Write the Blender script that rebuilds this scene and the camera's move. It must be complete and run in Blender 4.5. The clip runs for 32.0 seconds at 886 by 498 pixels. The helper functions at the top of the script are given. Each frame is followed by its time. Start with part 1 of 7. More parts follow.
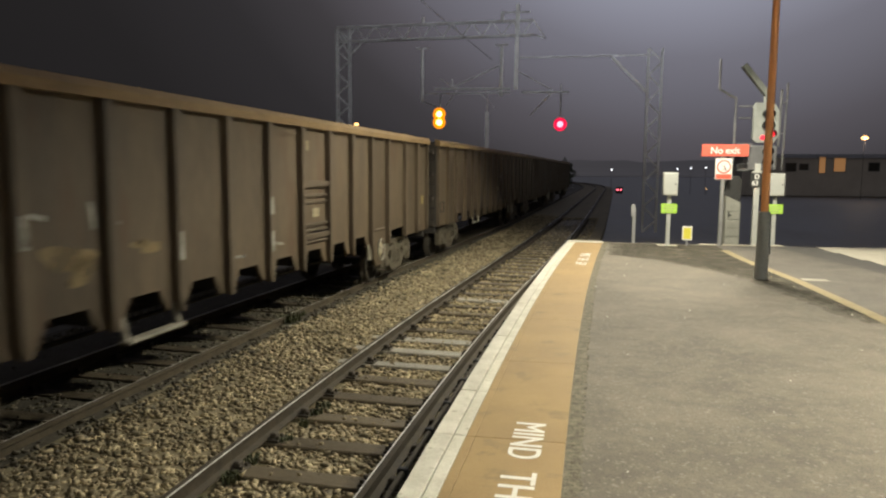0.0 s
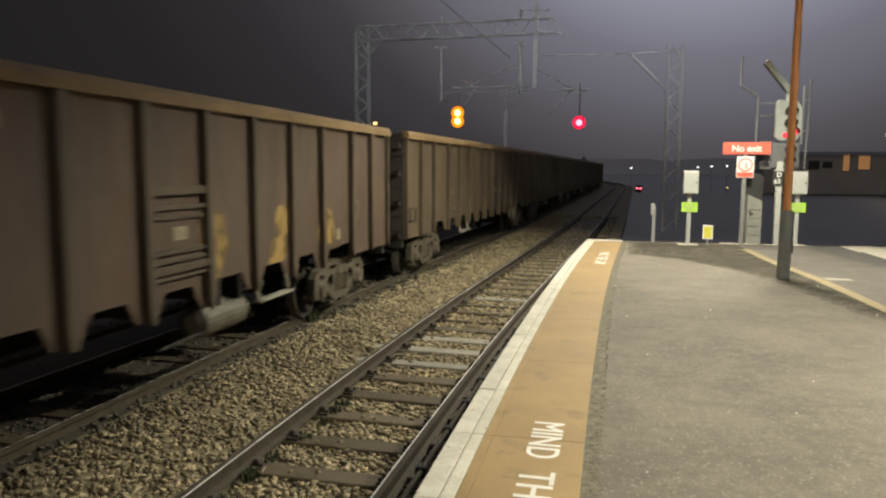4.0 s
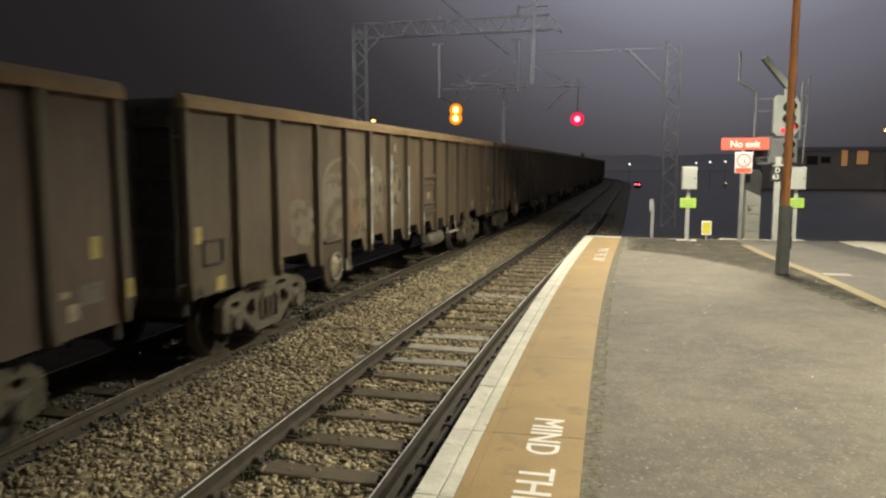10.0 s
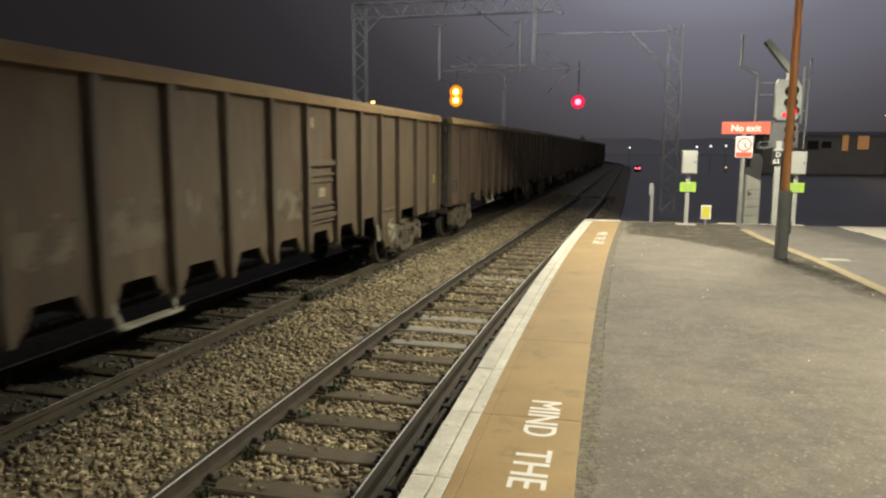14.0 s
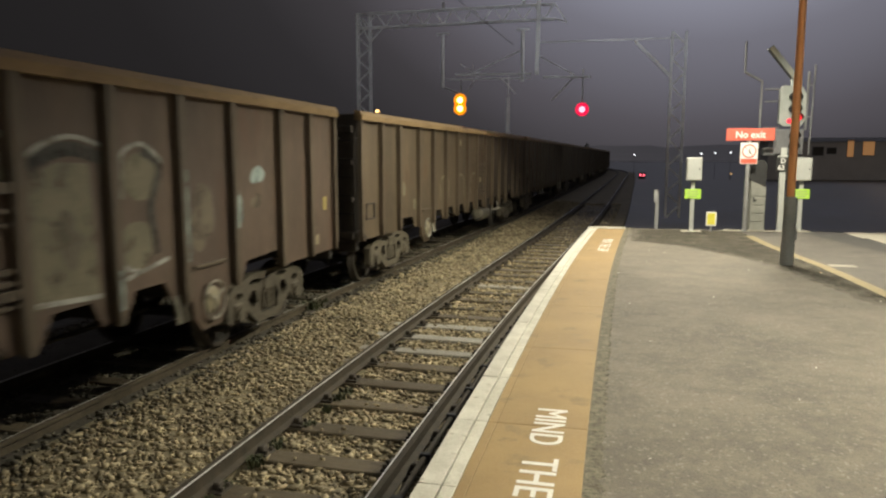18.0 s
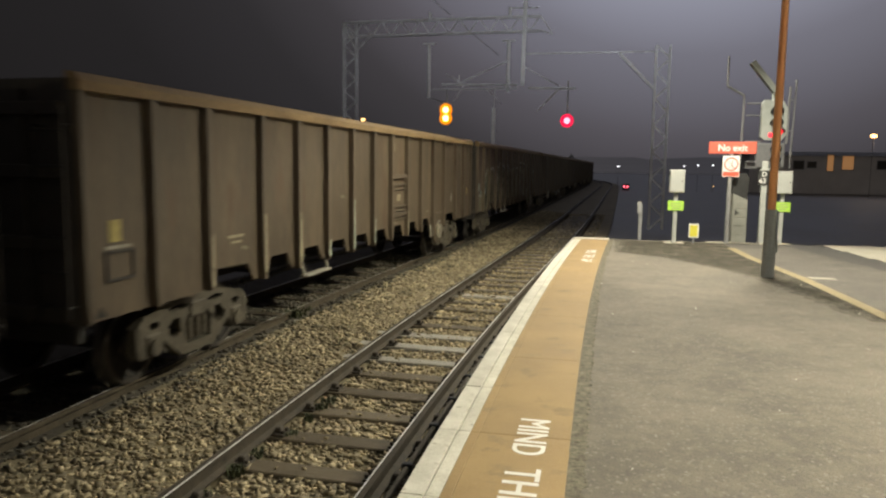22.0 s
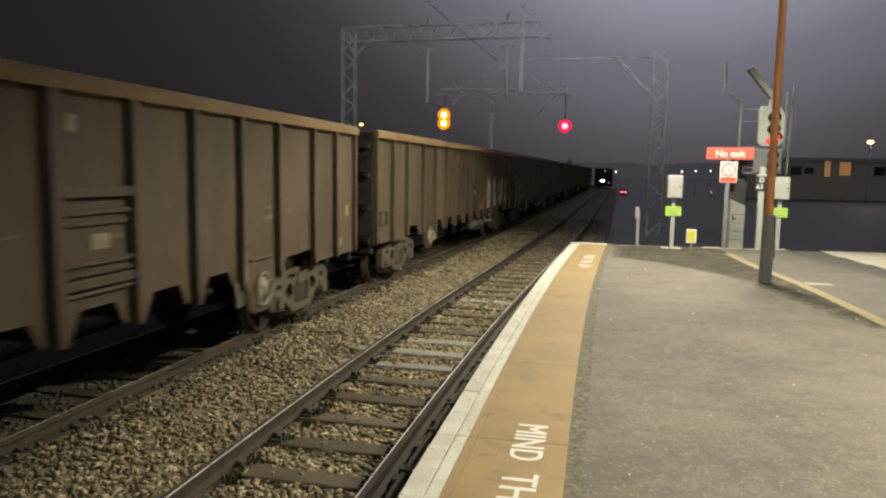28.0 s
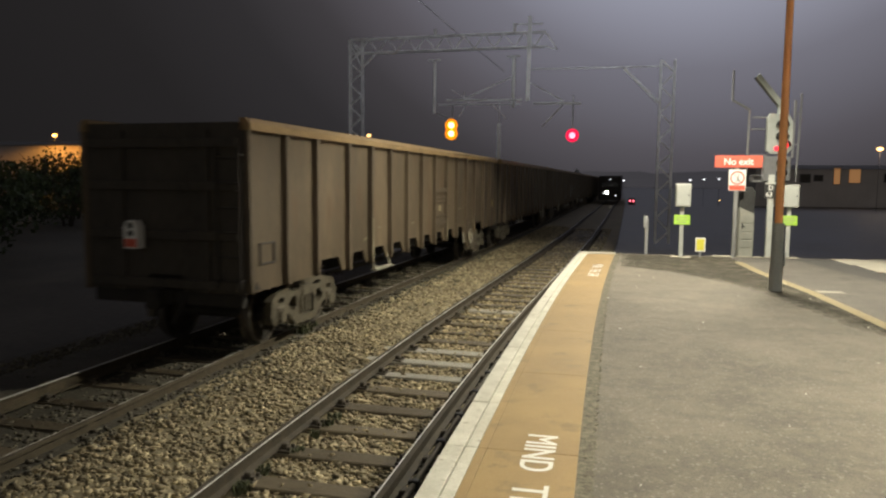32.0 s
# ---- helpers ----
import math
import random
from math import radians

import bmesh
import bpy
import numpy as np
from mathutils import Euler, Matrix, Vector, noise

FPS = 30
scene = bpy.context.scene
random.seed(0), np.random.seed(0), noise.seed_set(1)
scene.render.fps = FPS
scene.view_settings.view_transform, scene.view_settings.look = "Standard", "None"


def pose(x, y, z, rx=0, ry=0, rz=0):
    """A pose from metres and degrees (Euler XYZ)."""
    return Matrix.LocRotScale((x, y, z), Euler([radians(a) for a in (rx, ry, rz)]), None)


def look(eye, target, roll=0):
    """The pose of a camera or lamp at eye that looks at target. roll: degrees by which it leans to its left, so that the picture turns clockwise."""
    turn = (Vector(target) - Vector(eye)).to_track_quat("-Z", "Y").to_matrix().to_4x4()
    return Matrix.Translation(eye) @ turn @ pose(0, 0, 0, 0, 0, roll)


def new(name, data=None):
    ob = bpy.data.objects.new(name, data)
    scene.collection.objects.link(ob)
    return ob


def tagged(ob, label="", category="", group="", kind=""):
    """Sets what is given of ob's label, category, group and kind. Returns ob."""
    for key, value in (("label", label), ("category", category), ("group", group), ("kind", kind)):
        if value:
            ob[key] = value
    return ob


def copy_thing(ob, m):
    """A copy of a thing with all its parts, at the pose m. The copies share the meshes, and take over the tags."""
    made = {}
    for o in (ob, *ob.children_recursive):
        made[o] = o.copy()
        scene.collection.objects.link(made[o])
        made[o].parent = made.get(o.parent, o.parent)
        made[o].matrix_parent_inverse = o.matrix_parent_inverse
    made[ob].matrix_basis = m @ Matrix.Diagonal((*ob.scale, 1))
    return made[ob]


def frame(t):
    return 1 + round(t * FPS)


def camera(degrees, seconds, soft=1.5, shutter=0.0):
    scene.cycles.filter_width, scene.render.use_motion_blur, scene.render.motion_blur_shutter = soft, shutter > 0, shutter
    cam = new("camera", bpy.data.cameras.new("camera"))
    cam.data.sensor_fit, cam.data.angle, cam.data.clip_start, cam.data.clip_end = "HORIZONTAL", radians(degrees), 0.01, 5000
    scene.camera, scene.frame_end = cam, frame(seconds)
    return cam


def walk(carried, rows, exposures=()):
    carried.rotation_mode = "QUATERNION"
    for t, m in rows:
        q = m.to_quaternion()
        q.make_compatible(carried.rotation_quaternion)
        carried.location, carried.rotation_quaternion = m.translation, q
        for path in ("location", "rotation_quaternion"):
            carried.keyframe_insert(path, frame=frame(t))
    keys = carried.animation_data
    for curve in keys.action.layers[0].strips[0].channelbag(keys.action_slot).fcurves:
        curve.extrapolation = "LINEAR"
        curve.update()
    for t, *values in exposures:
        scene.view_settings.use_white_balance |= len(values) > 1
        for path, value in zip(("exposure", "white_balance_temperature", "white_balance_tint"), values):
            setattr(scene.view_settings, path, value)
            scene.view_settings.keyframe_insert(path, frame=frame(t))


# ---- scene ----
cam = camera(63.76, 32.0, soft=2.25, shutter=0.5)
EYE = (0.0, 0.0, 1.70)
# seconds and the turn of the hand-held camera, in degrees
TURN = [
    (0, 83.661, -0.437, 10.642),
    (0.5, 83.664, -0.413, 10.711),
    (1, 83.675, -0.352, 10.878),
    (1.5, 83.637, -0.366, 11.092),
    (2, 83.540, -0.409, 11.289),
    (2.5, 83.463, -0.395, 11.476),
    (3, 83.437, -0.346, 11.633),
    (3.5, 83.444, -0.353, 11.844),
    (5.5, 84.053, -0.059, 12.660),
    (6, 83.982, -0.090, 12.571),
    (6.5, 83.931, -0.035, 12.423),
    (7, 83.850, -0.046, 12.328),
    (7.5, 83.807, -0.087, 12.261),
    (8, 83.736, -0.081, 12.222),
    (8.5, 83.637, -0.075, 12.155),
    (9, 83.511, -0.055, 12.087),
    (9.5, 83.382, -0.048, 12.024),
    (10, 83.339, 0.009, 11.986),
    (10.5, 83.342, -0.001, 11.943),
    (11, 83.322, -0.090, 11.915),
    (11.5, 83.255, -0.171, 11.897),
    (12, 83.087, -0.261, 11.908),
    (12.5, 82.814, -0.354, 11.954),
    (13, 82.531, -0.358, 11.983),
    (13.5, 82.196, -0.393, 11.982),
    (14, 81.933, -0.382, 11.966),
    (14.5, 81.715, -0.342, 11.949),
    (16.5, 81.836, 0.016, 12.426),
    (17, 82.064, 0.001, 12.425),
    (17.5, 82.321, -0.013, 12.361),
    (18, 82.581, -0.052, 12.315),
    (18.5, 82.886, -0.144, 12.309),
    (19, 83.236, -0.062, 12.402),
    (19.5, 83.514, -0.034, 12.550),
    (20, 83.682, -0.083, 12.610),
    (20.5, 83.711, -0.147, 12.485),
    (21, 83.615, -0.321, 12.124),
    (21.5, 83.478, -0.503, 11.650),
    (22, 83.330, -0.746, 11.139),
    (22.5, 83.249, -0.967, 10.706),
    (23, 83.235, -1.011, 10.442),
    (23.5, 83.300, -1.078, 10.372),
    (24, 83.463, -1.058, 10.460),
    (24.5, 83.710, -0.959, 10.677),
    (25, 83.918, -0.886, 10.879),
    (25.5, 83.990, -0.899, 10.967),
    (27.5, 83.621, -1.001, 10.901),
    (28, 83.723, -0.898, 10.983),
    (28.5, 83.923, -0.833, 11.127),
    (29, 84.188, -0.731, 11.281),
    (29.5, 84.392, -0.642, 11.426),
    (30, 84.542, -0.542, 11.527),
    (30.5, 84.610, -0.442, 11.636),
    (31, 84.612, -0.408, 11.711),
    (31.5, 84.552, -0.418, 11.708),
    (32, 84.533, -0.464, 11.599),
]
walk(cam, [(t, pose(*EYE, rx, ry, rz)) for t, rx, ry, rz in TURN])

# ---- world and light ----
scene.view_settings.exposure = 0.2
world = bpy.data.worlds.new("night_sky")
scene.world = world
world.use_nodes = True
wn, wl = world.node_tree.nodes, world.node_tree.links
wn.clear()
w_out = wn.new("ShaderNodeOutputWorld")
w_bg = wn.new("ShaderNodeBackground")
w_geo = wn.new("ShaderNodeTexCoord")
w_dot = wn.new("ShaderNodeVectorMath")
w_dot.operation = "DOT_PRODUCT"
w_dot.inputs[1].default_value = Vector((0.1205, 0.8576, 0.5)).normalized()
w_ramp = wn.new("ShaderNodeValToRGB")
for pos, col in ((0.0, (0.055, 0.052, 0.05)), (0.3, (0.03, 0.028, 0.028)), (0.5, (0.0105, 0.0096, 0.0098)), (0.71, (0.0155, 0.0142, 0.0147)), (0.8, (0.024, 0.0222, 0.0238)), (0.85, (0.041, 0.0375, 0.041)), (0.885, (0.076, 0.07, 0.08)), (0.93, (0.145, 0.142, 0.17)), (0.96, (0.25, 0.255, 0.31)), (1.0, (0.36, 0.37, 0.46))):
    e = w_ramp.color_ramp.elements.new(pos) if pos not in (0.0, 1.0) else w_ramp.color_ramp.elements[0 if pos == 0 else -1]
    e.color = (*col, 1)
wl.new(w_geo.outputs["Generated"], w_dot.inputs[0])
wl.new(w_dot.outputs["Value"], w_ramp.inputs[0])
wl.new(w_ramp.outputs[0], w_bg.inputs["Color"])
wl.new(w_bg.outputs[0], w_out.inputs["Surface"])
w_bg.inputs["Strength"].default_value = 1.06


def lamp(name, at, watts, colour=(1.0, 0.94, 0.75), radius=0.14, cone=0.0, blend=0.22):
    """A lantern: bare when it has no cone, otherwise a cut-off lantern that shines down."""
    data = bpy.data.lights.new(name, "SPOT" if cone else "POINT")
    data.energy, data.color, data.shadow_soft_size = watts, colour, radius
    if cone:
        data.spot_size, data.spot_blend = radians(cone), blend
    ob = new(name, data)
    ob.location = at
    return ob


# platform lanterns: on the painted column and over the platform end; unseen fill lamps beside and behind the camera
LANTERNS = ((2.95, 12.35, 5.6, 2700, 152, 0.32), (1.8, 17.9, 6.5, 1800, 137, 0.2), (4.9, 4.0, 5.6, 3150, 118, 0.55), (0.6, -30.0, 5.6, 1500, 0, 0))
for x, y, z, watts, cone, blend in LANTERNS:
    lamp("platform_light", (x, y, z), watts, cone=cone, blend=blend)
# added spot beside the end lantern, aimed up to brighten the gantry
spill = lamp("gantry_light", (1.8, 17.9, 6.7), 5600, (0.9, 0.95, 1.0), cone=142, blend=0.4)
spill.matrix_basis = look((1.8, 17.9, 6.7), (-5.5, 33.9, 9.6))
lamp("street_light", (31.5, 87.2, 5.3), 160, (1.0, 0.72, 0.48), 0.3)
# unseen flood, added to brighten the column and signs from the camera side
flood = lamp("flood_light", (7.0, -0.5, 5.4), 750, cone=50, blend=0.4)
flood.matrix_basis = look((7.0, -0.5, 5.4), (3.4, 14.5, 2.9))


# ---- materials ----
def mat(name, a, b, rough=0.8, metal=0.0, fine=60.0, coarse=3.0, bump=0.3, stretch=(1, 1, 1), spots=None, spot_scale=8.0, spot_at=0.62, vary=0.0, island=False, coat=0.0, tight=0.0):
    """A surface of two mixed colours at two scales, with grain relief; spots: a third colour in blotches."""
    m = bpy.data.materials.new(name)
    m.use_nodes = True
    nt = m.node_tree
    n, l = nt.nodes, nt.links
    p = n["Principled BSDF"]
    tc = n.new("ShaderNodeTexCoord")
    mp = n.new("ShaderNodeMapping")
    mp.inputs["Scale"].default_value = stretch
    l.new(tc.outputs["Object"], mp.inputs["Vector"])
    src = mp.outputs[0]

    def noise_node(scale, detail=5.0, roughness=0.6):
        t = n.new("ShaderNodeTexNoise")
        t.inputs["Scale"].default_value, t.inputs["Detail"].default_value, t.inputs["Roughness"].default_value = scale, detail, roughness
        l.new(src, t.inputs["Vector"])
        return t.outputs["Fac"]

    big, small = noise_node(coarse), noise_node(fine, 3.0)
    add = n.new("ShaderNodeMath")
    add.operation = "MULTIPLY_ADD"
    l.new(small, add.inputs[0])
    add.inputs[1].default_value = 0.55
    half = n.new("ShaderNodeMath")
    half.operation = "MULTIPLY"
    l.new(big, half.inputs[0])
    half.inputs[1].default_value = 0.9
    l.new(half.outputs[0], add.inputs[2])
    ramp = n.new("ShaderNodeMapRange")
    ramp.inputs["From Min"].default_value, ramp.inputs["From Max"].default_value = 0.52 + tight, 0.94 - tight
    l.new(add.outputs[0], ramp.inputs["Value"])
    mix = n.new("ShaderNodeMix")
    mix.data_type = "RGBA"
    mix.inputs["A"].default_value, mix.inputs["B"].default_value = (*a, 1), (*b, 1)
    l.new(ramp.outputs[0], mix.inputs["Factor"])
    col = mix.outputs["Result"]
    if spots:
        sp = noise_node(spot_scale, 6.0, 0.65)
        r2 = n.new("ShaderNodeMapRange")
        r2.inputs["From Min"].default_value, r2.inputs["From Max"].default_value = spot_at, spot_at + 0.1
        l.new(sp, r2.inputs["Value"])
        m2 = n.new("ShaderNodeMix")
        m2.data_type = "RGBA"
        m2.inputs["B"].default_value = (*spots, 1)
        l.new(col, m2.inputs["A"])
        l.new(r2.outputs[0], m2.inputs["Factor"])
        col = m2.outputs["Result"]
    if vary:
        if island:
            rnd = n.new("ShaderNodeNewGeometry").outputs["Random Per Island"]
        else:
            rnd = n.new("ShaderNodeObjectInfo").outputs["Random"]
        mr = n.new("ShaderNodeMapRange")
        mr.inputs["To Min"].default_value, mr.inputs["To Max"].default_value = 1 - vary, 1 + vary
        l.new(rnd, mr.inputs["Value"])
        hs = n.new("ShaderNodeHueSaturation")
        l.new(col, hs.inputs["Color"])
        l.new(mr.outputs[0], hs.inputs["Value"])
        col = hs.outputs["Color"]
    l.new(col, p.inputs["Base Color"])
    rr = n.new("ShaderNodeMapRange")
    rr.inputs["To Min"].default_value, rr.inputs["To Max"].default_value = max(rough - 0.12, 0.05), min(rough + 0.12, 1.0)
    l.new(big, rr.inputs["Value"])
    l.new(rr.outputs[0], p.inputs["Roughness"])
    p.inputs["Metallic"].default_value = metal
    if coat:
        p.inputs["Coat Weight"].default_value = coat
    if bump:
        bp = n.new("ShaderNodeBump")
        bp.inputs["Strength"].default_value, bp.inputs["Distance"].default_value = bump, 0.01
        l.new(small, bp.inputs["Height"])
        l.new(bp.outputs[0], p.inputs["Normal"])
    return m


def glow(name, colour, strength):
    m = bpy.data.materials.new(name)
    m.use_nodes = True
    p = m.node_tree.nodes["Principled BSDF"]
    p.inputs["Base Color"].default_value = (*colour, 1)
    p.inputs["Emission Color"].default_value, p.inputs["Emission Strength"].default_value = (*colour, 1), strength
    return m


def asphalt_mat(name, tint=None, worn=0.0):
    """Worn tarmac: open aggregate speckle, scuffed mottling and broad paler and darker stains."""
    m = bpy.data.materials.new(name)
    m.use_nodes = True
    n, l = m.node_tree.nodes, m.node_tree.links
    p = n["Principled BSDF"]
    tc = n.new("ShaderNodeTexCoord")

    def noise_node(scale, detail, roughness):
        t = n.new("ShaderNodeTexNoise")
        t.inputs["Scale"].default_value, t.inputs["Detail"].default_value, t.inputs["Roughness"].default_value = scale, detail, roughness
        l.new(tc.outputs["Object"], t.inputs["Vector"])
        return t.outputs["Fac"]

    def ranged(value, a, b, lo=0.0, hi=1.0):
        r = n.new("ShaderNodeMapRange")
        for key, v in (("From Min", a), ("From Max", b), ("To Min", lo), ("To Max", hi)):
            r.inputs[key].default_value = v
        l.new(value, r.inputs["Value"])
        return r.outputs[0]

    def blend(fac, a, b, mode="MIX"):
        x = n.new("ShaderNodeMix")
        x.data_type, x.blend_type = "RGBA", mode
        l.new(fac, x.inputs["Factor"]) if not isinstance(fac, float) else None
        if isinstance(fac, float):
            x.inputs["Factor"].default_value = fac
        for key, v in (("A", a), ("B", b)):
            if isinstance(v, tuple):
                x.inputs[key].default_value = (*v, 1)
            else:
                l.new(v, x.inputs[key])
        return x.outputs["Result"]

    stain, scuff, grit = noise_node(0.55, 4.0, 0.6), noise_node(7.0, 8.0, 0.72), noise_node(75.0, 3.0, 0.7)
    cell = n.new("ShaderNodeTexVoronoi")
    cell.inputs["Scale"].default_value = 62.0
    l.new(tc.outputs["Object"], cell.inputs["Vector"])
    col = blend(ranged(stain, 0.36, 0.62), (0.098, 0.086, 0.068), (0.2, 0.174, 0.135))
    col = blend(ranged(scuff, 0.42, 0.6, 0.0, 0.7), col, (0.165, 0.146, 0.116))
    col = blend(ranged(noise_node(1.9, 6.0, 0.65), 0.46, 0.66, 0.0, 0.6), col, (0.1, 0.089, 0.072))
    col = blend(ranged(scuff, 0.56, 0.38, 0.0, 0.5), col, (0.088, 0.08, 0.067))
    col = blend(ranged(grit, 0.3, 0.7, 0.0, 0.45), col, blend(1.0, col, (1.45, 1.42, 1.36), "MULTIPLY"))
    col = blend(ranged(grit, 0.48, 0.3, 0.0, 0.6), col, (0.06, 0.053, 0.045))
    chip = n.new("ShaderNodeSeparateColor")
    l.new(cell.outputs["Color"], chip.inputs[0])
    col = blend(ranged(chip.outputs[0], 0.93, 0.97, 0.0, 0.4), col, (0.34, 0.32, 0.27))
    if tint:
        col = blend(1.0, col, tint, "MULTIPLY")
    if worn:
        l.new(ranged(noise_node(3.0, 6.0, 0.7), 0.3, 0.62, worn, worn * 0.35), p.inputs["Alpha"])
    l.new(col, p.inputs["Base Color"])
    l.new(ranged(scuff, 0.3, 0.7, 0.78, 0.96), p.inputs["Roughness"])
    bp = n.new("ShaderNodeBump")
    bp.inputs["Strength"].default_value, bp.inputs["Distance"].default_value = 0.55, 0.01
    l.new(grit, bp.inputs["Height"])
    l.new(bp.outputs[0], p.inputs["Normal"])
    return m


M_ASPHALT = asphalt_mat("worn_tarmac")
M_TAR_DARKER = asphalt_mat("patchy_darker_tarmac", (0.56, 0.56, 0.49), 0.5)
M_TAR_GREY = asphalt_mat("greyer_relaid_tarmac", (0.7, 0.72, 0.78))
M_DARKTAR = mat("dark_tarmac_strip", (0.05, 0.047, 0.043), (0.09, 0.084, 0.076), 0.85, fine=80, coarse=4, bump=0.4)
M_TAN = mat("tan_platform_paint", (0.262, 0.174, 0.073), (0.36, 0.247, 0.112), 0.72, fine=120, coarse=1.3, bump=0.35, spots=(0.235, 0.168, 0.08), spot_scale=3.2, spot_at=0.56, vary=0.04)
M_WHITE = mat("white_edge_paint", (0.46, 0.44, 0.36), (0.66, 0.64, 0.55), 0.65, fine=70, coarse=5, bump=0.4, spots=(0.3, 0.28, 0.2), spot_scale=14.0, spot_at=0.6, vary=0.06)
M_LETTER = mat("white_road_paint", (0.62, 0.6, 0.54), (0.78, 0.76, 0.7), 0.7, fine=120, coarse=9, bump=0.2, spots=(0.45, 0.33, 0.18), spot_scale=22, spot_at=0.66)
M_JOINT = mat("joint_mortar", (0.06, 0.055, 0.045), (0.11, 0.1, 0.08), 0.95)
M_STRIP = mat("rough_concrete_strip", (0.07, 0.062, 0.042), (0.235, 0.21, 0.155), 0.95, fine=60, coarse=14, bump=1.0, spots=(0.06, 0.055, 0.03), spot_scale=30, spot_at=0.54)
M_WALL = mat("platform_brick", (0.03, 0.026, 0.022), (0.07, 0.058, 0.048), 0.95, fine=40, coarse=2, bump=0.5, vary=0.2)
# paled and smoothed so the dark ground lifts the way haze lifts it
M_SOIL = mat("haze_lifted_ground", (0.062, 0.057, 0.047), (0.135, 0.123, 0.1), 0.6, fine=6, coarse=0.4, bump=0.4)
M_BALLAST = mat("ballast_bed", (0.15, 0.124, 0.073), (0.27, 0.225, 0.137), 0.95, fine=22, coarse=1.2, bump=1.0)
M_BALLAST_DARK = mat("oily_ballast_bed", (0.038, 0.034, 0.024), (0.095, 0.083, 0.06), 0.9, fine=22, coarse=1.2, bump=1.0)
M_STONE = mat("ballast_stone", (0.165, 0.134, 0.08), (0.43, 0.36, 0.222), 0.88, fine=30, coarse=1.6, bump=0.7, vary=0.62, island=True)
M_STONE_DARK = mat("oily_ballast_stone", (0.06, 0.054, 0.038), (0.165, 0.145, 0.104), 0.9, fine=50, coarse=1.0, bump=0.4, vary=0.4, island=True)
M_RAIL = mat("rusty_rail", (0.032, 0.025, 0.016), (0.08, 0.063, 0.041), 0.82, metal=0.0, fine=60, coarse=5, bump=0.4)
M_RAIL_DUSTY = mat("brown_dusted_rail", (0.055, 0.043, 0.027), (0.11, 0.088, 0.056), 0.9, fine=60, coarse=5, bump=0.4)
# near-white base colour stands in for the reflection along the running band
M_RAILTOP = mat("glinting_rail_head", (0.78, 0.77, 0.72), (0.92, 0.91, 0.88), 0.28, metal=0.1, fine=30, coarse=4, bump=0.05, stretch=(1, 0.15, 1))
M_CHAIR = mat("rail_chair_iron", (0.055, 0.046, 0.035), (0.1, 0.086, 0.066), 0.85, metal=0.2)
M_SLEEPER = mat("old_timber_sleeper", (0.055, 0.043, 0.026), (0.16, 0.13, 0.085), 0.48, fine=14, coarse=3, bump=0.7, stretch=(1, 9, 9), vary=0.3)
M_SLEEPER_PALE = mat("pale_timber_sleeper", (0.2, 0.187, 0.155), (0.4, 0.38, 0.32), 0.6, fine=14, coarse=3, bump=0.6, stretch=(1, 9, 9), vary=0.15)
M_WAGON = mat("brown_wagon_paint", (0.064, 0.048, 0.031), (0.143, 0.105, 0.064), 0.62, fine=9, coarse=0.8, bump=0.12, stretch=(2, 2, 0.45), spots=(0.1, 0.064, 0.037), spot_scale=1.3, spot_at=0.56, vary=0.14, tight=-0.02)
M_WAGON_RED = mat("red_oxide_wagon_paint", (0.068, 0.047, 0.032), (0.145, 0.1, 0.07), 0.62, fine=9, coarse=0.8, bump=0.12, stretch=(2, 2, 0.45), spots=(0.11, 0.066, 0.044), spot_scale=1.3, spot_at=0.55, vary=0.12, tight=-0.02)
M_RIM = mat("ochre_dusted_top_rail", (0.2, 0.132, 0.058), (0.32, 0.218, 0.105), 0.7, fine=18, coarse=1.2, bump=0.2, vary=0.06)
M_RIB = mat("brown_wagon_post", (0.064, 0.048, 0.031), (0.132, 0.1, 0.065), 0.62, fine=16, coarse=1.2, bump=0.15, stretch=(3, 3, 0.4), spots=(0.13, 0.1, 0.066), spot_scale=2.2, spot_at=0.68, vary=0.1)
# darker than the side paint, for the shade the wagon ends stand in
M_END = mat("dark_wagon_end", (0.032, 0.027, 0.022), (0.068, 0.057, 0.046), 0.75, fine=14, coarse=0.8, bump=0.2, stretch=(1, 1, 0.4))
M_UNDER = mat("black_underframe", (0.014, 0.012, 0.01), (0.035, 0.03, 0.025), 0.8, fine=20, coarse=2, bump=0.3)
M_BOGIE = mat("dusty_bogie_casting", (0.068, 0.057, 0.038), (0.135, 0.115, 0.08), 0.8, fine=20, coarse=2.5, bump=0.4, spots=(0.05, 0.04, 0.026), spot_scale=4, spot_at=0.58, vary=0.12)
M_WHEEL = mat("wheel_steel", (0.024, 0.021, 0.018), (0.055, 0.048, 0.04), 0.75, metal=0.2, fine=18, coarse=3)
M_TREAD = mat("polished_tread", (0.09, 0.08, 0.07), (0.16, 0.145, 0.125), 0.45, metal=0.6, fine=18, coarse=3, bump=0.05)
M_PALE = mat("chalky_white_paint", (0.2, 0.185, 0.145), (0.4, 0.375, 0.305), 0.7, fine=30, coarse=4, bump=0.15, spots=(0.2, 0.17, 0.12), spot_scale=7, spot_at=0.6)
M_CYL = mat("grimy_cylinder_paint", (0.08, 0.072, 0.052), (0.17, 0.155, 0.115), 0.6, fine=18, coarse=3, bump=0.15)
M_LABEL = mat("stencilled_label", (0.25, 0.215, 0.13), (0.38, 0.335, 0.22), 0.6, fine=60, coarse=14, bump=0.1, spots=(0.16, 0.13, 0.085), spot_scale=24, spot_at=0.56)
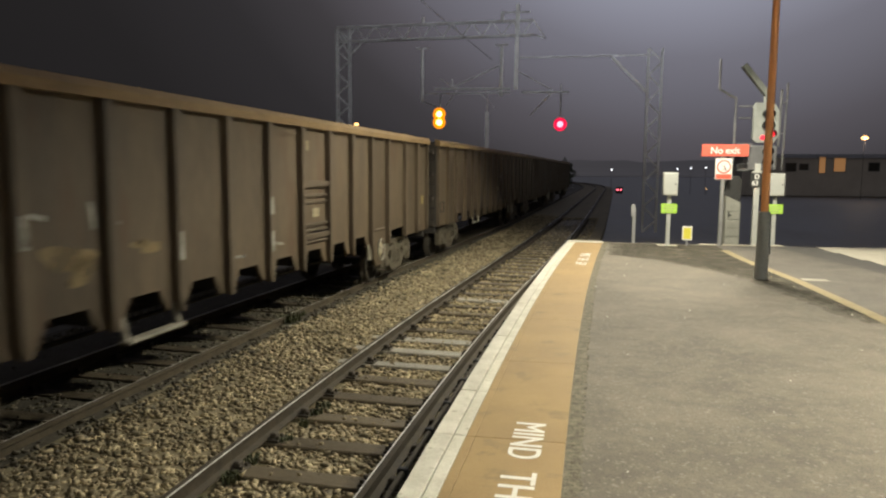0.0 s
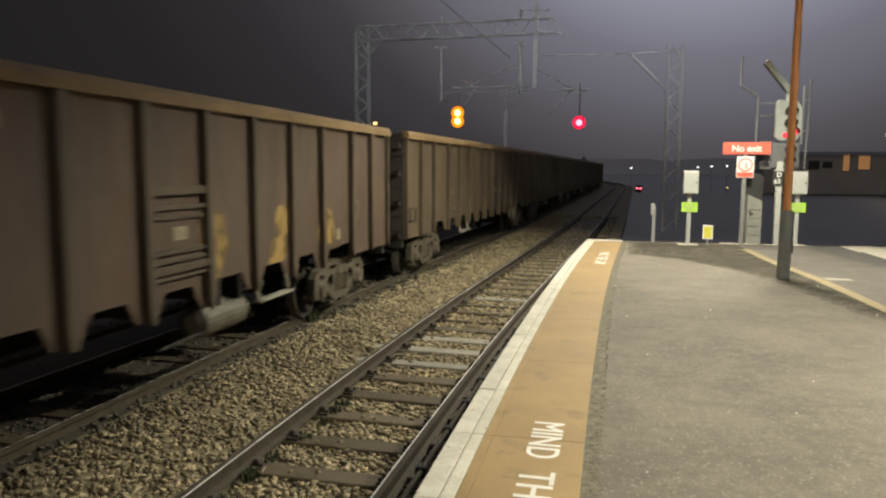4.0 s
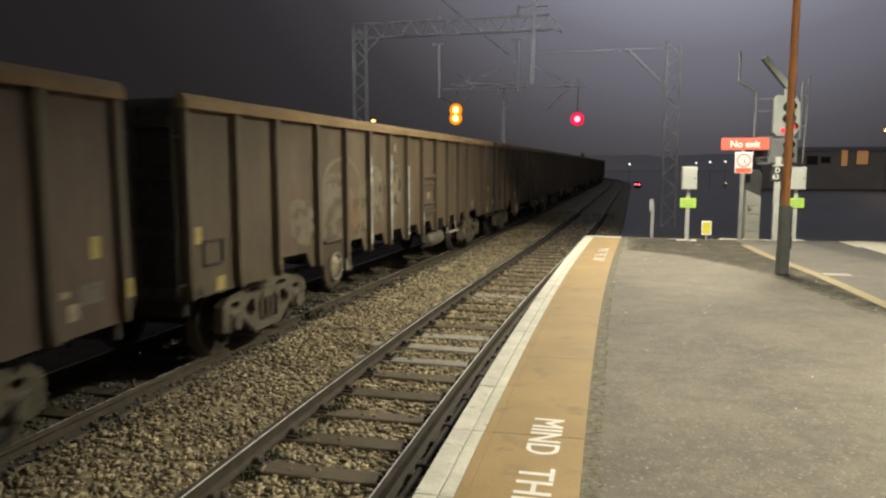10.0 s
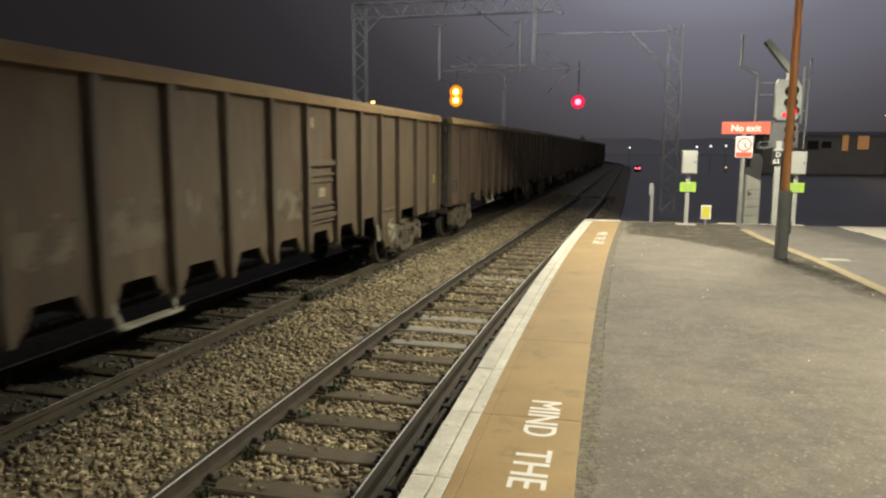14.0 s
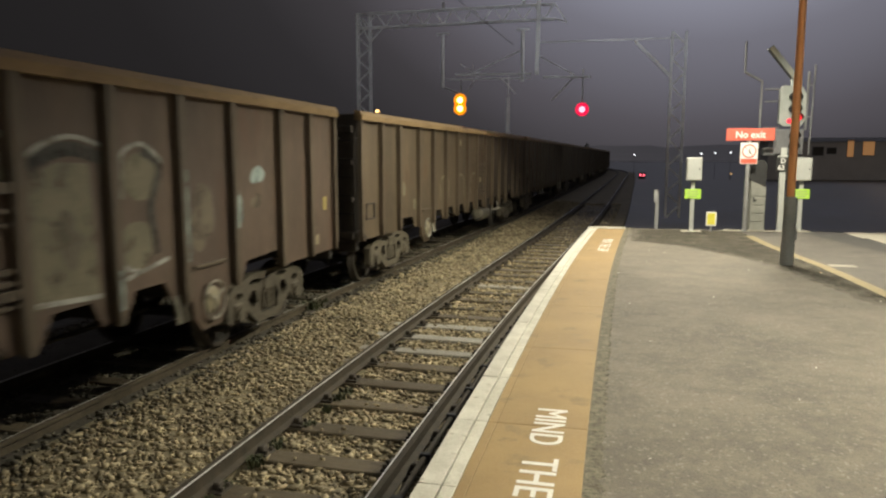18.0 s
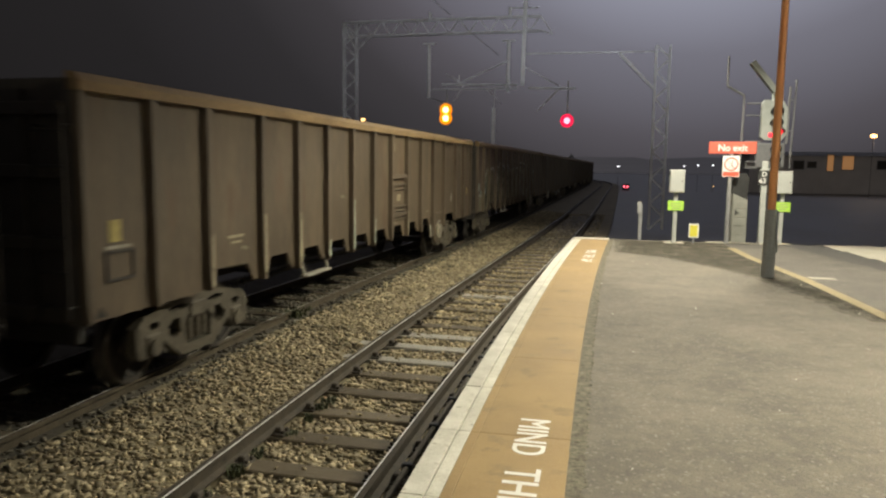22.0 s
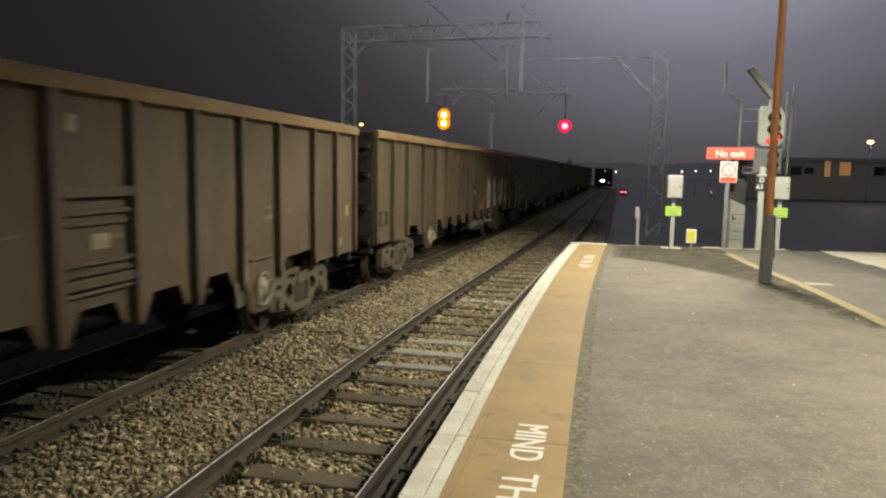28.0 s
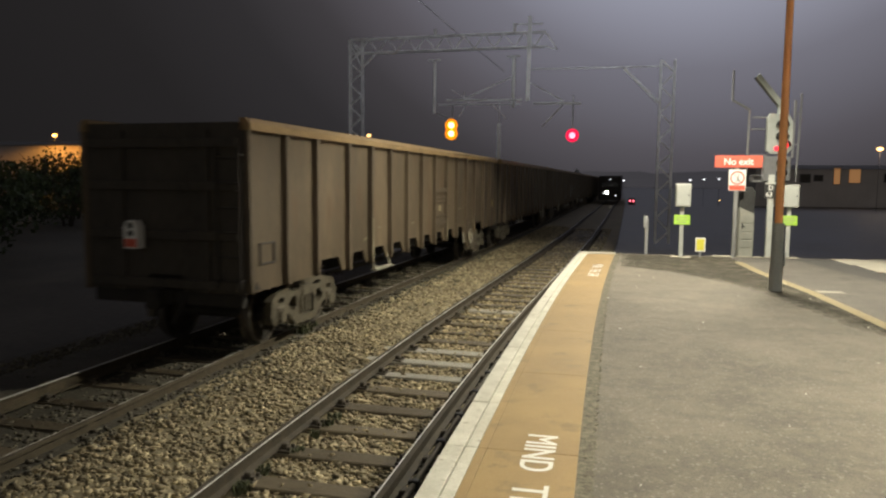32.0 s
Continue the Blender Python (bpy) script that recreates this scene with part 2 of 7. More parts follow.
M_PLACARD = mat("yellow_wagon_placard", (0.3, 0.24, 0.075), (0.46, 0.37, 0.12), 0.55, fine=60, coarse=12, bump=0.05, spots=(0.2, 0.16, 0.08), spot_scale=20, spot_at=0.62)
M_GALV = mat("galvanised_steel", (0.3, 0.3, 0.3), (0.42, 0.42, 0.42), 0.5, metal=0.55, fine=25, coarse=3, bump=0.1)
M_GANTRY = mat("bright_galvanised_lattice", (0.5, 0.5, 0.51), (0.68, 0.68, 0.69), 0.6, metal=0.15, fine=25, coarse=3, bump=0.05)
M_ORANGE = mat("orange_column_paint", (0.72, 0.31, 0.11), (0.84, 0.39, 0.15), 0.45, fine=30, coarse=1.5, bump=0.1, coat=0.2)
M_GREYPOLE = mat("grey_column_paint", (0.21, 0.225, 0.23), (0.3, 0.315, 0.32), 0.5, fine=30, coarse=2, bump=0.12, coat=0.1)
M_CAB = mat("white_cabinet_paint", (0.36, 0.37, 0.35), (0.46, 0.47, 0.44), 0.5, fine=40, coarse=3, bump=0.05)
M_GREYCAB = mat("grey_locker_paint", (0.2, 0.2, 0.175), (0.28, 0.28, 0.245), 0.6, fine=40, coarse=3, bump=0.1)
M_GREEN = mat("lime_label", (0.36, 0.62, 0.06), (0.45, 0.72, 0.1), 0.5, fine=40, coarse=4, bump=0.0)
M_YELLOW = mat("yellow_notice", (0.62, 0.56, 0.05), (0.75, 0.68, 0.1), 0.5, fine=40, coarse=4, bump=0.0)
M_RED = mat("red_sign", (0.62, 0.1, 0.06), (0.7, 0.14, 0.09), 0.45, fine=40, coarse=4, bump=0.0)
M_SIGNWHITE = mat("white_sign", (0.74, 0.73, 0.7), (0.82, 0.81, 0.78), 0.5, fine=40, coarse=4, bump=0.0)
M_BLACK = mat("black_plastic", (0.012, 0.012, 0.012), (0.03, 0.03, 0.03), 0.5, fine=30, coarse=3, bump=0.1)
M_DULL = mat("dull_steelwork", (0.09, 0.09, 0.095), (0.14, 0.14, 0.145), 0.7, fine=30, coarse=3, bump=0.05)
M_SIGNALGREY = mat("signal_grey", (0.19, 0.205, 0.19), (0.27, 0.285, 0.27), 0.55, fine=30, coarse=3, bump=0.05)
M_YLINE = mat("worn_yellow_line", (0.2, 0.16, 0.085), (0.31, 0.255, 0.145), 0.8, fine=110, coarse=6, bump=0.4, spots=(0.14, 0.12, 0.08), spot_scale=12, spot_at=0.58)
M_PALESLAB = mat("pale_coping", (0.33, 0.3, 0.24), (0.45, 0.42, 0.34), 0.75, fine=60, coarse=2.5, bump=0.2)
M_LEAF = mat("night_foliage", (0.03, 0.045, 0.018), (0.07, 0.09, 0.035), 0.8, fine=20, coarse=2, bump=0.0, vary=0.3, island=True)
M_WEED = mat("weed_leaf", (0.035, 0.042, 0.016), (0.085, 0.09, 0.04), 0.75, fine=30, coarse=6, bump=0.0)
M_BARK = mat("bark", (0.05, 0.04, 0.03), (0.09, 0.075, 0.055), 0.9)
M_BRICKFAR = mat("far_render", (0.46, 0.45, 0.45), (0.58, 0.57, 0.57), 0.9, fine=6, coarse=0.5)
M_ROOF = mat("far_roof", (0.16, 0.16, 0.17), (0.24, 0.24, 0.25), 0.8, fine=5, coarse=0.6)
M_LITTER = mat("paper_litter", (0.6, 0.58, 0.5), (0.75, 0.73, 0.66), 0.8)
G_AMBER = glow("lit_amber_lens", (1.0, 0.6, 0.16), 6)
# this and the red one below: emissive discs painting the bloom round lit lenses
G_AMBER_BLOOM = glow("amber_bloom_disc", (1.0, 0.3, 0.0), 1.0)
G_RED = glow("lit_red_lens", (1.0, 0.13, 0.18), 5)
G_RED_BLOOM = glow("red_bloom_disc", (1.0, 0.0, 0.06), 0.9)
G_REDDIM = glow("side_red_lens", (1.0, 0.01, 0.03), 1.3)
G_LAMP = glow("lit_street_lantern", (1.0, 0.55, 0.18), 3.5)
G_WHITE = glow("lit_white_lantern", (0.95, 0.95, 1.0), 3)
G_HEAD = glow("lit_headlamp", (1.0, 0.93, 0.78), 40)
G_WINDOW = glow("lit_window", (1.0, 0.5, 0.2), 0.17)


# ---- building helpers ----
def part(name, bm, material, parent=None, label="", mats=()):
    """Links a bmesh as one mesh object, under a parent if there is one."""
    me = bpy.data.meshes.new(name)
    bm.normal_update()
    bm.to_mesh(me)
    bm.free()
    for m in (material, *mats):
        me.materials.append(m)
    ob = new(name, me)
    if parent:
        ob.parent = parent
    if label:
        ob["label"] = label
    return ob


def share(name, ob, parent, at=(0, 0, 0), rz=0.0):
    """Another object on the mesh of ob."""
    o = new(name, ob.data)
    o.parent = parent
    o.matrix_basis = pose(*at, 0, 0, rz)
    if "label" in ob:
        o["label"] = ob["label"]
    return o


def bulk(name, verts, tris, material):
    """A large joined mesh straight from arrays."""
    me = bpy.data.meshes.new(name)
    verts, tris = np.asarray(verts, np.float32), np.asarray(tris, np.int32)
    me.vertices.add(len(verts))
    me.vertices.foreach_set("co", verts.ravel())
    me.loops.add(tris.size)
    me.loops.foreach_set("vertex_index", tris.ravel())
    me.polygons.add(len(tris))
    me.polygons.foreach_set("loop_start", np.arange(0, tris.size, 3, dtype=np.int32))
    me.update(calc_edges=True)
    me.materials.append(material)
    return new(name, me)


def box(bm, x0, x1, y0, y1, z0, z1, bevel=0.0):
    r = bmesh.ops.create_cube(bm, size=1.0)
    vs = r["verts"]
    for v in vs:
        v.co = Vector((x0 + (v.co.x + 0.5) * (x1 - x0), y0 + (v.co.y + 0.5) * (y1 - y0), z0 + (v.co.z + 0.5) * (z1 - z0)))
    if bevel:
        es = list({e for v in vs for e in v.link_edges})
        bmesh.ops.bevel(bm, geom=es, offset=bevel, segments=1, affect="EDGES")
    return vs


def rod(bm, a, b, r, seg=8, r2=None):
    a, b = Vector(a), Vector(b)
    m = Matrix.Translation((a + b) / 2) @ (b - a).to_track_quat("Z", "Y").to_matrix().to_4x4()
    return bmesh.ops.create_cone(bm, cap_ends=True, segments=seg, radius1=r, radius2=r if r2 is None else r2, depth=(b - a).length, matrix=m)["verts"]


def bar(bm, a, b, w, h=None):
    """A square bar from a to b."""
    a, b = Vector(a), Vector(b)
    h = w if h is None else h
    m = Matrix.Translation((a + b) / 2) @ (b - a).to_track_quat("Z", "Y").to_matrix().to_4x4() @ Matrix.Diagonal((w, h, (b - a).length, 1))
    bmesh.ops.create_cube(bm, size=1.0, matrix=m)


def plate(bm, outline, x0, x1):
    """A plate in the y-z plane, from its outline, between x0 and x1."""
    lo = [bm.verts.new((x0, y, z)) for y, z in outline]
    hi = [bm.verts.new((x1, y, z)) for y, z in outline]
    n = len(outline)
    bm.faces.new(lo)
    bm.faces.new(hi[::-1])
    for i in range(n):
        bm.faces.new((lo[i], hi[i], hi[(i + 1) % n], lo[(i + 1) % n]))
    bmesh.ops.recalc_face_normals(bm, faces=bm.faces)


def lathe(bm, profile, seg=24, axis="x", at=(0, 0, 0)):
    """A closed solid turned about an axis from (radius, along) pairs."""
    rings = []
    for r, a in profile:
        ring = []
        for i in range(seg):
            c, s = math.cos(2 * math.pi * i / seg) * r, math.sin(2 * math.pi * i / seg) * r
            p = {"x": (a, c, s), "y": (c, a, s), "z": (c, s, a)}[axis]
            ring.append(bm.verts.new(Vector(p) + Vector(at)))
        rings.append(ring)
    for r0, r1 in zip(rings, rings[1:]):
        for i in range(seg):
            bm.faces.new((r0[i], r0[(i + 1) % seg], r1[(i + 1) % seg], r1[i]))
    for ring in (rings[0], rings[-1]):
        bm.faces.new(ring)
    bmesh.ops.recalc_face_normals(bm, faces=bm.faces)
    return rings


def text_mesh(body, size, depth=0.002, offset=0.0, align="LEFT"):
    cu = bpy.data.curves.new("lettering", "FONT")
    cu.body, cu.size, cu.extrude, cu.offset, cu.align_x = body, size, depth, offset, align
    ob = bpy.data.objects.new("lettering", cu)
    me = bpy.data.meshes.new_from_object(ob)
    bpy.data.objects.remove(ob)
    return me


def lettering(name, body, size, m, material, parent, depth=0.002, offset=0.0, align="LEFT"):
    me = text_mesh(body, size, depth, offset, align)
    me.materials.clear()
    me.materials.append(material)
    o = new(name, me)
    o.parent, o.matrix_basis = parent, m
    return o


def thing(name, label, category, at=(0, 0, 0), rz=0.0, group="", kind=""):
    ob = new(name)
    ob.empty_display_size = 0.2
    ob.matrix_basis = pose(*at, 0, 0, rz)
    return tagged(ob, label, category, group, kind)


# ---- the line of the railway: a gentle right-hand curve past the platform, easing back to the left beyond ----
RAIL_Z = -0.915
BEND = 0.0047
_ds = 0.25
_s = np.arange(-400, 700, _ds)
_k = np.interp(_s, [-16, -10, 14, 18, 24, 40, 46, 105, 120, 330, 350], [0, BEND, BEND, 0, -0.001, -0.001, 0, 0, -0.004, -0.004, 0], left=0, right=0)
_h = np.cumsum(_k) * _ds
_h -= np.interp(0, _s, _h)
_x, _y = np.cumsum(np.sin(_h)) * _ds, np.cumsum(np.cos(_h)) * _ds
_x -= np.interp(0, _s, _x)
_y -= np.interp(0, _s, _y)


def line(lat, s, z=0.0):
    """The point at a distance along and across the line (across: to the right)."""
    h = float(np.interp(s, _s, _h))
    return Vector((float(np.interp(s, _s, _x)) + lat * math.cos(h), float(np.interp(s, _s, _y)) - lat * math.sin(h), z))


def heading(s):
    """The turn of the line at s, in degrees about z."""
    return -math.degrees(float(np.interp(s, _s, _h)))


def line_np(lat, s):
    h = np.interp(s, _s, _h)
    return np.interp(s, _s, _x) + lat * np.cos(h), np.interp(s, _s, _y) - lat * np.sin(h)


def sweep(bm, profile, stations, closed=True):
    """Sweeps a (across, height) profile along the line."""
    rings = [[bm.verts.new(line(a, s, z)) for a, z in profile] for s in stations]
    n = len(profile)
    for r0, r1 in zip(rings, rings[1:]):
        for i in range(n if closed else n - 1):
            j = (i + 1) % n
            bm.faces.new((r0[i], r1[i], r1[j], r0[j]))
    if closed:
        bm.faces.new(rings[0])
        bm.faces.new(rings[-1][::-1])
    bmesh.ops.recalc_face_normals(bm, faces=bm.faces)


NEAR = [*np.arange(-30, 0, 3), *np.arange(0, 40, 0.8), *np.arange(40, 300, 8)]

# ---- ground, ballast and track ----
bm = bmesh.new()
box(bm, -2500, 2500, -2500, 2500, -2.2, -1.3)
tagged(part("ground", bm, M_SOIL), "dark bare soil beside the railway at night", "ground", kind="structure")

bm = bmesh.new()
sweep(bm, [(-11.0, -1.6), (-9.6, -1.3), (-8.2, -1.11), (-7.6, -1.1), (-5.6, -1.13), (-5.3, -1.02), (-5.12, -1.01), (-5.12, -1.6)], NEAR)
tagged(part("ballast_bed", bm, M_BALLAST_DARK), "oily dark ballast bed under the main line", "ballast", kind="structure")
bm = bmesh.new()
sweep(bm, [(-5.12, -1.6), (-5.12, -1.01), (-4.9, -1.0), (-4.3, -1.02), (-3.8, -1.06), (-3.35, -1.15), (-1.6, -1.15), (-1.2, -1.13), (-0.6, -1.12), (-0.6, -1.6)], NEAR)
tagged(part("ballast_bed", bm, M_BALLAST), "crushed stone ballast bed under the two tracks", "ballast", kind="structure")

NEAR_TRACK, FAR_TRACK = -2.478, -6.12
HALF = 0.7525
RAILHEAD = [(-0.035, 0.0), (0.035, 0.0), (0.036, -0.03), (0.009, -0.048), (0.009, -0.13), (0.07, -0.147), (0.07, -0.159), (-0.07, -0.159), (-0.07, -0.147), (-0.009, -0.13), (-0.009, -0.048), (-0.036, -0.03)]
SLEEPER_STEP = 0.76


def track(label, centre, first, last, pale, polish, steel):
    t = thing("railway_track", label, "railway track", kind="structure")
    for side in (-1, 1):
        c = centre + side * HALF
        bm = bmesh.new()
        sweep(bm, [(c + a, RAIL_Z + z) for a, z in RAILHEAD], NEAR)
        rail = part("rail", bm, steel, t, "rusty steel running rail")
        bm = bmesh.new()
        w0, w1 = polish[0] if side < 0 else polish[1]
        sweep(bm, [(c + w0, RAIL_Z + 0.0025), (c + w1, RAIL_Z + 0.0025), (c + w1, RAIL_Z - 0.002), (c + w0, RAIL_Z - 0.002)], NEAR)
        part("running_band", bm, M_RAILTOP, rail, "polished running band, its glint put into the colour")
    rng = random.Random(int(abs(centre) * 100))
    shapes = []
    for k in range(3):
        bm = bmesh.new()
        vs = box(bm, -1.28, 1.28, -0.125, 0.125, -0.13, 0.0, 0.012)
        for v in bm.verts:
            v.co += Vector((rng.uniform(-0.012, 0.012), rng.uniform(-0.008, 0.008), rng.uniform(-0.006, 0.006)))
        shapes.append(bm)
    made = {}
    bmc = bmesh.new()
    for side in (-1, 1):
        x = side * HALF
        box(bmc, x - 0.19, x + 0.19, -0.095, 0.095, 0.0, 0.022, 0.004)
        box(bmc, x - 0.14, x - 0.075, -0.05, 0.05, 0.02, 0.085, 0.012)
        box(bmc, x + 0.075, x + 0.14, -0.05, 0.05, 0.02, 0.085, 0.012)
        for q in (-0.165, 0.165):
            rod(bmc, (x + q, 0.05, 0.02), (x + q, 0.05, 0.055), 0.018, 6)
            rod(bmc, (x + q, -0.05, 0.02), (x + q, -0.05, 0.055), 0.018, 6)
    chair = None
    s = first
    i = 0
    while s < last:
        k = rng.randrange(3)
        is_pale = any(abs(s - p) < 0.3 for p in pale)
        key = (k, is_pale)
        p = line(centre, s, RAIL_Z - 0.159 - 0.022)
        if key not in made:
            made[key] = part("sleeper", shapes[k].copy(), M_SLEEPER_PALE if is_pale else M_SLEEPER, t)
            o = made[key]
        else:
            o = share("sleeper", made[key], t)
        turn = heading(s) + rng.uniform(-0.7, 0.7)
        o.matrix_basis = pose(*p, 0, 0, turn)
        if chair is None:
            chair = part("rail_chairs", bmc, M_CHAIR, o)
        else:
            c = share("rail_chairs", chair, o)
        s += SLEEPER_STEP
        i += 1
    for b in shapes:
        b.free()
    return t


def rail_side_cable():
    t = thing("lineside_cable", "brown cable duct clipped beside the platform rail", "cable duct")
    s = -10.0
    rng = random.Random(8)
    while s < 20:
        n = rng.uniform(0.75, 0.95)
        bm = bmesh.new()
        for a, b in ((s, s + n / 2), (s + n / 2, s + n)):
            rod(bm, line(-1.575, a, -1.04 + rng.uniform(-0.006, 0.006)), line(-1.575, b, -1.04), 0.03, 8)
        part("duct", bm, M_CHAIR, t)
        bm = bmesh.new()
        p = line(-1.575, s + n + 0.04, -1.04)
        box(bm, p.x - 0.05, p.x + 0.05, p.y - 0.035, p.y + 0.035, -1.16, -0.995, 0.01)
        part("clip", bm, M_BLACK, t)
        s += n + 0.09


rail_side_cable()
track("old timber-sleepered track with rusty rails along the platform", NEAR_TRACK, 2.8 - 20 * SLEEPER_STEP, 42, (9.64, 10.4, 11.16, 15.0), ((0.02, 0.034), (-0.034, -0.02)), M_RAIL)
track("grimy main line track on oily ballast under the train", FAR_TRACK, 2.8 - 20 * SLEEPER_STEP, 36, (), ((-0.005, 0.034), (-0.034, -0.031)), M_RAIL_DUSTY)


def stones(name, lat0, lat1, s0, s1, per_m2, size, material, label, seed, clear):
    rng = np.random.default_rng(seed)
    n = int((lat1 - lat0) * (s1 - s0) * per_m2)
    lat, s = rng.uniform(lat0, lat1, n), rng.uniform(s0, s1, n)
    keep = np.ones(n, bool)
    lift = np.zeros(n)
    for c in (NEAR_TRACK, FAR_TRACK):
        for side in (-1, 1):
            keep &= np.abs(lat - c - side * HALF) > 0.085
    if clear is not None:
        ph = np.abs((s - 2.8) / SLEEPER_STEP - np.round((s - 2.8) / SLEEPER_STEP)) * SLEEPER_STEP
        nth = np.round((s - 2.8) / SLEEPER_STEP).astype(int)
        bare = np.where(nth < 9, 0.96, np.where(nth < 12, 0.97, np.array([0.25, 0.6, 0.1, 0.45, 0.15, 0.9, 0.2])[nth % 7]))
        reach = np.where((nth > 8) & (nth < 12), -1.22, -0.72)
        on = (ph < 0.105) & (lat - clear < 1.25) & (lat - clear > reach)
        keep &= ~(on & (rng.random(n) < bare))
        lift = np.where(on, 0.04, 0.0)
    lat, s, lift = lat[keep], s[keep], lift[keep]
    n = len(lat)
    bm = bmesh.new()
    bmesh.ops.create_cube(bm, size=1.55)
    bmesh.ops.triangulate(bm, faces=bm.faces[:])
    base = np.array([v.co[:] for v in bm.verts])
    bm.verts.ensure_lookup_table()
    tri = np.array([[v.index for v in f.verts] for f in bm.faces])
    bm.free()
    nv = len(base)
    x, y = line_np(lat, s)
    z = np.interp(lat, [-8.2, -5.6, -5.3, -4.9, -4.3, -3.8, -3.35, -1.6, -1.2], [-1.13, -1.13, -1.02, -1.0, -1.02, -1.06, -1.14, -1.14, -1.12]) + rng.uniform(-0.024, 0.018, n) + lift
    shape = 24
    forms = base[None] * rng.uniform(0.3, 1.3, (shape, nv, 3))
    f = forms[rng.integers(0, shape, n)]
    f = f * ((size[0] + (size[1] - size[0]) * rng.random(n) ** 1.8)[:, None, None] * np.stack([rng.uniform(0.7, 1.9, n), rng.uniform(0.6, 1.2, n), rng.uniform(0.35, 0.8, n)], 1)[:, None, :])
    a, b = rng.uniform(0, 6.283, n), rng.uniform(-0.6, 0.6, n)
    ca, sa, cb, sb = np.cos(a)[:, None], np.sin(a)[:, None], np.cos(b)[:, None], np.sin(b)[:, None]
    fx, fy, fz = f[..., 0], f[..., 1], f[..., 2]
    fy, fz = fy * cb - fz * sb, fy * sb + fz * cb
    vx, vy = fx * ca - fy * sa, fx * sa + fy * ca
    v = np.stack([vx + x[:, None], vy + y[:, None], fz + z[:, None]], 2).reshape(-1, 3)
    t = (tri[None] + (np.arange(n) * nv)[:, None, None]).reshape(-1, 3)
    return tagged(bulk(name, v, t, material), label, "ballast", kind="stuff")


stones("ballast_stones", -5.0, -1.1, 3.2, 13.0, 1000, (0.012, 0.043), M_STONE, "loose pale angular ballast stones between the tracks", 3, NEAR_TRACK)
stones("ballast_stones", -5.0, -1.1, 13.0, 44.0, 340, (0.018, 0.048), M_STONE, "loose pale angular ballast stones between the tracks", 4, NEAR_TRACK)
stones("ballast_stones", -5.0, -1.1, -12.5, 3.2, 170, (0.02, 0.042), M_STONE, "loose pale angular ballast stones between the tracks", 7, NEAR_TRACK)
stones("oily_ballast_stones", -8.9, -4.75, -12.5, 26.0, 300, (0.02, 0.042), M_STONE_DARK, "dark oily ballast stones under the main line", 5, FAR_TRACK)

# ---- platform ----
END_Y = 17.55
EDGE, WHITE_IN, GROOVE, TAN_IN, STRIP_IN = -0.913, -0.707, -0.645, -0.072, 0.032


def edge_x(lat, y):
    s = y
    for _ in range(4):
        p = line(lat, s)
        s += y - p.y
    return line(lat, s).x


platform = tagged(new("platform"), "tarmac station platform with painted edge", "platform", kind="structure")
ys = [-40, -30, -20, -12, -8, -6, -4, -2, 0, *np.arange(1, 17.5, 0.75), END_Y]
bm = bmesh.new()
grid = []
for y in ys:
    xl = edge_x(STRIP_IN - 0.03, y)
    row = []
    for q in np.linspace(0, 1, 14):
        x = xl + (8.6 - xl) * q
        row.append(bm.verts.new((x, y, 0.004 * math.sin(x * 1.7 + y * 0.6) - 0.004)))
    grid.append(row)
for r0, r1 in zip(grid, grid[1:]):
    for i in range(len(r0) - 1):
        bm.faces.new((r0[i], r0[i + 1], r1[i + 1], r1[i]))
top = bm.faces[:]
ext = bmesh.ops.extrude_face_region(bm, geom=top)
for v in [g for g in ext["geom"] if isinstance(g, bmesh.types.BMVert)]:
    v.co.z = -0.16
bmesh.ops.recalc_face_normals(bm, faces=bm.faces)
part("tarmac", bm, M_ASPHALT, platform, "worn grey tarmac surface with paler patches")
# the core of the platform and its brick face, set back under the coping
bm = bmesh.new()
poly = [(edge_x(-0.66, y), y) for y in ys] + [(8.4, END_Y - 0.12), (8.4, -40)]
poly[len(ys) - 1] = (edge_x(-0.66, END_Y), END_Y - 0.12)
lo = [bm.verts.new((x, y, -1.5)) for x, y in poly]
hi = [bm.verts.new((x, y, -0.17)) for x, y in poly]
bm.faces.new(hi)
for i in range(len(poly)):
    j = (i + 1) % len(poly)
    bm.faces.new((lo[i], lo[j], hi[j], hi[i]))
bmesh.ops.recalc_face_normals(bm, faces=bm.faces)
part("platform_wall", bm, M_WALL, platform, "dark brick platform face below the coping")


def edge_piece(name, lat0, lat1, y0, y1, z0, z1, material, gap=0.006, rough=0.0, seed=0):
    bm = bmesh.new()
    rng = random.Random(seed)
    cs = []
    n = 56 if rough else 3
    for i in range(n + 1):
        y = y0 + gap + (y1 - y0 - 2 * gap) * i / n
        w = 0.0
        cs.append([bm.verts.new((edge_x(lat0, y) + (w if rough else 0), y, z)) for z in (z0, z1)] + [bm.verts.new((edge_x(lat1, y) + rng.uniform(-rough, rough), y, z)) for z in (z1, z0)])
    for c0, c1 in zip(cs, cs[1:]):
        for i in range(4):
            bm.faces.new((c0[i], c0[(i + 1) % 4], c1[(i + 1) % 4], c1[i]))
    bm.faces.new(cs[0])
    bm.faces.new(cs[-1])
    bmesh.ops.recalc_face_normals(bm, faces=bm.faces)
    bmesh.ops.bevel(bm, geom=[e for e in bm.edges if e.calc_face_angle(0) > 0.8], offset=0.003, segments=1, affect="EDGES")
    return part(name, bm, material, platform)


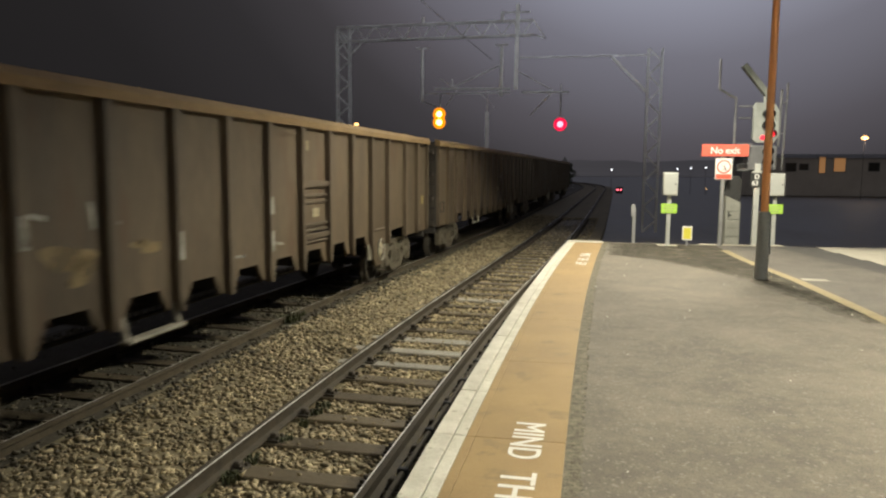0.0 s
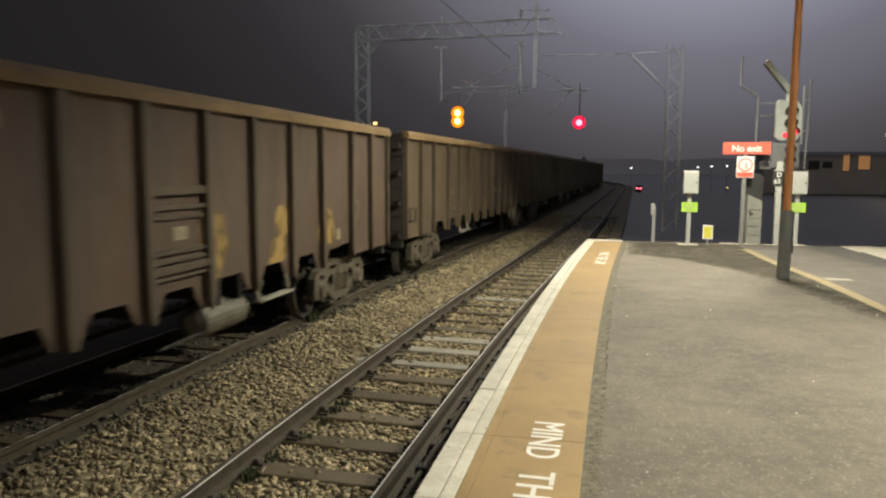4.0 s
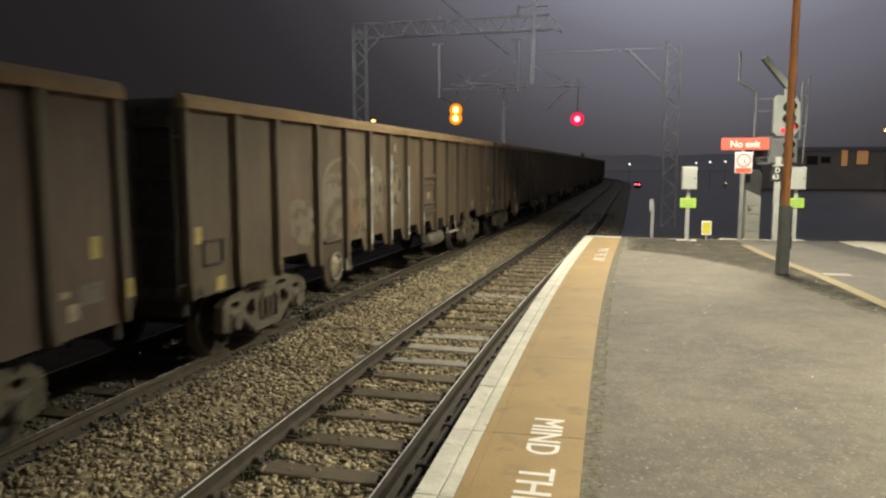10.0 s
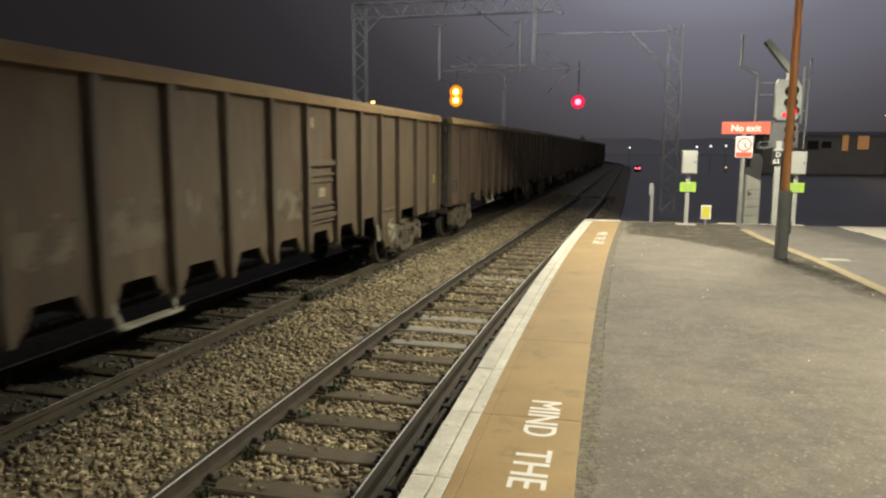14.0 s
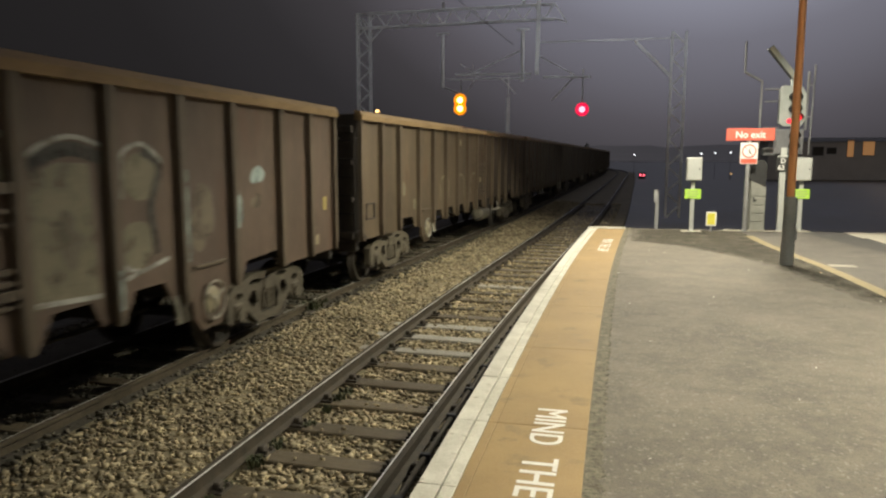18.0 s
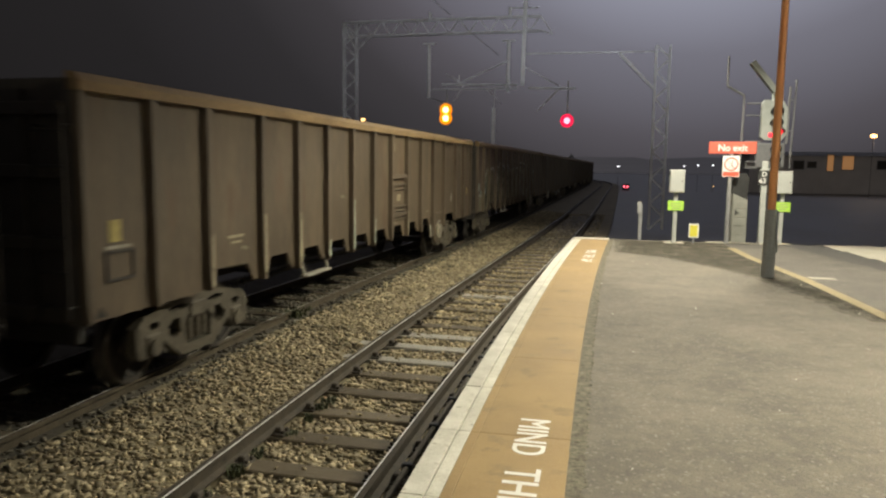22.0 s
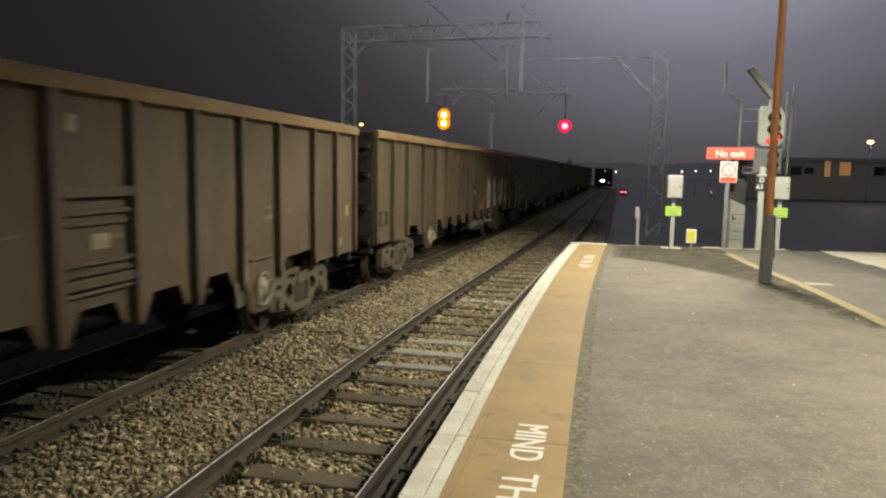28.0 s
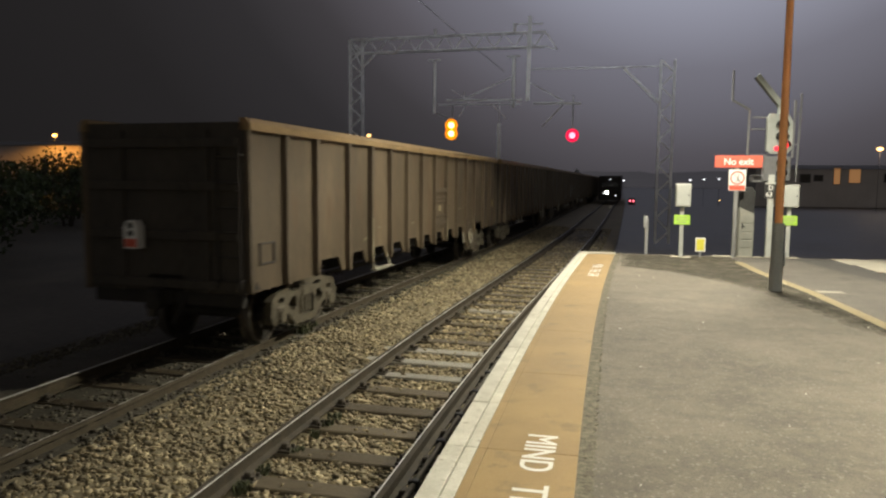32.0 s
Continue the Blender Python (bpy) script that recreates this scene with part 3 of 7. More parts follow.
rng = random.Random(12)
y = 4.37 - 0.94 * 18
k = 0
while y < END_Y - 0.02:
    y1 = min(y + 0.94, END_Y - 0.1)
    edge_piece("nosing_stone", EDGE, -0.79, y, y1, -0.085, 0.008 + rng.uniform(-0.002, 0.002), M_WHITE, 0.004)
    edge_piece("white_edge_slab", -0.781, WHITE_IN, y, y1, -0.06, 0.006 + rng.uniform(-0.001, 0.001), M_WHITE, 0.003)
    if k % 2 == 0:
        y2 = min(y + 1.88, END_Y - 0.1)
        edge_piece("tan_border_slab", WHITE_IN + 0.002, GROOVE, y, y2, -0.06, 0.004, M_TAN, 0.0015)
        edge_piece("tan_paving_slab", GROOVE + 0.0015, TAN_IN, y, y2, -0.06, 0.004 + rng.uniform(-0.0005, 0.0008), M_TAN, 0.002)
        edge_piece("concrete_strip", TAN_IN - 0.02, STRIP_IN, y, y2, -0.06, 0.0015, M_STRIP, 0.0, 0.02, k)
    y += 0.94
    k += 1
bm = bmesh.new()
box(bm, edge_x(EDGE, END_Y), edge_x(TAN_IN, END_Y), END_Y - 0.3, END_Y, -0.08, 0.02)
part("white_end_slab", bm, M_WHITE, platform)
# bed of mortar under the slabs
bm = bmesh.new()
sweep(bm, [(EDGE + 0.03, -0.03), (STRIP_IN, -0.03), (STRIP_IN, -0.16), (EDGE + 0.03, -0.16)], [*np.arange(-12.5, 17.4, 0.8), 17.4])
part("slab_bed", bm, M_JOINT, platform)
# cable trough and brackets under the overhang
bm = bmesh.new()
sweep(bm, [(-0.86, -0.72), (-0.7, -0.72), (-0.7, -0.86), (-0.86, -0.86)], [*np.arange(-12.5, 17.4, 0.8)])
part("cable_trough", bm, M_CYL, platform, "grey cable trough along the platform face")
bm = bmesh.new()
for q in np.arange(2.0, 17, 0.62):
    p = line(-0.76, q)
    box(bm, p.x - 0.09, p.x + 0.09, q - 0.05, q + 0.05, -1.15, -0.1)
part("corbel", bm, M_WALL, platform)

# painted warning on the edge slabs, read from the track side
for first in (4.675, 14.98):
    for body, along, length in (("MIND", 0.0, 0.61), ("THE", 0.8, 0.49), ("GAP", 1.47, 0.48)):
        thin = text_mesh(body, 0.288, 0.0005, 0.0)
        bm = bmesh.new()
        for q in (-1, 0, 1):
            bm.from_mesh(thin)
            for v in bm.verts[-len(thin.vertices):]:
                v.co += Vector((q * 0.006, q * 0.001, q * 0.0002))
        me = bpy.data.meshes.new("painted_word")
        bm.to_mesh(me)
        bm.free()
        xs = [v.co.x for v in me.vertices]
        sx = length / (max(xs) - min(xs))
        me.materials.append(M_LETTER)
        o = new("painted_word", me)
        s = first - along
        base = line(-0.411, s, 0.006)
        o.matrix_basis = Matrix.Translation(base) @ Matrix.Rotation(radians(-90 + heading(s)), 4, "Z") @ Matrix.Diagonal((sx, 1, 1, 1)) @ Matrix.Translation((-min(xs), 0, 0))
        o.parent = platform
        o["label"] = "white stencilled warning word on the tan paving"

# yellow line and pale coping of the other platform face
bm = bmesh.new()
pts = [(3.09, 16.3), (3.14, 14.6), (3.25, 13.2), (3.36, 12.0), (3.415, 10.5), (3.44, 9.5), (3.5, 7.0), (3.6, 2.0), (3.75, -10)]
for (xa, ya), (xb, yb) in zip(pts, pts[1:]):
    bm.faces.new([bm.verts.new(c) for c in ((xa, ya, 0.006), (xb, yb, 0.006), (xb + 0.18, yb, 0.006), (xa + 0.18, ya, 0.006))])
part("yellow_line", bm, M_YLINE, platform, "worn yellow painted line")


def line_x(y):
    return float(np.interp(-y, [-b for a, b in pts], [a for a, b in pts]))


def surface_sheet(name, rows, z, material, label):
    """A thin sheet on the tarmac, from rows of (y, x from, x to)."""
    bm = bmesh.new()
    prev = None
    for y, xa, xb in rows:
        cur = [bm.verts.new((xa, y, z)), bm.verts.new((xb, y, z))]
        if prev:
            bm.faces.new((prev[0], prev[1], cur[1], cur[0]))
        prev = cur
    bmesh.ops.recalc_face_normals(bm, faces=bm.faces)
    return part(name, bm, material, platform, label)


# darker sheets along the line and the platform end, with a ragged edge; relaid tarmac past the line
DARKER_EDGE = ((8.7, 3.3), (9.39, 3.1), (10.25, 2.97), (11.37, 2.81), (12.0, 2.67), (12.77, 2.34), (13.4, 1.98), (14.13, 1.56), (14.6, 1.0), (14.85, 0.68), (17.42, 0.78))
wob = random.Random(44)
for inset, z in ((0.0, 0.001), (0.12, 0.0022), (0.26, 0.0034)):
    rows = []
    for y in np.arange(8.75 + inset, 17.42 - inset * 0.2, 0.09):
        x = float(np.interp(y, [a for a, b in DARKER_EDGE], [b for a, b in DARKER_EDGE])) + inset + wob.uniform(-0.05, 0.05)
        rows.append((y, min(max(x, edge_x(STRIP_IN, y) + 0.01), line_x(y) + 0.08), line_x(y) + 0.1))
    surface_sheet("damp_stain", rows, z, M_TAR_DARKER, "darker ragged-edged area of the tarmac")
surface_sheet("relaid_tarmac", [(y, line_x(y) + 0.1, float(np.interp(y, (5.0, 10.5, 13.77, 15.0, 17.4), (6.35, 5.6, 5.1, 4.87, 4.5)))) for y in np.arange(5.0, 17.45, 0.4)], 0.0025, M_TAR_GREY, "greyer relaid tarmac past the yellow line")
bm = bmesh.new()
box(bm, 3.57, 3.95, 12.0, 12.22, 0.003, 0.007)
part("paint_patch", bm, M_PALE, platform, "faded white paint patch")
for i in range(11):
    bm = bmesh.new()
    a = END_Y - 0.02 - i * 1.2
    box(bm, 5.42 + 0.085 * i * 1.2, 9.4, a - 1.19, a, -0.08, 0.012, 0.006)
    part("pale_coping_slab", bm, M_PALESLAB, platform)
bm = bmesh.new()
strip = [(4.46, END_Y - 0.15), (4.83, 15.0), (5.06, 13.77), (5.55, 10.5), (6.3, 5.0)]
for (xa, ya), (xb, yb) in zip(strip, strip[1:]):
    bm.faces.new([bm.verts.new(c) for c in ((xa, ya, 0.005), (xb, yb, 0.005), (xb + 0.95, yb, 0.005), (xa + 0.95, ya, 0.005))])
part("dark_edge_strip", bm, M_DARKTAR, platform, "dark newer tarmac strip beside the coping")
bm = bmesh.new()
for a, b in ((2.85, 3.92), (3.95, 4.5)):
    box(bm, a, b, END_Y - 0.14, END_Y + 0.02, -0.12, 0.016, 0.006)
part("end_kerb", bm, M_PALESLAB, platform, "pale concrete kerb at the platform end")


# ---- things on the platform end ----
def lighting_column(place, label, double=True):
    """A tall column with a grey sleeve, and a lantern at its top."""
    t = thing("platform_lamp", label, "lamp post", place, group="platform lamps")
    bm = bmesh.new()
    lathe(bm, [(0.098, 0.0), (0.098, 0.3), (0.104, 0.3), (0.104, 0.34), (0.095, 0.35), (0.09, 1.06), (0.086, 1.08)], 20, "z")
    part("sleeve", bm, M_GREYPOLE, t, "dark grey painted steel base sleeve")
    bm = bmesh.new()
    lathe(bm, [(0.062, 1.06), (0.058, 3.0), (0.05, 5.6)], 18, "z")
    part("column", bm, M_ORANGE, t, "bright orange painted steel column")
    bm = bmesh.new()
    box(bm, 0.09, 0.115, -0.05, 0.05, 0.4, 0.62, 0.004)
    part("inspection_cover", bm, M_GREYPOLE, t)
    bm = bmesh.new()
    rod(bm, (0, 0, 5.55), (0.0, 0.25, 5.75), 0.03, 10)
    box(bm, -0.16, 0.16, 0.0, 0.62, 5.72, 5.82, 0.03)
    part("lantern", bm, M_GALV, t, "flat metal lantern housing")
    bm = bmesh.new()
    box(bm, -0.12, 0.12, 0.1, 0.52, 5.705, 5.718)
    part("diffuser", bm, G_LAMP, t, "lit lantern glass")
    return t


col = lighting_column((2.935, 12.06, 0), "orange lamp column in a grey sleeve on the platform")
# arm and housing out of view, added to carry the end lantern
bm = bmesh.new()
rod(bm, (0, 0, 5.5), (0, 0, 6.9), 0.05, 12)
rod(bm, (0, 0, 6.8), (-1.13, 5.8, 6.75), 0.045, 10)
rod(bm, (0, 0, 6.2), (-0.4, 2.0, 6.76), 0.025, 8)
part("outreach_arm", bm, M_ORANGE, col, "long orange outreach arm")
bm = bmesh.new()
box(bm, -1.33, -0.95, 5.55, 6.15, 6.56, 6.72, 0.03)
part("end_lantern", bm, M_GALV, col, "flat cut-off lantern")
# columns out of view, added to carry the fill lamps and the flood
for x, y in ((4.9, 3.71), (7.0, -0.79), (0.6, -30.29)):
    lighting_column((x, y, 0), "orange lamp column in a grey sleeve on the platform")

sign = thing("no_exit_sign", "red no exit sign over a prohibition notice on a grey post", "sign", (3.29, 17.35, 0))
bm = bmesh.new()
rod(bm, (0, 0.045, 0), (0, 0.045, 2.25), 0.05, 14)
part("post", bm, M_GALV, sign, "galvanised steel post")
bm = bmesh.new()
box(bm, -0.50, 0.52, -0.03, -0.005, 2.055, 2.325, 0.006)
part("board", bm, M_RED, sign, "red sign board")
lettering("wording", "No", 0.205, pose(-0.31, -0.034, 2.12, 90, 0, 0), M_SIGNWHITE, sign, 0.002, 0.004)
lettering("wording", "exit", 0.205, pose(0.015, -0.034, 2.12, 90, 0, 0), M_SIGNWHITE, sign, 0.002, 0.004)
bm = bmesh.new()
box(bm, -0.185, 0.185, -0.025, -0.008, 1.53, 2.01, 0.004)
part("notice", bm, M_SIGNWHITE, sign, "white prohibition notice")
bm = bmesh.new()
box(bm, -0.17, 0.17, -0.031, -0.027, 1.545, 1.65)
part("notice_panel", bm, M_RED, sign)
bm = bmesh.new()
N = 32
rings = [[bm.verts.new((math.cos(2 * math.pi * i / N) * r, -0.031, 1.82 + math.sin(2 * math.pi * i / N) * r)) for i in range(N)] for r in (0.155, 0.126)]
for i in range(N):
    bm.faces.new((rings[0][i], rings[0][(i + 1) % N], rings[1][(i + 1) % N], rings[1][i]))
bar(bm, (-0.095, -0.033, 1.915), (0.095, -0.033, 1.725), 0.024, 0.004)
part("prohibition_ring", bm, M_RED, sign)
bm = bmesh.new()
bar(bm, (0.01, -0.0295, 1.79), (0.02, -0.0295, 1.9), 0.07, 0.003)
bar(bm, (0.01, -0.0295, 1.8), (-0.055, -0.0295, 1.715), 0.03, 0.003)
bar(bm, (0.01, -0.0295, 1.8), (0.06, -0.0295, 1.715), 0.03, 0.003)
part("pictogram", bm, M_BLACK, sign)


def equipment_box(x, y, group="equipment boxes"):
    t = thing("equipment_box", "white steel cabinet on a post with a lime label", "cabinet", (x, y, 0), group=group)
    bm = bmesh.new()
    box(bm, -0.045, 0.045, -0.03, 0.03, 0, 1.2, 0.006)
    part("post", bm, M_CAB, t, "pale painted post")
    bm = bmesh.new()
    box(bm, -0.165, 0.165, -0.16, 0.02, 1.16, 1.68, 0.012)
    body = part("case", bm, M_CAB, t)
    bm = bmesh.new()
    box(bm, -0.15, 0.15, -0.172, -0.161, 1.18, 1.66, 0.004)
    part("door", bm, M_CAB, body)
    bm = bmesh.new()
    rod(bm, (0.11, -0.172, 1.42), (0.11, -0.19, 1.42), 0.016, 10)
    part("lock", bm, M_BLACK, body)
    bm = bmesh.new()
    box(bm, -0.175, 0.175, -0.06, -0.045, 0.75, 0.97, 0.004)
    part("label_plate", bm, M_GREEN, t, "lime green label plate")
    bm = bmesh.new()
    for i, w in enumerate((0.12, 0.13, 0.09)):
        box(bm, -w, w, -0.0635, -0.0605, 0.905 - i * 0.055, 0.92 - i * 0.055)
    part("lettering_bars", bm, M_PALE, t)
    bm = bmesh.new()
    box(bm, -0.22, 0.22, -0.16, 0.14, -0.02, 0.012, 0.004)
    part("base", bm, M_PALESLAB, t)
    return t


equipment_box(2.085, 17.08)
equipment_box(4.49, 17.6)

t = thing("yellow_marker", "small yellow notice plate on a short stake", "notice", (2.52, 17.12, 0))
bm = bmesh.new()
box(bm, -0.02, 0.02, 0, 0.03, -0.02, 0.2)
part("stake", bm, M_GALV, t)
bm = bmesh.new()
box(bm, -0.11, 0.11, -0.015, 0.0, 0.13, 0.45, 0.004)
part("plate", bm, M_SIGNWHITE, t)
bm = bmesh.new()
box(bm, -0.085, 0.085, -0.02, -0.016, 0.16, 0.42)
part("panel", bm, M_YELLOW, t)

t = thing("trackside_locker", "narrow grey steel locker with louvred panels", "locker", (3.565, 17.62, 0))
bm = bmesh.new()
plate(bm, [(-0.16, 0.0), (0.16, 0.0), (0.16, 1.0), (-0.16, 1.15)], -0.14, 0.16)
for v in bm.verts:
    v.co = Vector((v.co.y, v.co.x, v.co.z))
bmesh.ops.recalc_face_normals(bm, faces=bm.faces)
body = part("body", bm, M_GREYCAB, t)
for i in range(5):
    bm = bmesh.new()
    box(bm, -0.145, 0.145, -0.155, -0.141, 0.02 + i * 0.195, 0.195 + i * 0.195, 0.006)
    part("panel", bm, M_GREYCAB, t)
bm = bmesh.new()
box(bm, -0.11, -0.085, -0.185, -0.156, 0.66, 0.78, 0.006)
box(bm, -0.11, -0.03, -0.19, -0.175, 0.7, 0.725, 0.004)
part("handle", bm, M_BLACK, t)
bm = bmesh.new()
plate(bm, [(-0.17, 1.16), (0.17, 1.01), (0.2, 1.5), (0.12, 1.62), (-0.1, 1.6), (-0.17, 1.45)], -0.02, 0.2)
for v in bm.verts:
    v.co = Vector((v.co.y, v.co.x, v.co.z))
bmesh.ops.recalc_face_normals(bm, faces=bm.faces)
part("hood", bm, M_BLACK, t, "dark folded cover over the locker")


def signal_lens(parent, at, r, glow_mat, hood=True):
    bm = bmesh.new()
    rod(bm, (at[0], at[1], at[2]), (at[0], at[1] - 0.02, at[2]), r, 20)
    part("lens", bm, glow_mat, parent)
    if hood:
        bm = bmesh.new()
        N = 14
        lo, hi = [], []
        for i in range(N + 1):
            a = radians(-20 + 220 * i / N)
            lo.append(bm.verts.new((at[0] + math.cos(a) * r * 1.25, at[1], at[2] + math.sin(a) * r * 1.25)))
            hi.append(bm.verts.new((at[0] + math.cos(a) * r * 1.2, at[1] - 0.2, at[2] + math.sin(a) * r * 1.2)))
        for i in range(N):
            bm.faces.new((lo[i], lo[i + 1], hi[i + 1], hi[i]))
        bmesh.ops.solidify(bm, geom=bm.faces[:], thickness=0.006)
        part("hood", bm, M_BLACK, parent)


sg = thing("platform_signal", "grey colour-light signal showing a dim red, on a white post", "signal", (4.2, 17.66, 0))
bm = bmesh.new()
box(bm, -0.17, -0.05, -0.06, 0.06, 0, 1.9, 0.008)
part("post", bm, M_CAB, sg, "white painted signal post")
bm = bmesh.new()
box(bm, -0.27, -0.05, -0.1, -0.075, 1.36, 1.68, 0.004)
part("number_plate", bm, M_BLACK, sg, "black identification plate with white characters")
lettering("plate_character", "D", 0.15, pose(-0.13, -0.104, 1.55, 90, 0, 0), M_SIGNWHITE, sg, 0.001, 0.003, "CENTER")
lettering("plate_character", "63", 0.15, pose(-0.165, -0.104, 1.4, 90, 0, 0), M_SIGNWHITE, sg, 0.001, 0.003, "CENTER")
bm = bmesh.new()
box(bm, -0.22, 0.05, -0.1, 0.06, 1.685, 1.73, 0.006)
part("plate_cap", bm, M_CAB, sg)
bm = bmesh.new()
plate(bm, [(-0.25, 2.45), (-0.17, 2.38), (0.2, 2.38), (0.29, 2.5), (0.29, 3.1), (0.2, 3.26), (-0.2, 3.29), (-0.25, 3.2)], -0.03, 0.16)
for v in bm.verts:
    v.co = Vector((v.co.y, v.co.x, v.co.z))
bmesh.ops.recalc_face_normals(bm, faces=bm.faces)
head = part("head", bm, M_SIGNALGREY, sg, "grey signal head")
for z, g in ((3.02, M_BLACK), (2.76, M_BLACK)):
    signal_lens(head, (0.05, -0.04, z), 0.1, g)
signal_lens(head, (0.13, -0.04, 2.57), 0.075, G_REDDIM, True)
signal_lens(head, (-0.045, -0.04, 2.495), 0.05, G_REDDIM, False)
bm = bmesh.new()
box(bm, -0.3, 0.3, 0.0, 0.22, 1.74, 2.32, 0.03)
box(bm, -0.52, -0.1, 0.05, 0.3, 1.72, 1.9, 0.02)
low = part("lower_head", bm, M_DULL, sg, "dull grey lower signal case")
signal_lens(low, (0.08, -0.01, 2.17), 0.085, M_BLACK)
signal_lens(low, (0.08, -0.01, 1.93), 0.085, M_BLACK)
bm = bmesh.new()
for x0, x1, z0, z1 in ((0.1, -0.5, 3.4, 4.15),):
    bar(bm, (x0, 0.1, z0), (x1, 0.1, z1), 0.2, 0.12)
rod(bm, (0.02, 0.1, 3.25), (0.02, 0.1, 3.45), 0.05, 10)
part("arm", bm, M_SIGNALGREY, sg, "pale grey steel lamp arm")

bm = bmesh.new()
rod(bm, (0.46, 0.2, 1.75), (0.5, 0.2, 3.75), 0.022, 8)
rod(bm, (0.36, 0.2, 2.3), (0.38, 0.2, 3.6), 0.03, 8)
rod(bm, (0.36, 0.2, 2.6), (0.46, 0.2, 2.6), 0.015, 6)
rod(bm, (0.37, 0.2, 3.3), (0.48, 0.2, 3.3), 0.015, 6)
part("handrail", bm, M_DULL, sg)
bm = bmesh.new()
for z in (2.35, 2.95, 3.22):
    rod(bm, (-0.55, 0.15, z), (-0.2, 0.15, z), 0.018, 6)
rod(bm, (-0.62, 0.15, 1.9), (-0.62, 0.15, 3.4), 0.024, 8)
rod(bm, (-0.62, 0.15, 3.4), (-1.0, 0.15, 3.62), 0.028, 8)
rod(bm, (-1.0, 0.15, 3.62), (-1.0, 0.15, 4.3), 0.024, 8)
part("cable_frame", bm, M_DULL, sg, "dull galvanised access frame")


# ---- overhead line structures ----
def lattice(bm, a, b, w, d, n, r=0.04, diag=0.022, normal=(0, 1, 0)):
    """A lattice member from a to b: two chords w apart in front, two behind at depth d, with zigzag bracing."""
    a, b = Vector(a), Vector(b)
    ax = (b - a).normalized()
    nr = Vector(normal)
    side = ax.cross(nr).normalized()
    ch = [(side * w / 2, -nr * d / 2), (-side * w / 2, -nr * d / 2), (side * w / 2, nr * d / 2), (-side * w / 2, nr * d / 2)]
    for i, (p, q) in enumerate(ch):
        bar(bm, a + p + q, b + p + q, r * (1.9 if i < 2 else 1.1))
    for face in (0,):
        for i in range(n):
            p0, p1 = a + (b - a) * (i / n), a + (b - a) * ((i + 1) / n)
            s0, s1 = (ch[face], ch[face + 1]) if i % 2 == 0 else (ch[face + 1], ch[face])
            bar(bm, p0 + s0[0] + s0[1], p1 + s1[0] + s1[1], diag * 2.6)
    for u, v in ((0, 2), (1, 3)):
        for i in range(0, n, 2):
            p0, p1 = a + (b - a) * (i / n), a + (b - a) * ((i + 1) / n)
            s0, s1 = (ch[u], ch[v]) if i % 2 == 0 else (ch[v], ch[u])
            bar(bm, p0 + s0[0] + s0[1], p1 + s1[0] + s1[1], diag * 1.0)


GY = 33.94
gantry = thing("overhead_line_gantry", "galvanised lattice portal carrying overhead line equipment", "gantry", (0, GY, -1.1))
Z0 = 1.1
bm = bmesh.new()
lattice(bm, (-11.32, 0, 0), (-11.32, 0, 8.47 + Z0), 0.62, 0.3, 18)
part("mast", bm, M_GANTRY, gantry, "galvanised lattice mast")
bm = bmesh.new()
lattice(bm, (-11.6, 0, 8.16 + Z0), (-2.2, 0, 8.24 + Z0), 0.66, 0.3, 20)
bar(bm, (-2.2, -0.25, 8.57 + Z0), (-1.62, -0.25, 7.72 + Z0), 0.06)
bar(bm, (-2.2, -0.25, 7.91 + Z0), (-1.62, -0.25, 7.72 + Z0), 0.06)
part("beam", bm, M_GANTRY, gantry, "galvanised lattice beam")
bm = bmesh.new()
bar(bm, (-10.98, -0.25, 7.1 + Z0), (-10.2, -0.25, 7.85 + Z0), 0.07)
bar(bm, (-11.62, -0.25, 8.4 + Z0), (-11.0, -0.25, 7.2 + Z0), 0.05)
part("knee_brace", bm, M_GANTRY, gantry)


def dropper(x, top, bottom, r):
    bm = bmesh.new()
    rod(bm, (x, -0.1, bottom + Z0), (x, -0.1, top + Z0), r, 10)
    box(bm, x - 0.3, x + 0.3, -0.16, -0.04, top + Z0 - 0.04, top + Z0 + 0.03)
    return part("drop_post", bm, M_GANTRY, gantry)


dropper(-7.39, 7.42, 4.9, 0.075)
dropper(-3.62, 7.5, 5.15, 0.085)
bm = bmesh.new()
bar(bm, (-2.93, -0.3, 5.43 + Z0), (-2.88, -0.3, 9.25 + Z0), 0.17)
bar(bm, (-3.5, -0.3, 8.9 + Z0), (-2.3, -0.3, 8.9 + Z0), 0.06)
part("centre_post", bm, M_GANTRY, gantry)
for x, z in ((-7.37, 8.85), (-3.6, 9.0)):
    bm = bmesh.new()
    rod(bm, (x, -0.1, 8.5 + Z0), (x, -0.1, z + Z0), 0.075)
    part("finial", bm, M_GANTRY, gantry)


def cantilever(pts, r=0.035):
    bm = bmesh.new()
    for a, b, k in pts:
        rod(bm, (a[0], -0.15, a[1] + Z0), (b[0], -0.15, b[1] + Z0), r * k, 8)
    part("cantilever", bm, M_GANTRY, gantry, "tubular registration arm")


cantilever([((-6.78, 5.52), (-3.2, 5.48), 1.5), ((-7.2, 5.3), (-3.2, 5.3), 0.8), ((-6.1, 5.5), (-3.7, 6.55), 0.9), ((-6.55, 6.0), (-5.7, 5.5), 0.7), ((-4.6, 5.3), (-3.9, 4.6), 0.8), ((-5.7, 5.45), (-6.2, 4.75), 0.7), ((-5.95, 5.5), (-5.93, 5.95), 0.7)])
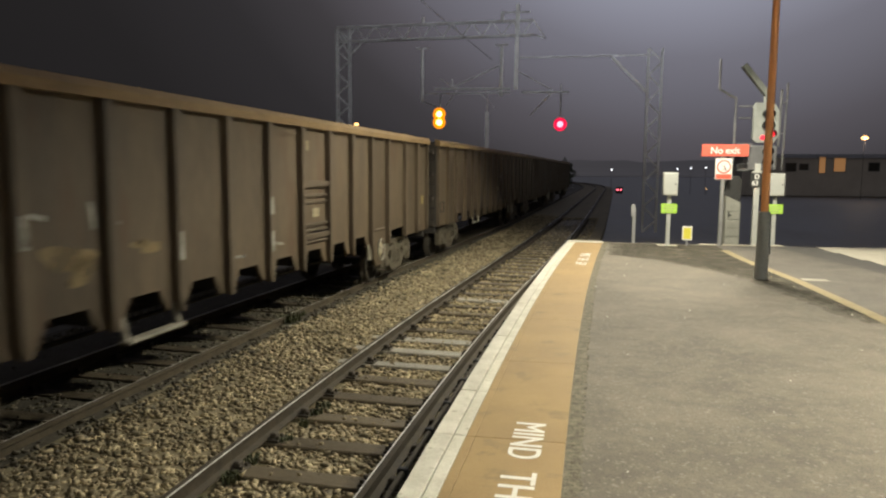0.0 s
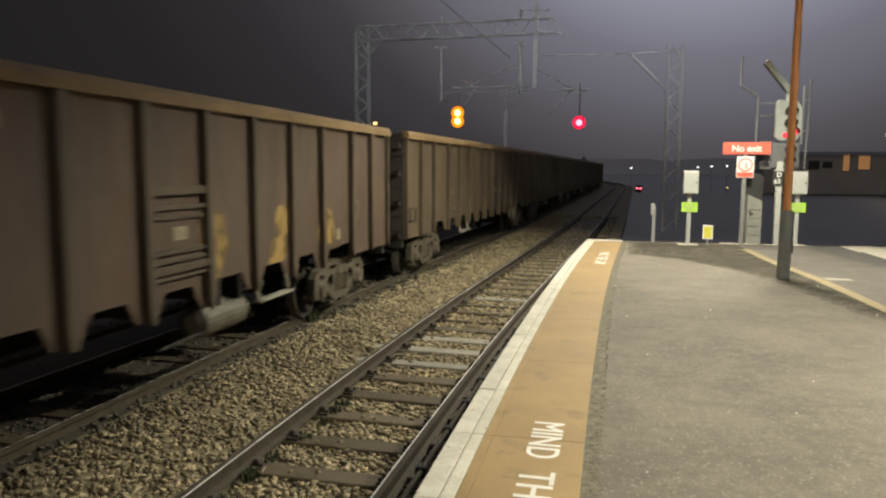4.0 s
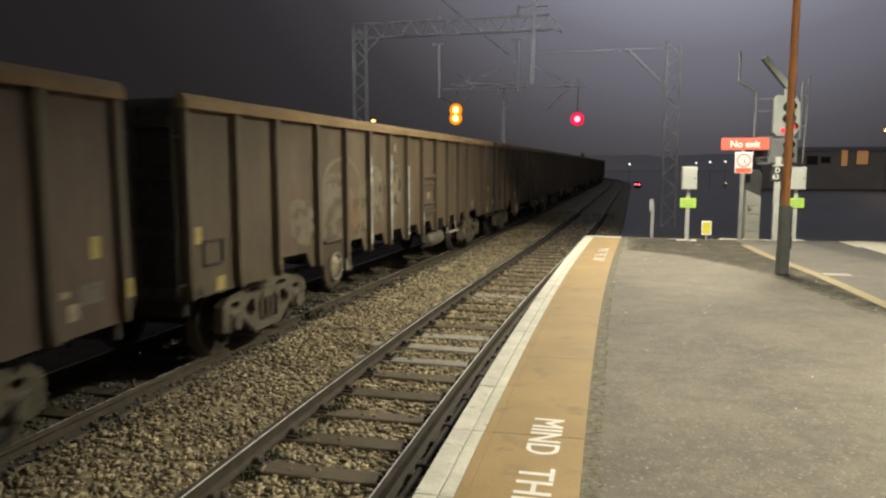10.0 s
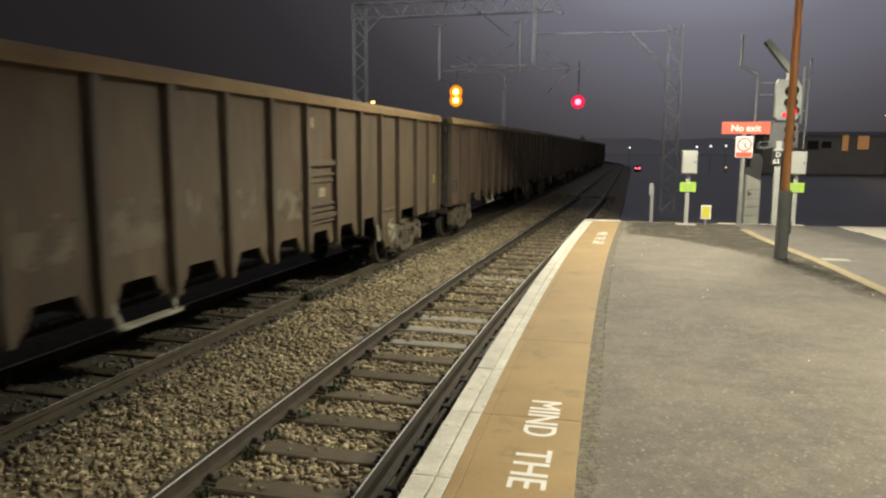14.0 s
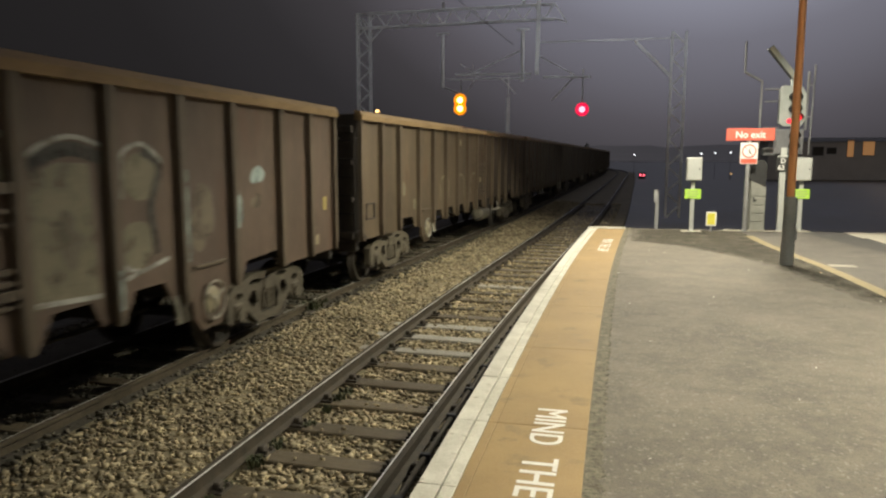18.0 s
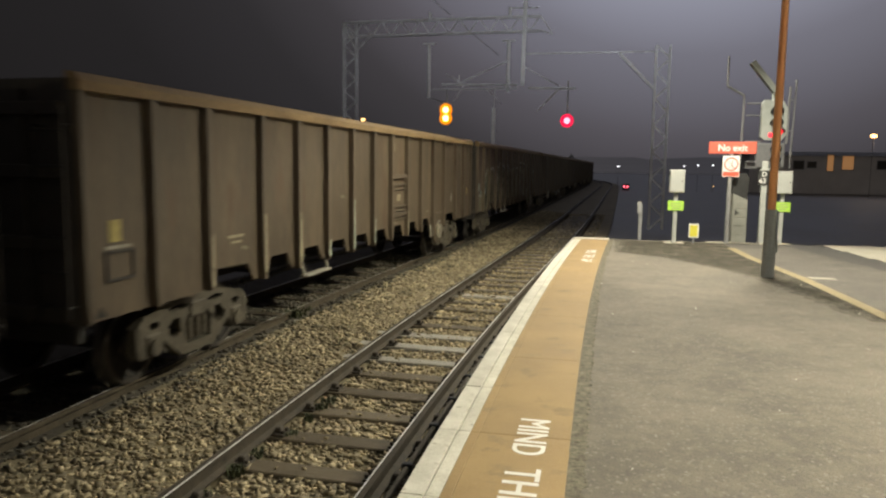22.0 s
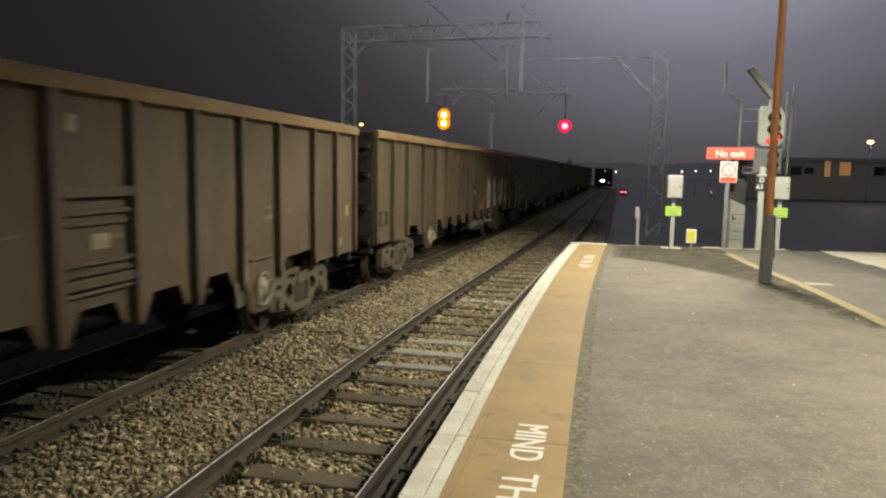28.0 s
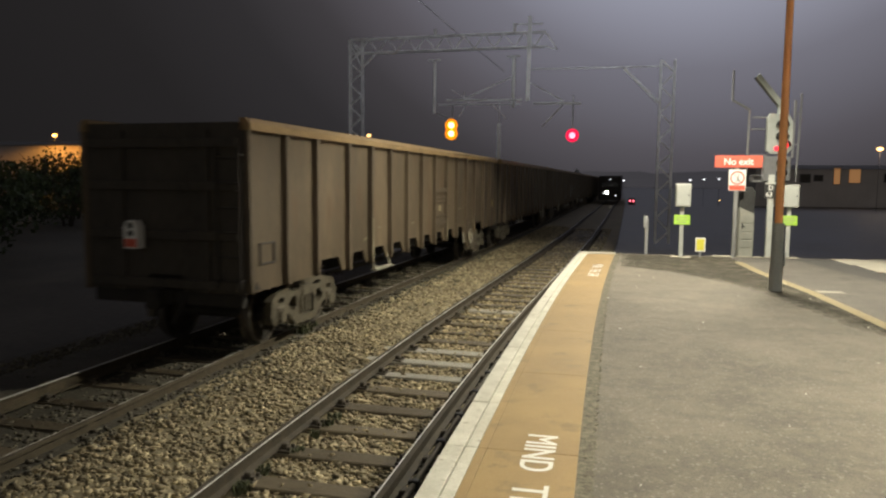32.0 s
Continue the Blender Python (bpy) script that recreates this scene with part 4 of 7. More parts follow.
cantilever([((-2.66, 5.32), (-0.5, 5.29), 1.4), ((-2.9, 6.3), (-1.25, 5.4), 0.9), ((-1.25, 5.3), (-2.25, 4.25), 0.9), ((-0.85, 5.3), (-0.85, 5.65), 0.9)])

# a mast further off, drawn hanging here so the gantry spot lights it
bm = bmesh.new()
rod(bm, (-4.3, 0.2, 4.3 + Z0), (-4.3, 0.2, 5.4 + Z0), 0.03, 8)
bar(bm, (-4.3, 0.2, 1.6 + Z0), (-4.3, 0.2, 4.45 + Z0), 0.16)
part("drop_tube", bm, M_GANTRY, gantry, "pale far mast drawn as a tube on the gantry")

gantry_b = thing("signal_gantry", "dull lattice mast and beam beyond the platform end", "gantry", (0, GY, -1.1))
bm = bmesh.new()
lattice(bm, (3.31, 0.3, 0), (3.31, 0.3, 8.3), 0.6, 0.5, 14, 0.045, 0.028)
part("mast", bm, M_GANTRY, gantry_b, "galvanised lattice mast")
bm = bmesh.new()
bar(bm, (-3.0, 0.3, 6.95 + Z0), (3.3, 0.3, 6.95 + Z0), 0.06)
part("boom", bm, M_GALV, gantry_b)
bm = bmesh.new()
bar(bm, (1.4, 0.1, 6.85 + Z0), (2.95, 0.1, 5.3 + Z0), 0.12)
part("knee_brace", bm, M_GANTRY, gantry_b)


def line_signal(name, label, x, lenses, glow_mat, bloom, hang):
    t = thing(name, label, "signal", (x, GY - 0.4, 0), group="line signals")
    bm = bmesh.new()
    n = len(lenses)
    box(bm, -0.23, 0.23, 0.0, 0.18, min(lenses) - 0.27, max(lenses) + 0.27, 0.05)
    h = part("head", bm, M_BLACK, t, "black signal head")
    for q in lenses:
        signal_lens(h, (0, -0.02, q), 0.14, glow_mat)
        # glowing disc wider than the lens, drawn for its halo
        bm = bmesh.new()
        rod(bm, (0, 0.0, q), (0, -0.02, q), 0.3, 28)
        part("lens_rim", bm, bloom, h)
    bm = bmesh.new()
    for a, b in hang:
        rod(bm, a, b, 0.035, 8)
    part("bracket", bm, M_GALV, t)
    return t


line_signal("caution_signal", "black signal head showing two bright yellow lights", -6.5, (4.32, 3.93), G_AMBER, G_AMBER_BLOOM, (((0, 0.1, 4.6), (0, 0.3, 5.3)), ((-0.85, 0.3, 4.95), (0, 0.1, 4.6))))
line_signal("stop_signal", "black signal head showing one bright red light", -0.85, (3.82,), G_RED, G_RED_BLOOM, (((0, 0.1, 4.1), (0, 0.25, 5.3)),))

# feeder cable slung down to the gantry
FEED0, FEED1 = Vector((-6.55, 23.0, 8.36)), Vector((-4.06, 33.8, 6.82))
t = thing("feeder_cable", "thin grey feeder cable slung from the gantry", "cable")
bm = bmesh.new()
prev = None
for i in range(13):
    q = i / 12
    p = Vector((FEED0 + (FEED1 - FEED0) * q)) - Vector((0, 0, 0.05 * math.sin(math.pi * q)))
    if prev:
        rod(bm, prev, p, 0.016, 5)
    prev = p
part("cable", bm, M_GALV, t)

# far post and stakes beyond the platform end
t = thing("trackside_post", "weathered short post beside the platform end", "post", (1.58, 20.5, -1.3))
bm = bmesh.new()
box(bm, -0.045, 0.045, -0.045, 0.045, 0, 1.98, 0.01)
part("shaft", bm, M_GALV, t)
bm = bmesh.new()
box(bm, -0.09, 0.02, -0.07, -0.047, 1.75, 2.08, 0.01)
part("plate", bm, M_GALV, t)


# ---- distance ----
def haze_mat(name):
    """Murky night distance: haze put into the colour as a faint glow, fading to both sides."""
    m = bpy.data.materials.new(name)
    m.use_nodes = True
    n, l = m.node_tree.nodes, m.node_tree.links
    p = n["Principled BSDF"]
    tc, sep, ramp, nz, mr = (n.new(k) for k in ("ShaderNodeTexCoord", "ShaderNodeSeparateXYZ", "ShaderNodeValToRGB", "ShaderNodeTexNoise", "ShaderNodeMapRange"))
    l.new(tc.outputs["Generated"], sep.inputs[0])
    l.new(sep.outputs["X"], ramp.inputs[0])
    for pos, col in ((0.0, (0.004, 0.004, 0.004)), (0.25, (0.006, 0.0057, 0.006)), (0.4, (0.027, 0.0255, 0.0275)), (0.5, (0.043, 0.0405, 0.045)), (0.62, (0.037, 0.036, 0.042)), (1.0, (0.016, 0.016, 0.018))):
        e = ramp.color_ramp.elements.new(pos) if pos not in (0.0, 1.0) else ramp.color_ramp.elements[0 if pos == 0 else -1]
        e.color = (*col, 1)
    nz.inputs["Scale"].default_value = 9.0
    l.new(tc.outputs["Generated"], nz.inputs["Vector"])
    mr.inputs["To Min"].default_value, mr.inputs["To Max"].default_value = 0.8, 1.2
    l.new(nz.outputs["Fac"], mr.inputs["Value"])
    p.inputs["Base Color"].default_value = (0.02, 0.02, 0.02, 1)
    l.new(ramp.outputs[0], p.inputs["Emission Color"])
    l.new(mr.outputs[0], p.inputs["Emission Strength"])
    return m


# added low ridge whose own glow stands in for the night haze
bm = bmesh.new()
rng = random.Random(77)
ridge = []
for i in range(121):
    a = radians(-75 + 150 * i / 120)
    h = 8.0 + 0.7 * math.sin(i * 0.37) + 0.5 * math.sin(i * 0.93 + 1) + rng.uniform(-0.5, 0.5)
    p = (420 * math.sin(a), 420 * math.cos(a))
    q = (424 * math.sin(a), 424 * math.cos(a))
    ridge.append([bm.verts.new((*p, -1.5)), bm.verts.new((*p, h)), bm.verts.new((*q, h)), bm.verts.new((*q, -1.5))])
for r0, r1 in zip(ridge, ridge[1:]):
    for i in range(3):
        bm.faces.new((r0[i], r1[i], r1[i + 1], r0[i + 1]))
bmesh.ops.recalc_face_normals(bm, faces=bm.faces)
tagged(part("backdrop", bm, haze_mat("night_haze")), "murky distance, an added ridge glowing as night haze", "backdrop", kind="structure")


def street_lamp(x, y, h, material, size=0.16, ground=-1.3):
    t = thing("street_lamp", "distant lit street lamp on a thin post", "street lamp", (x, y, ground), group="distant lamps")
    bm = bmesh.new()
    rod(bm, (0, 0, 0), (0, 0, h - ground), 0.03, 6)
    part("post", bm, M_DULL, t)
    bm = bmesh.new()
    bmesh.ops.create_icosphere(bm, subdivisions=2, radius=size, matrix=Matrix.Translation((0, 0, h - ground)) @ Matrix.Diagonal((1.2, 1, 0.7, 1)))
    part("lantern", bm, material, t, "bright lantern")
    return t


street_lamp(-11.35, 36.0, 4.02, G_LAMP, 0.1)
street_lamp(31.5, 88.0, 5.62, G_LAMP, 0.3)
for x, z in ((4.54, 1.91), (13.1, 2.06), (14.83, 2.16), (16.73, 2.23)):
    street_lamp(x, 100.0, z, G_WHITE, 0.1)
street_lamp(16.89, 100.0, -0.57, G_LAMP, 0.07)
street_lamp(-83.8, 100.0, 8.4, G_LAMP, 0.35)

# twin red lamps of a shunting signal far down the line
t = thing("far_stop_signal", "far low signal with twin red lights", "signal", (5.64, 100, -1.3), group="line signals")
bm = bmesh.new()
box(bm, -0.45, 0.45, 0.05, 0.25, 0, 0.85, 0.02)
part("case", bm, M_BLACK, t)
for x in (-0.22, 0.22):
    bm = bmesh.new()
    bmesh.ops.create_icosphere(bm, subdivisions=2, radius=0.1, matrix=Matrix.Translation((x, 0, 0.5)))
    part("lens", bm, G_RED, t)


def house(x, y, w, d, h, z, lit, label, wall, group="distant buildings"):
    t = thing("building", label, "building", (x, y, z), group=group)
    bm = bmesh.new()
    box(bm, -w / 2, w / 2, 0, d, 0, h)
    part("wall", bm, wall, t)
    bm = bmesh.new()
    a, b = w / 2 + 0.4, -0.4
    vs = [bm.verts.new(p) for p in ((-a, b, h), (a, b, h), (a, d + 0.4, h), (-a, d + 0.4, h), (-a, d / 2, h + d * 0.07), (a, d / 2, h + d * 0.07))]
    for f in ((0, 1, 5, 4), (2, 3, 4, 5), (1, 2, 5), (3, 0, 4), (3, 2, 1, 0)):
        bm.faces.new([vs[i] for i in f])
    part("roof", bm, M_ROOF, t)
    for wx, wz, ww, wh, on in lit:
        bm = bmesh.new()
        box(bm, wx - ww / 2, wx + ww / 2, -0.06, 0.02, wz, wz + wh)
        win = part("window_frame", bm, M_ROOF, t)
        bm = bmesh.new()
        box(bm, wx - ww / 2 + 0.08, wx + ww / 2 - 0.08, -0.075, -0.062, wz + 0.08, wz + wh - 0.08)
        part("pane", bm, G_WINDOW if on else M_BLACK, win)
    return t


house(32.5, 101, 22, 9, 4.9, -1.3, [(-8, 3.2, 1.6, 1.2, False), (-5, 3.1, 1.4, 1.2, False), (-1.2, 2.9, 0.9, 2.2, True), (0.9, 3.1, 1.5, 1.9, True), (5, 3.2, 1.4, 1.2, False), (-3.4, 3.3, 1.2, 0.9, False)], "dark low building with two lit windows", M_BRICKFAR)
shed = house(-95, 104, 46, 14, 8.4, -1.3, [(8, 2, 2, 1.5, False), (14, 2, 2, 1.5, False)], "long low shed with an orange-lit upper wall", M_BRICKFAR)
lamp("yard_light", (-83.8, 99.0, 8.6), 3600, (1.0, 0.4, 0.06), 0.3, 165)


def bush(name, x, y, z, w, d, h, n, leaf, seed, label):
    """Stems and a crown of many small leaf clumps."""
    rng = random.Random(seed)
    t = thing(name, label, "tree", (x, y, z), group="lineside trees")
    bm = bmesh.new()
    for i in range(4):
        bx, by = rng.uniform(-w / 5, w / 5), rng.uniform(-d / 5, d / 5)
        rod(bm, (bx * 0.3, by * 0.3, 0), (bx, by, h * 0.55), 0.09, 6, 0.04)
        for k in range(3):
            rod(bm, (bx, by, h * 0.45), (bx + rng.uniform(-w / 3, w / 3), by + rng.uniform(-d / 3, d / 3), h * rng.uniform(0.7, 0.95)), 0.035, 5, 0.012)
    part("trunk", bm, M_BARK, t)
    nr = np.random.default_rng(seed)
    u = nr.normal(size=(n, 3))
    u /= np.linalg.norm(u, axis=1)[:, None]
    rad = nr.uniform(0.45, 1.0, n) ** 0.6 * (1 + 0.25 * np.sin(u[:, 0] * 7 + seed) * np.cos(u[:, 2] * 6))
    c = u * rad[:, None] * np.array([w / 2, d / 2, h * 0.45]) + np.array([0, 0, h * 0.55])
    a, b = nr.normal(size=(n, 3)), nr.normal(size=(n, 3))
    a *= leaf / np.linalg.norm(a, axis=1)[:, None]
    b *= leaf * 0.7 / np.linalg.norm(b, axis=1)[:, None]
    v = np.stack([c - a, c + b, c + a, c - b], 1).reshape(-1, 3)
    q = np.arange(n)[:, None] * 4
    tri = np.concatenate([q + np.array([[0, 1, 2]]), q + np.array([[0, 2, 3]])])
    crown = bulk("crown", v, tri, M_LEAF)
    crown.parent = t
    return t


for i in range(9):
    r = random.Random(i + 40)
    bush("lineside_bush", -19 - r.uniform(0, 3) - i * 4.2, 16 + i * 7.4 + r.uniform(-1, 1), -1.4, 7.5, 6, 4.6 + r.uniform(-0.8, 0.8), 2600, 0.14, i, "dark overgrown bushes beyond the railway")
for i, (x, y, h) in enumerate(((-2.2, 118, 4.2), (-9, 122, 4.6))):
    bush("lineside_bush", x, y, -1.35, max(2.2, h * 0.85), max(2.0, h * 0.7), h + 0.6, 1600, 0.05 + 0.025 * h, 70 + i, "dark lineside scrub at night")


def weed(x, y, z, r, h, n, seed, label):
    """A low tuft of narrow bent leaves."""
    rng = random.Random(seed)
    bm = bmesh.new()
    for i in range(n):
        a, lean, tall = rng.uniform(0, 6.28), rng.uniform(0.2, 1.0), h * rng.uniform(0.4, 1.0)
        bx, by = rng.gauss(0, r * 0.35), rng.gauss(0, r * 0.35)
        c, q, w = math.cos(a), math.sin(a), rng.uniform(0.006, 0.014)
        tip = (bx + c * r * lean, by + q * r * lean, tall * 0.85)
        mid = (bx + c * r * lean * 0.45, by + q * r * lean * 0.45, tall)
        base = [bm.verts.new((bx - q * w, by + c * w, -0.03)), bm.verts.new((bx + q * w, by - c * w, -0.03))]
        knee = [bm.verts.new((mid[0] - q * w, mid[1] + c * w, mid[2] * 0.8)), bm.verts.new((mid[0] + q * w, mid[1] - c * w, mid[2] * 0.8))]
        bm.faces.new((base[0], base[1], knee[1], knee[0]))
        bm.faces.new((knee[0], knee[1], bm.verts.new(tip)))
    o = tagged(part("weed", bm, M_WEED), label, "weed", group="weeds on the ballast")
    o.matrix_basis = pose(x, y, z)
    return o


weed(-4.95, 11.75, -1.0, 0.2, 0.17, 90, 1, "dark weed tuft growing in the ballast")
weed(-5.02, 12.4, -1.0, 0.12, 0.09, 40, 2, "small dark weed tuft in the ballast")
r = random.Random(31)
for i in range(11):
    p = line(NEAR_TRACK - HALF + r.uniform(0.1, 0.24), 3.6 + i * 0.42 + r.uniform(-0.12, 0.12), -1.1)
    weed(p.x, p.y, p.z, r.uniform(0.06, 0.12), r.uniform(0.04, 0.09), 36, 50 + i, "small moss and weed tuft beside the rail")


# ---- litter ----
def litter(x, y, z, s, material, name, label, seed):
    rng = random.Random(seed)
    bm = bmesh.new()
    ring = [bm.verts.new((math.cos(a) * s * rng.uniform(0.6, 1.1), math.sin(a) * s * 0.6 * rng.uniform(0.6, 1.1), rng.uniform(0, 0.012))) for a in np.linspace(0, 6.28, 8)[:-1]]
    bm.faces.new(ring)
    bmesh.ops.solidify(bm, geom=bm.faces[:], thickness=0.003)
    me = bpy.data.meshes.new(name)
    bm.to_mesh(me)
    bm.free()
    me.materials.append(material)
    t = tagged(new(name, me), label, "litter", group=name)
    t.matrix_basis = pose(x, y, z, rng.uniform(-15, 15), rng.uniform(-15, 15), rng.uniform(0, 360))
    return t


litter(-4.85, 11.48, -1.02, 0.09, M_LITTER, "paper_scrap", "pale scrap of paper on the ballast", 1)
r = random.Random(5)
for i in range(26):
    litter(r.uniform(0.3, 3.4), r.uniform(3.5, 14), 0.004, r.uniform(0.008, 0.018), M_LITTER, "chewing_gum", "pale trodden speck on the tarmac", 10 + i)


# ---- the train ----
HL, HW = 8.66, 1.40
PLATE = 1.31
RIBS = [0.07, 1.12, 2.17, 3.52, *[3.52 + 1.142 * i for i in range(1, 9)], 13.8, 15.15, 16.2, 17.25]
PAINT_FROM = 0.3  # how far behind the front end the paint layout begins
PITCH = 18.03
WHEEL_R = 0.46


def rib_bmesh(x0, x1, y, w=0.15, z0=0.96, z1=3.29):
    bm = bmesh.new()
    plate(bm, [(y - w / 2 + 0.03, z0), (y + w / 2 - 0.03, z0), (y + w / 2, z0 + 0.22), (y + w / 2, z1), (y - w / 2, z1), (y - w / 2, z0 + 0.22)], x0, x1)
    return bm


def make_wheelset(parent, y):
    bm = bmesh.new()
    for sx in (-1, 1):
        prof = [(0.09, 0.66), (0.1, 0.69), (0.36, 0.72), (0.4, 0.69), (0.485, 0.685), (0.487, 0.715), (WHEEL_R, 0.73), (WHEEL_R - 0.004, 0.82), (0.4, 0.82), (0.38, 0.775), (0.12, 0.745), (0.11, 0.82), (0.09, 0.83)]
        lathe(bm, [(r, a * sx) for r, a in prof], 28, "x")
        for i in range(6):
            a = i * math.pi / 3
            rod(bm, (sx * 0.75, math.cos(a) * 0.2, math.sin(a) * 0.2), (sx * 0.775, math.cos(a) * 0.2, math.sin(a) * 0.2), 0.03, 6)
    rod(bm, (-1.05, 0, 0), (1.05, 0, 0), 0.075, 12)
    for f in bm.faces:
        c = f.calc_center_median()
        if 0.68 < abs(c.x) < 0.825 and math.hypot(c.y, c.z) > 0.42:
            f.material_index = 1
    o = part("wheelset", bm, M_WHEEL, parent, "steel wheelset with polished treads", (M_TREAD,))
    o.location = (0, y, WHEEL_R)
    return o


def cast_plate(bm, outline, holes, x0, x1):
    """A plate in the y-z plane with openings through it."""
    edges = []
    for loop in (outline, *holes):
        vs = [bm.verts.new((x0, y, z)) for y, z in loop]
        edges += [bm.edges.new((vs[i - 1], vs[i])) for i in range(len(vs))]
    faces = [f for f in bmesh.ops.triangle_fill(bm, use_beauty=True, edges=edges)["geom"] if isinstance(f, bmesh.types.BMFace)]
    ext = bmesh.ops.extrude_face_region(bm, geom=faces)
    for v in [g for g in ext["geom"] if isinstance(g, bmesh.types.BMVert)]:
        v.co.x = x1
    bmesh.ops.recalc_face_normals(bm, faces=bm.faces)


def make_bogie(parent, y):
    bm = bmesh.new()
    box(bm, -0.95, 0.95, -0.2, 0.2, 0.5, 0.8, 0.03)
    box(bm, -0.35, 0.35, -0.35, 0.35, 0.78, 0.98, 0.03)
    bg = part("bogie", bm, M_UNDER, parent, "three-piece bogie with cast side frames")
    bg.location = (0, y, 0)
    for sx in (-1, 1):
        bm = bmesh.new()
        x0, x1 = sorted((sx * 1.0, sx * 1.13))
        oval = lambda y, z, a, b: [(y + a * math.cos(q * math.pi / 5), z + b * math.sin(q * math.pi / 5)) for q in range(10)]
        cast_plate(bm, [(-1.2, 0.4), (-1.2, 0.72), (-1.04, 0.84), (-0.48, 0.95), (0.48, 0.95), (1.04, 0.84), (1.2, 0.72), (1.2, 0.4), (1.08, 0.34), (0.76, 0.34), (0.72, 0.5), (0.36, 0.22), (-0.36, 0.22), (-0.72, 0.5), (-0.76, 0.34), (-1.08, 0.34)],
                   [[(-0.64, 0.6), (-0.5, 0.72), (-0.38, 0.7), (-0.36, 0.52), (-0.46, 0.47), (-0.58, 0.52)], [(0.64, 0.6), (0.5, 0.72), (0.38, 0.7), (0.36, 0.52), (0.46, 0.47), (0.58, 0.52)], [(-0.26, 0.34), (0.26, 0.34), (0.29, 0.62), (0.2, 0.72), (-0.2, 0.72), (-0.29, 0.62)], oval(-0.4, 0.83, 0.18, 0.04), oval(0.4, 0.83, 0.18, 0.04), oval(0.88, 0.7, 0.1, 0.05), oval(-0.88, 0.7, 0.1, 0.05)], x0, x1)
        box(bm, x0 - 0.01, x1 + 0.02, -0.18, 0.18, 0.66, 0.86, 0.02)
        for q in (-1, 1):
            box(bm, x0 - 0.02, x1 + 0.01, q * 1.12 - 0.06, q * 1.12 + 0.06, 0.36, 0.74, 0.015)
        part("side_frame", bm, M_BOGIE, bg, "dusty cast steel bogie side frame")
        for q in (-0.9, 0.9):
            bm = bmesh.new()
            box(bm, sx * 1.07 - 0.09, sx * 1.07 + 0.09, q - 0.14, q + 0.14, 0.36, 0.62, 0.03)
            rod(bm, (sx * 1.12, q, WHEEL_R), (sx * 1.19, q, WHEEL_R), 0.105, 14)
            part("axlebox", bm, M_BOGIE, bg)
        for q in (-0.14, 0.02, 0.16):
            bm = bmesh.new()
            rod(bm, (sx * 1.08, q, 0.38), (sx * 1.08, q, 0.68), 0.055, 10)
            part("spring", bm, M_BOGIE, bg)
    for q in (-0.9, 0.9):
        make_wheelset(bg, q)
    return bg


def placard(w, d, z, wide, high, material, label="", x=None):
    """A small plate on the side of a wagon, d behind its front end."""
    bm = bmesh.new()
    x0 = PLATE if x is None else x
    box(bm, x0 + 0.002, x0 + 0.008, HL - d - wide / 2, HL - d + wide / 2, z - high / 2, z + high / 2)
    return part("placard", bm, material, w, label)


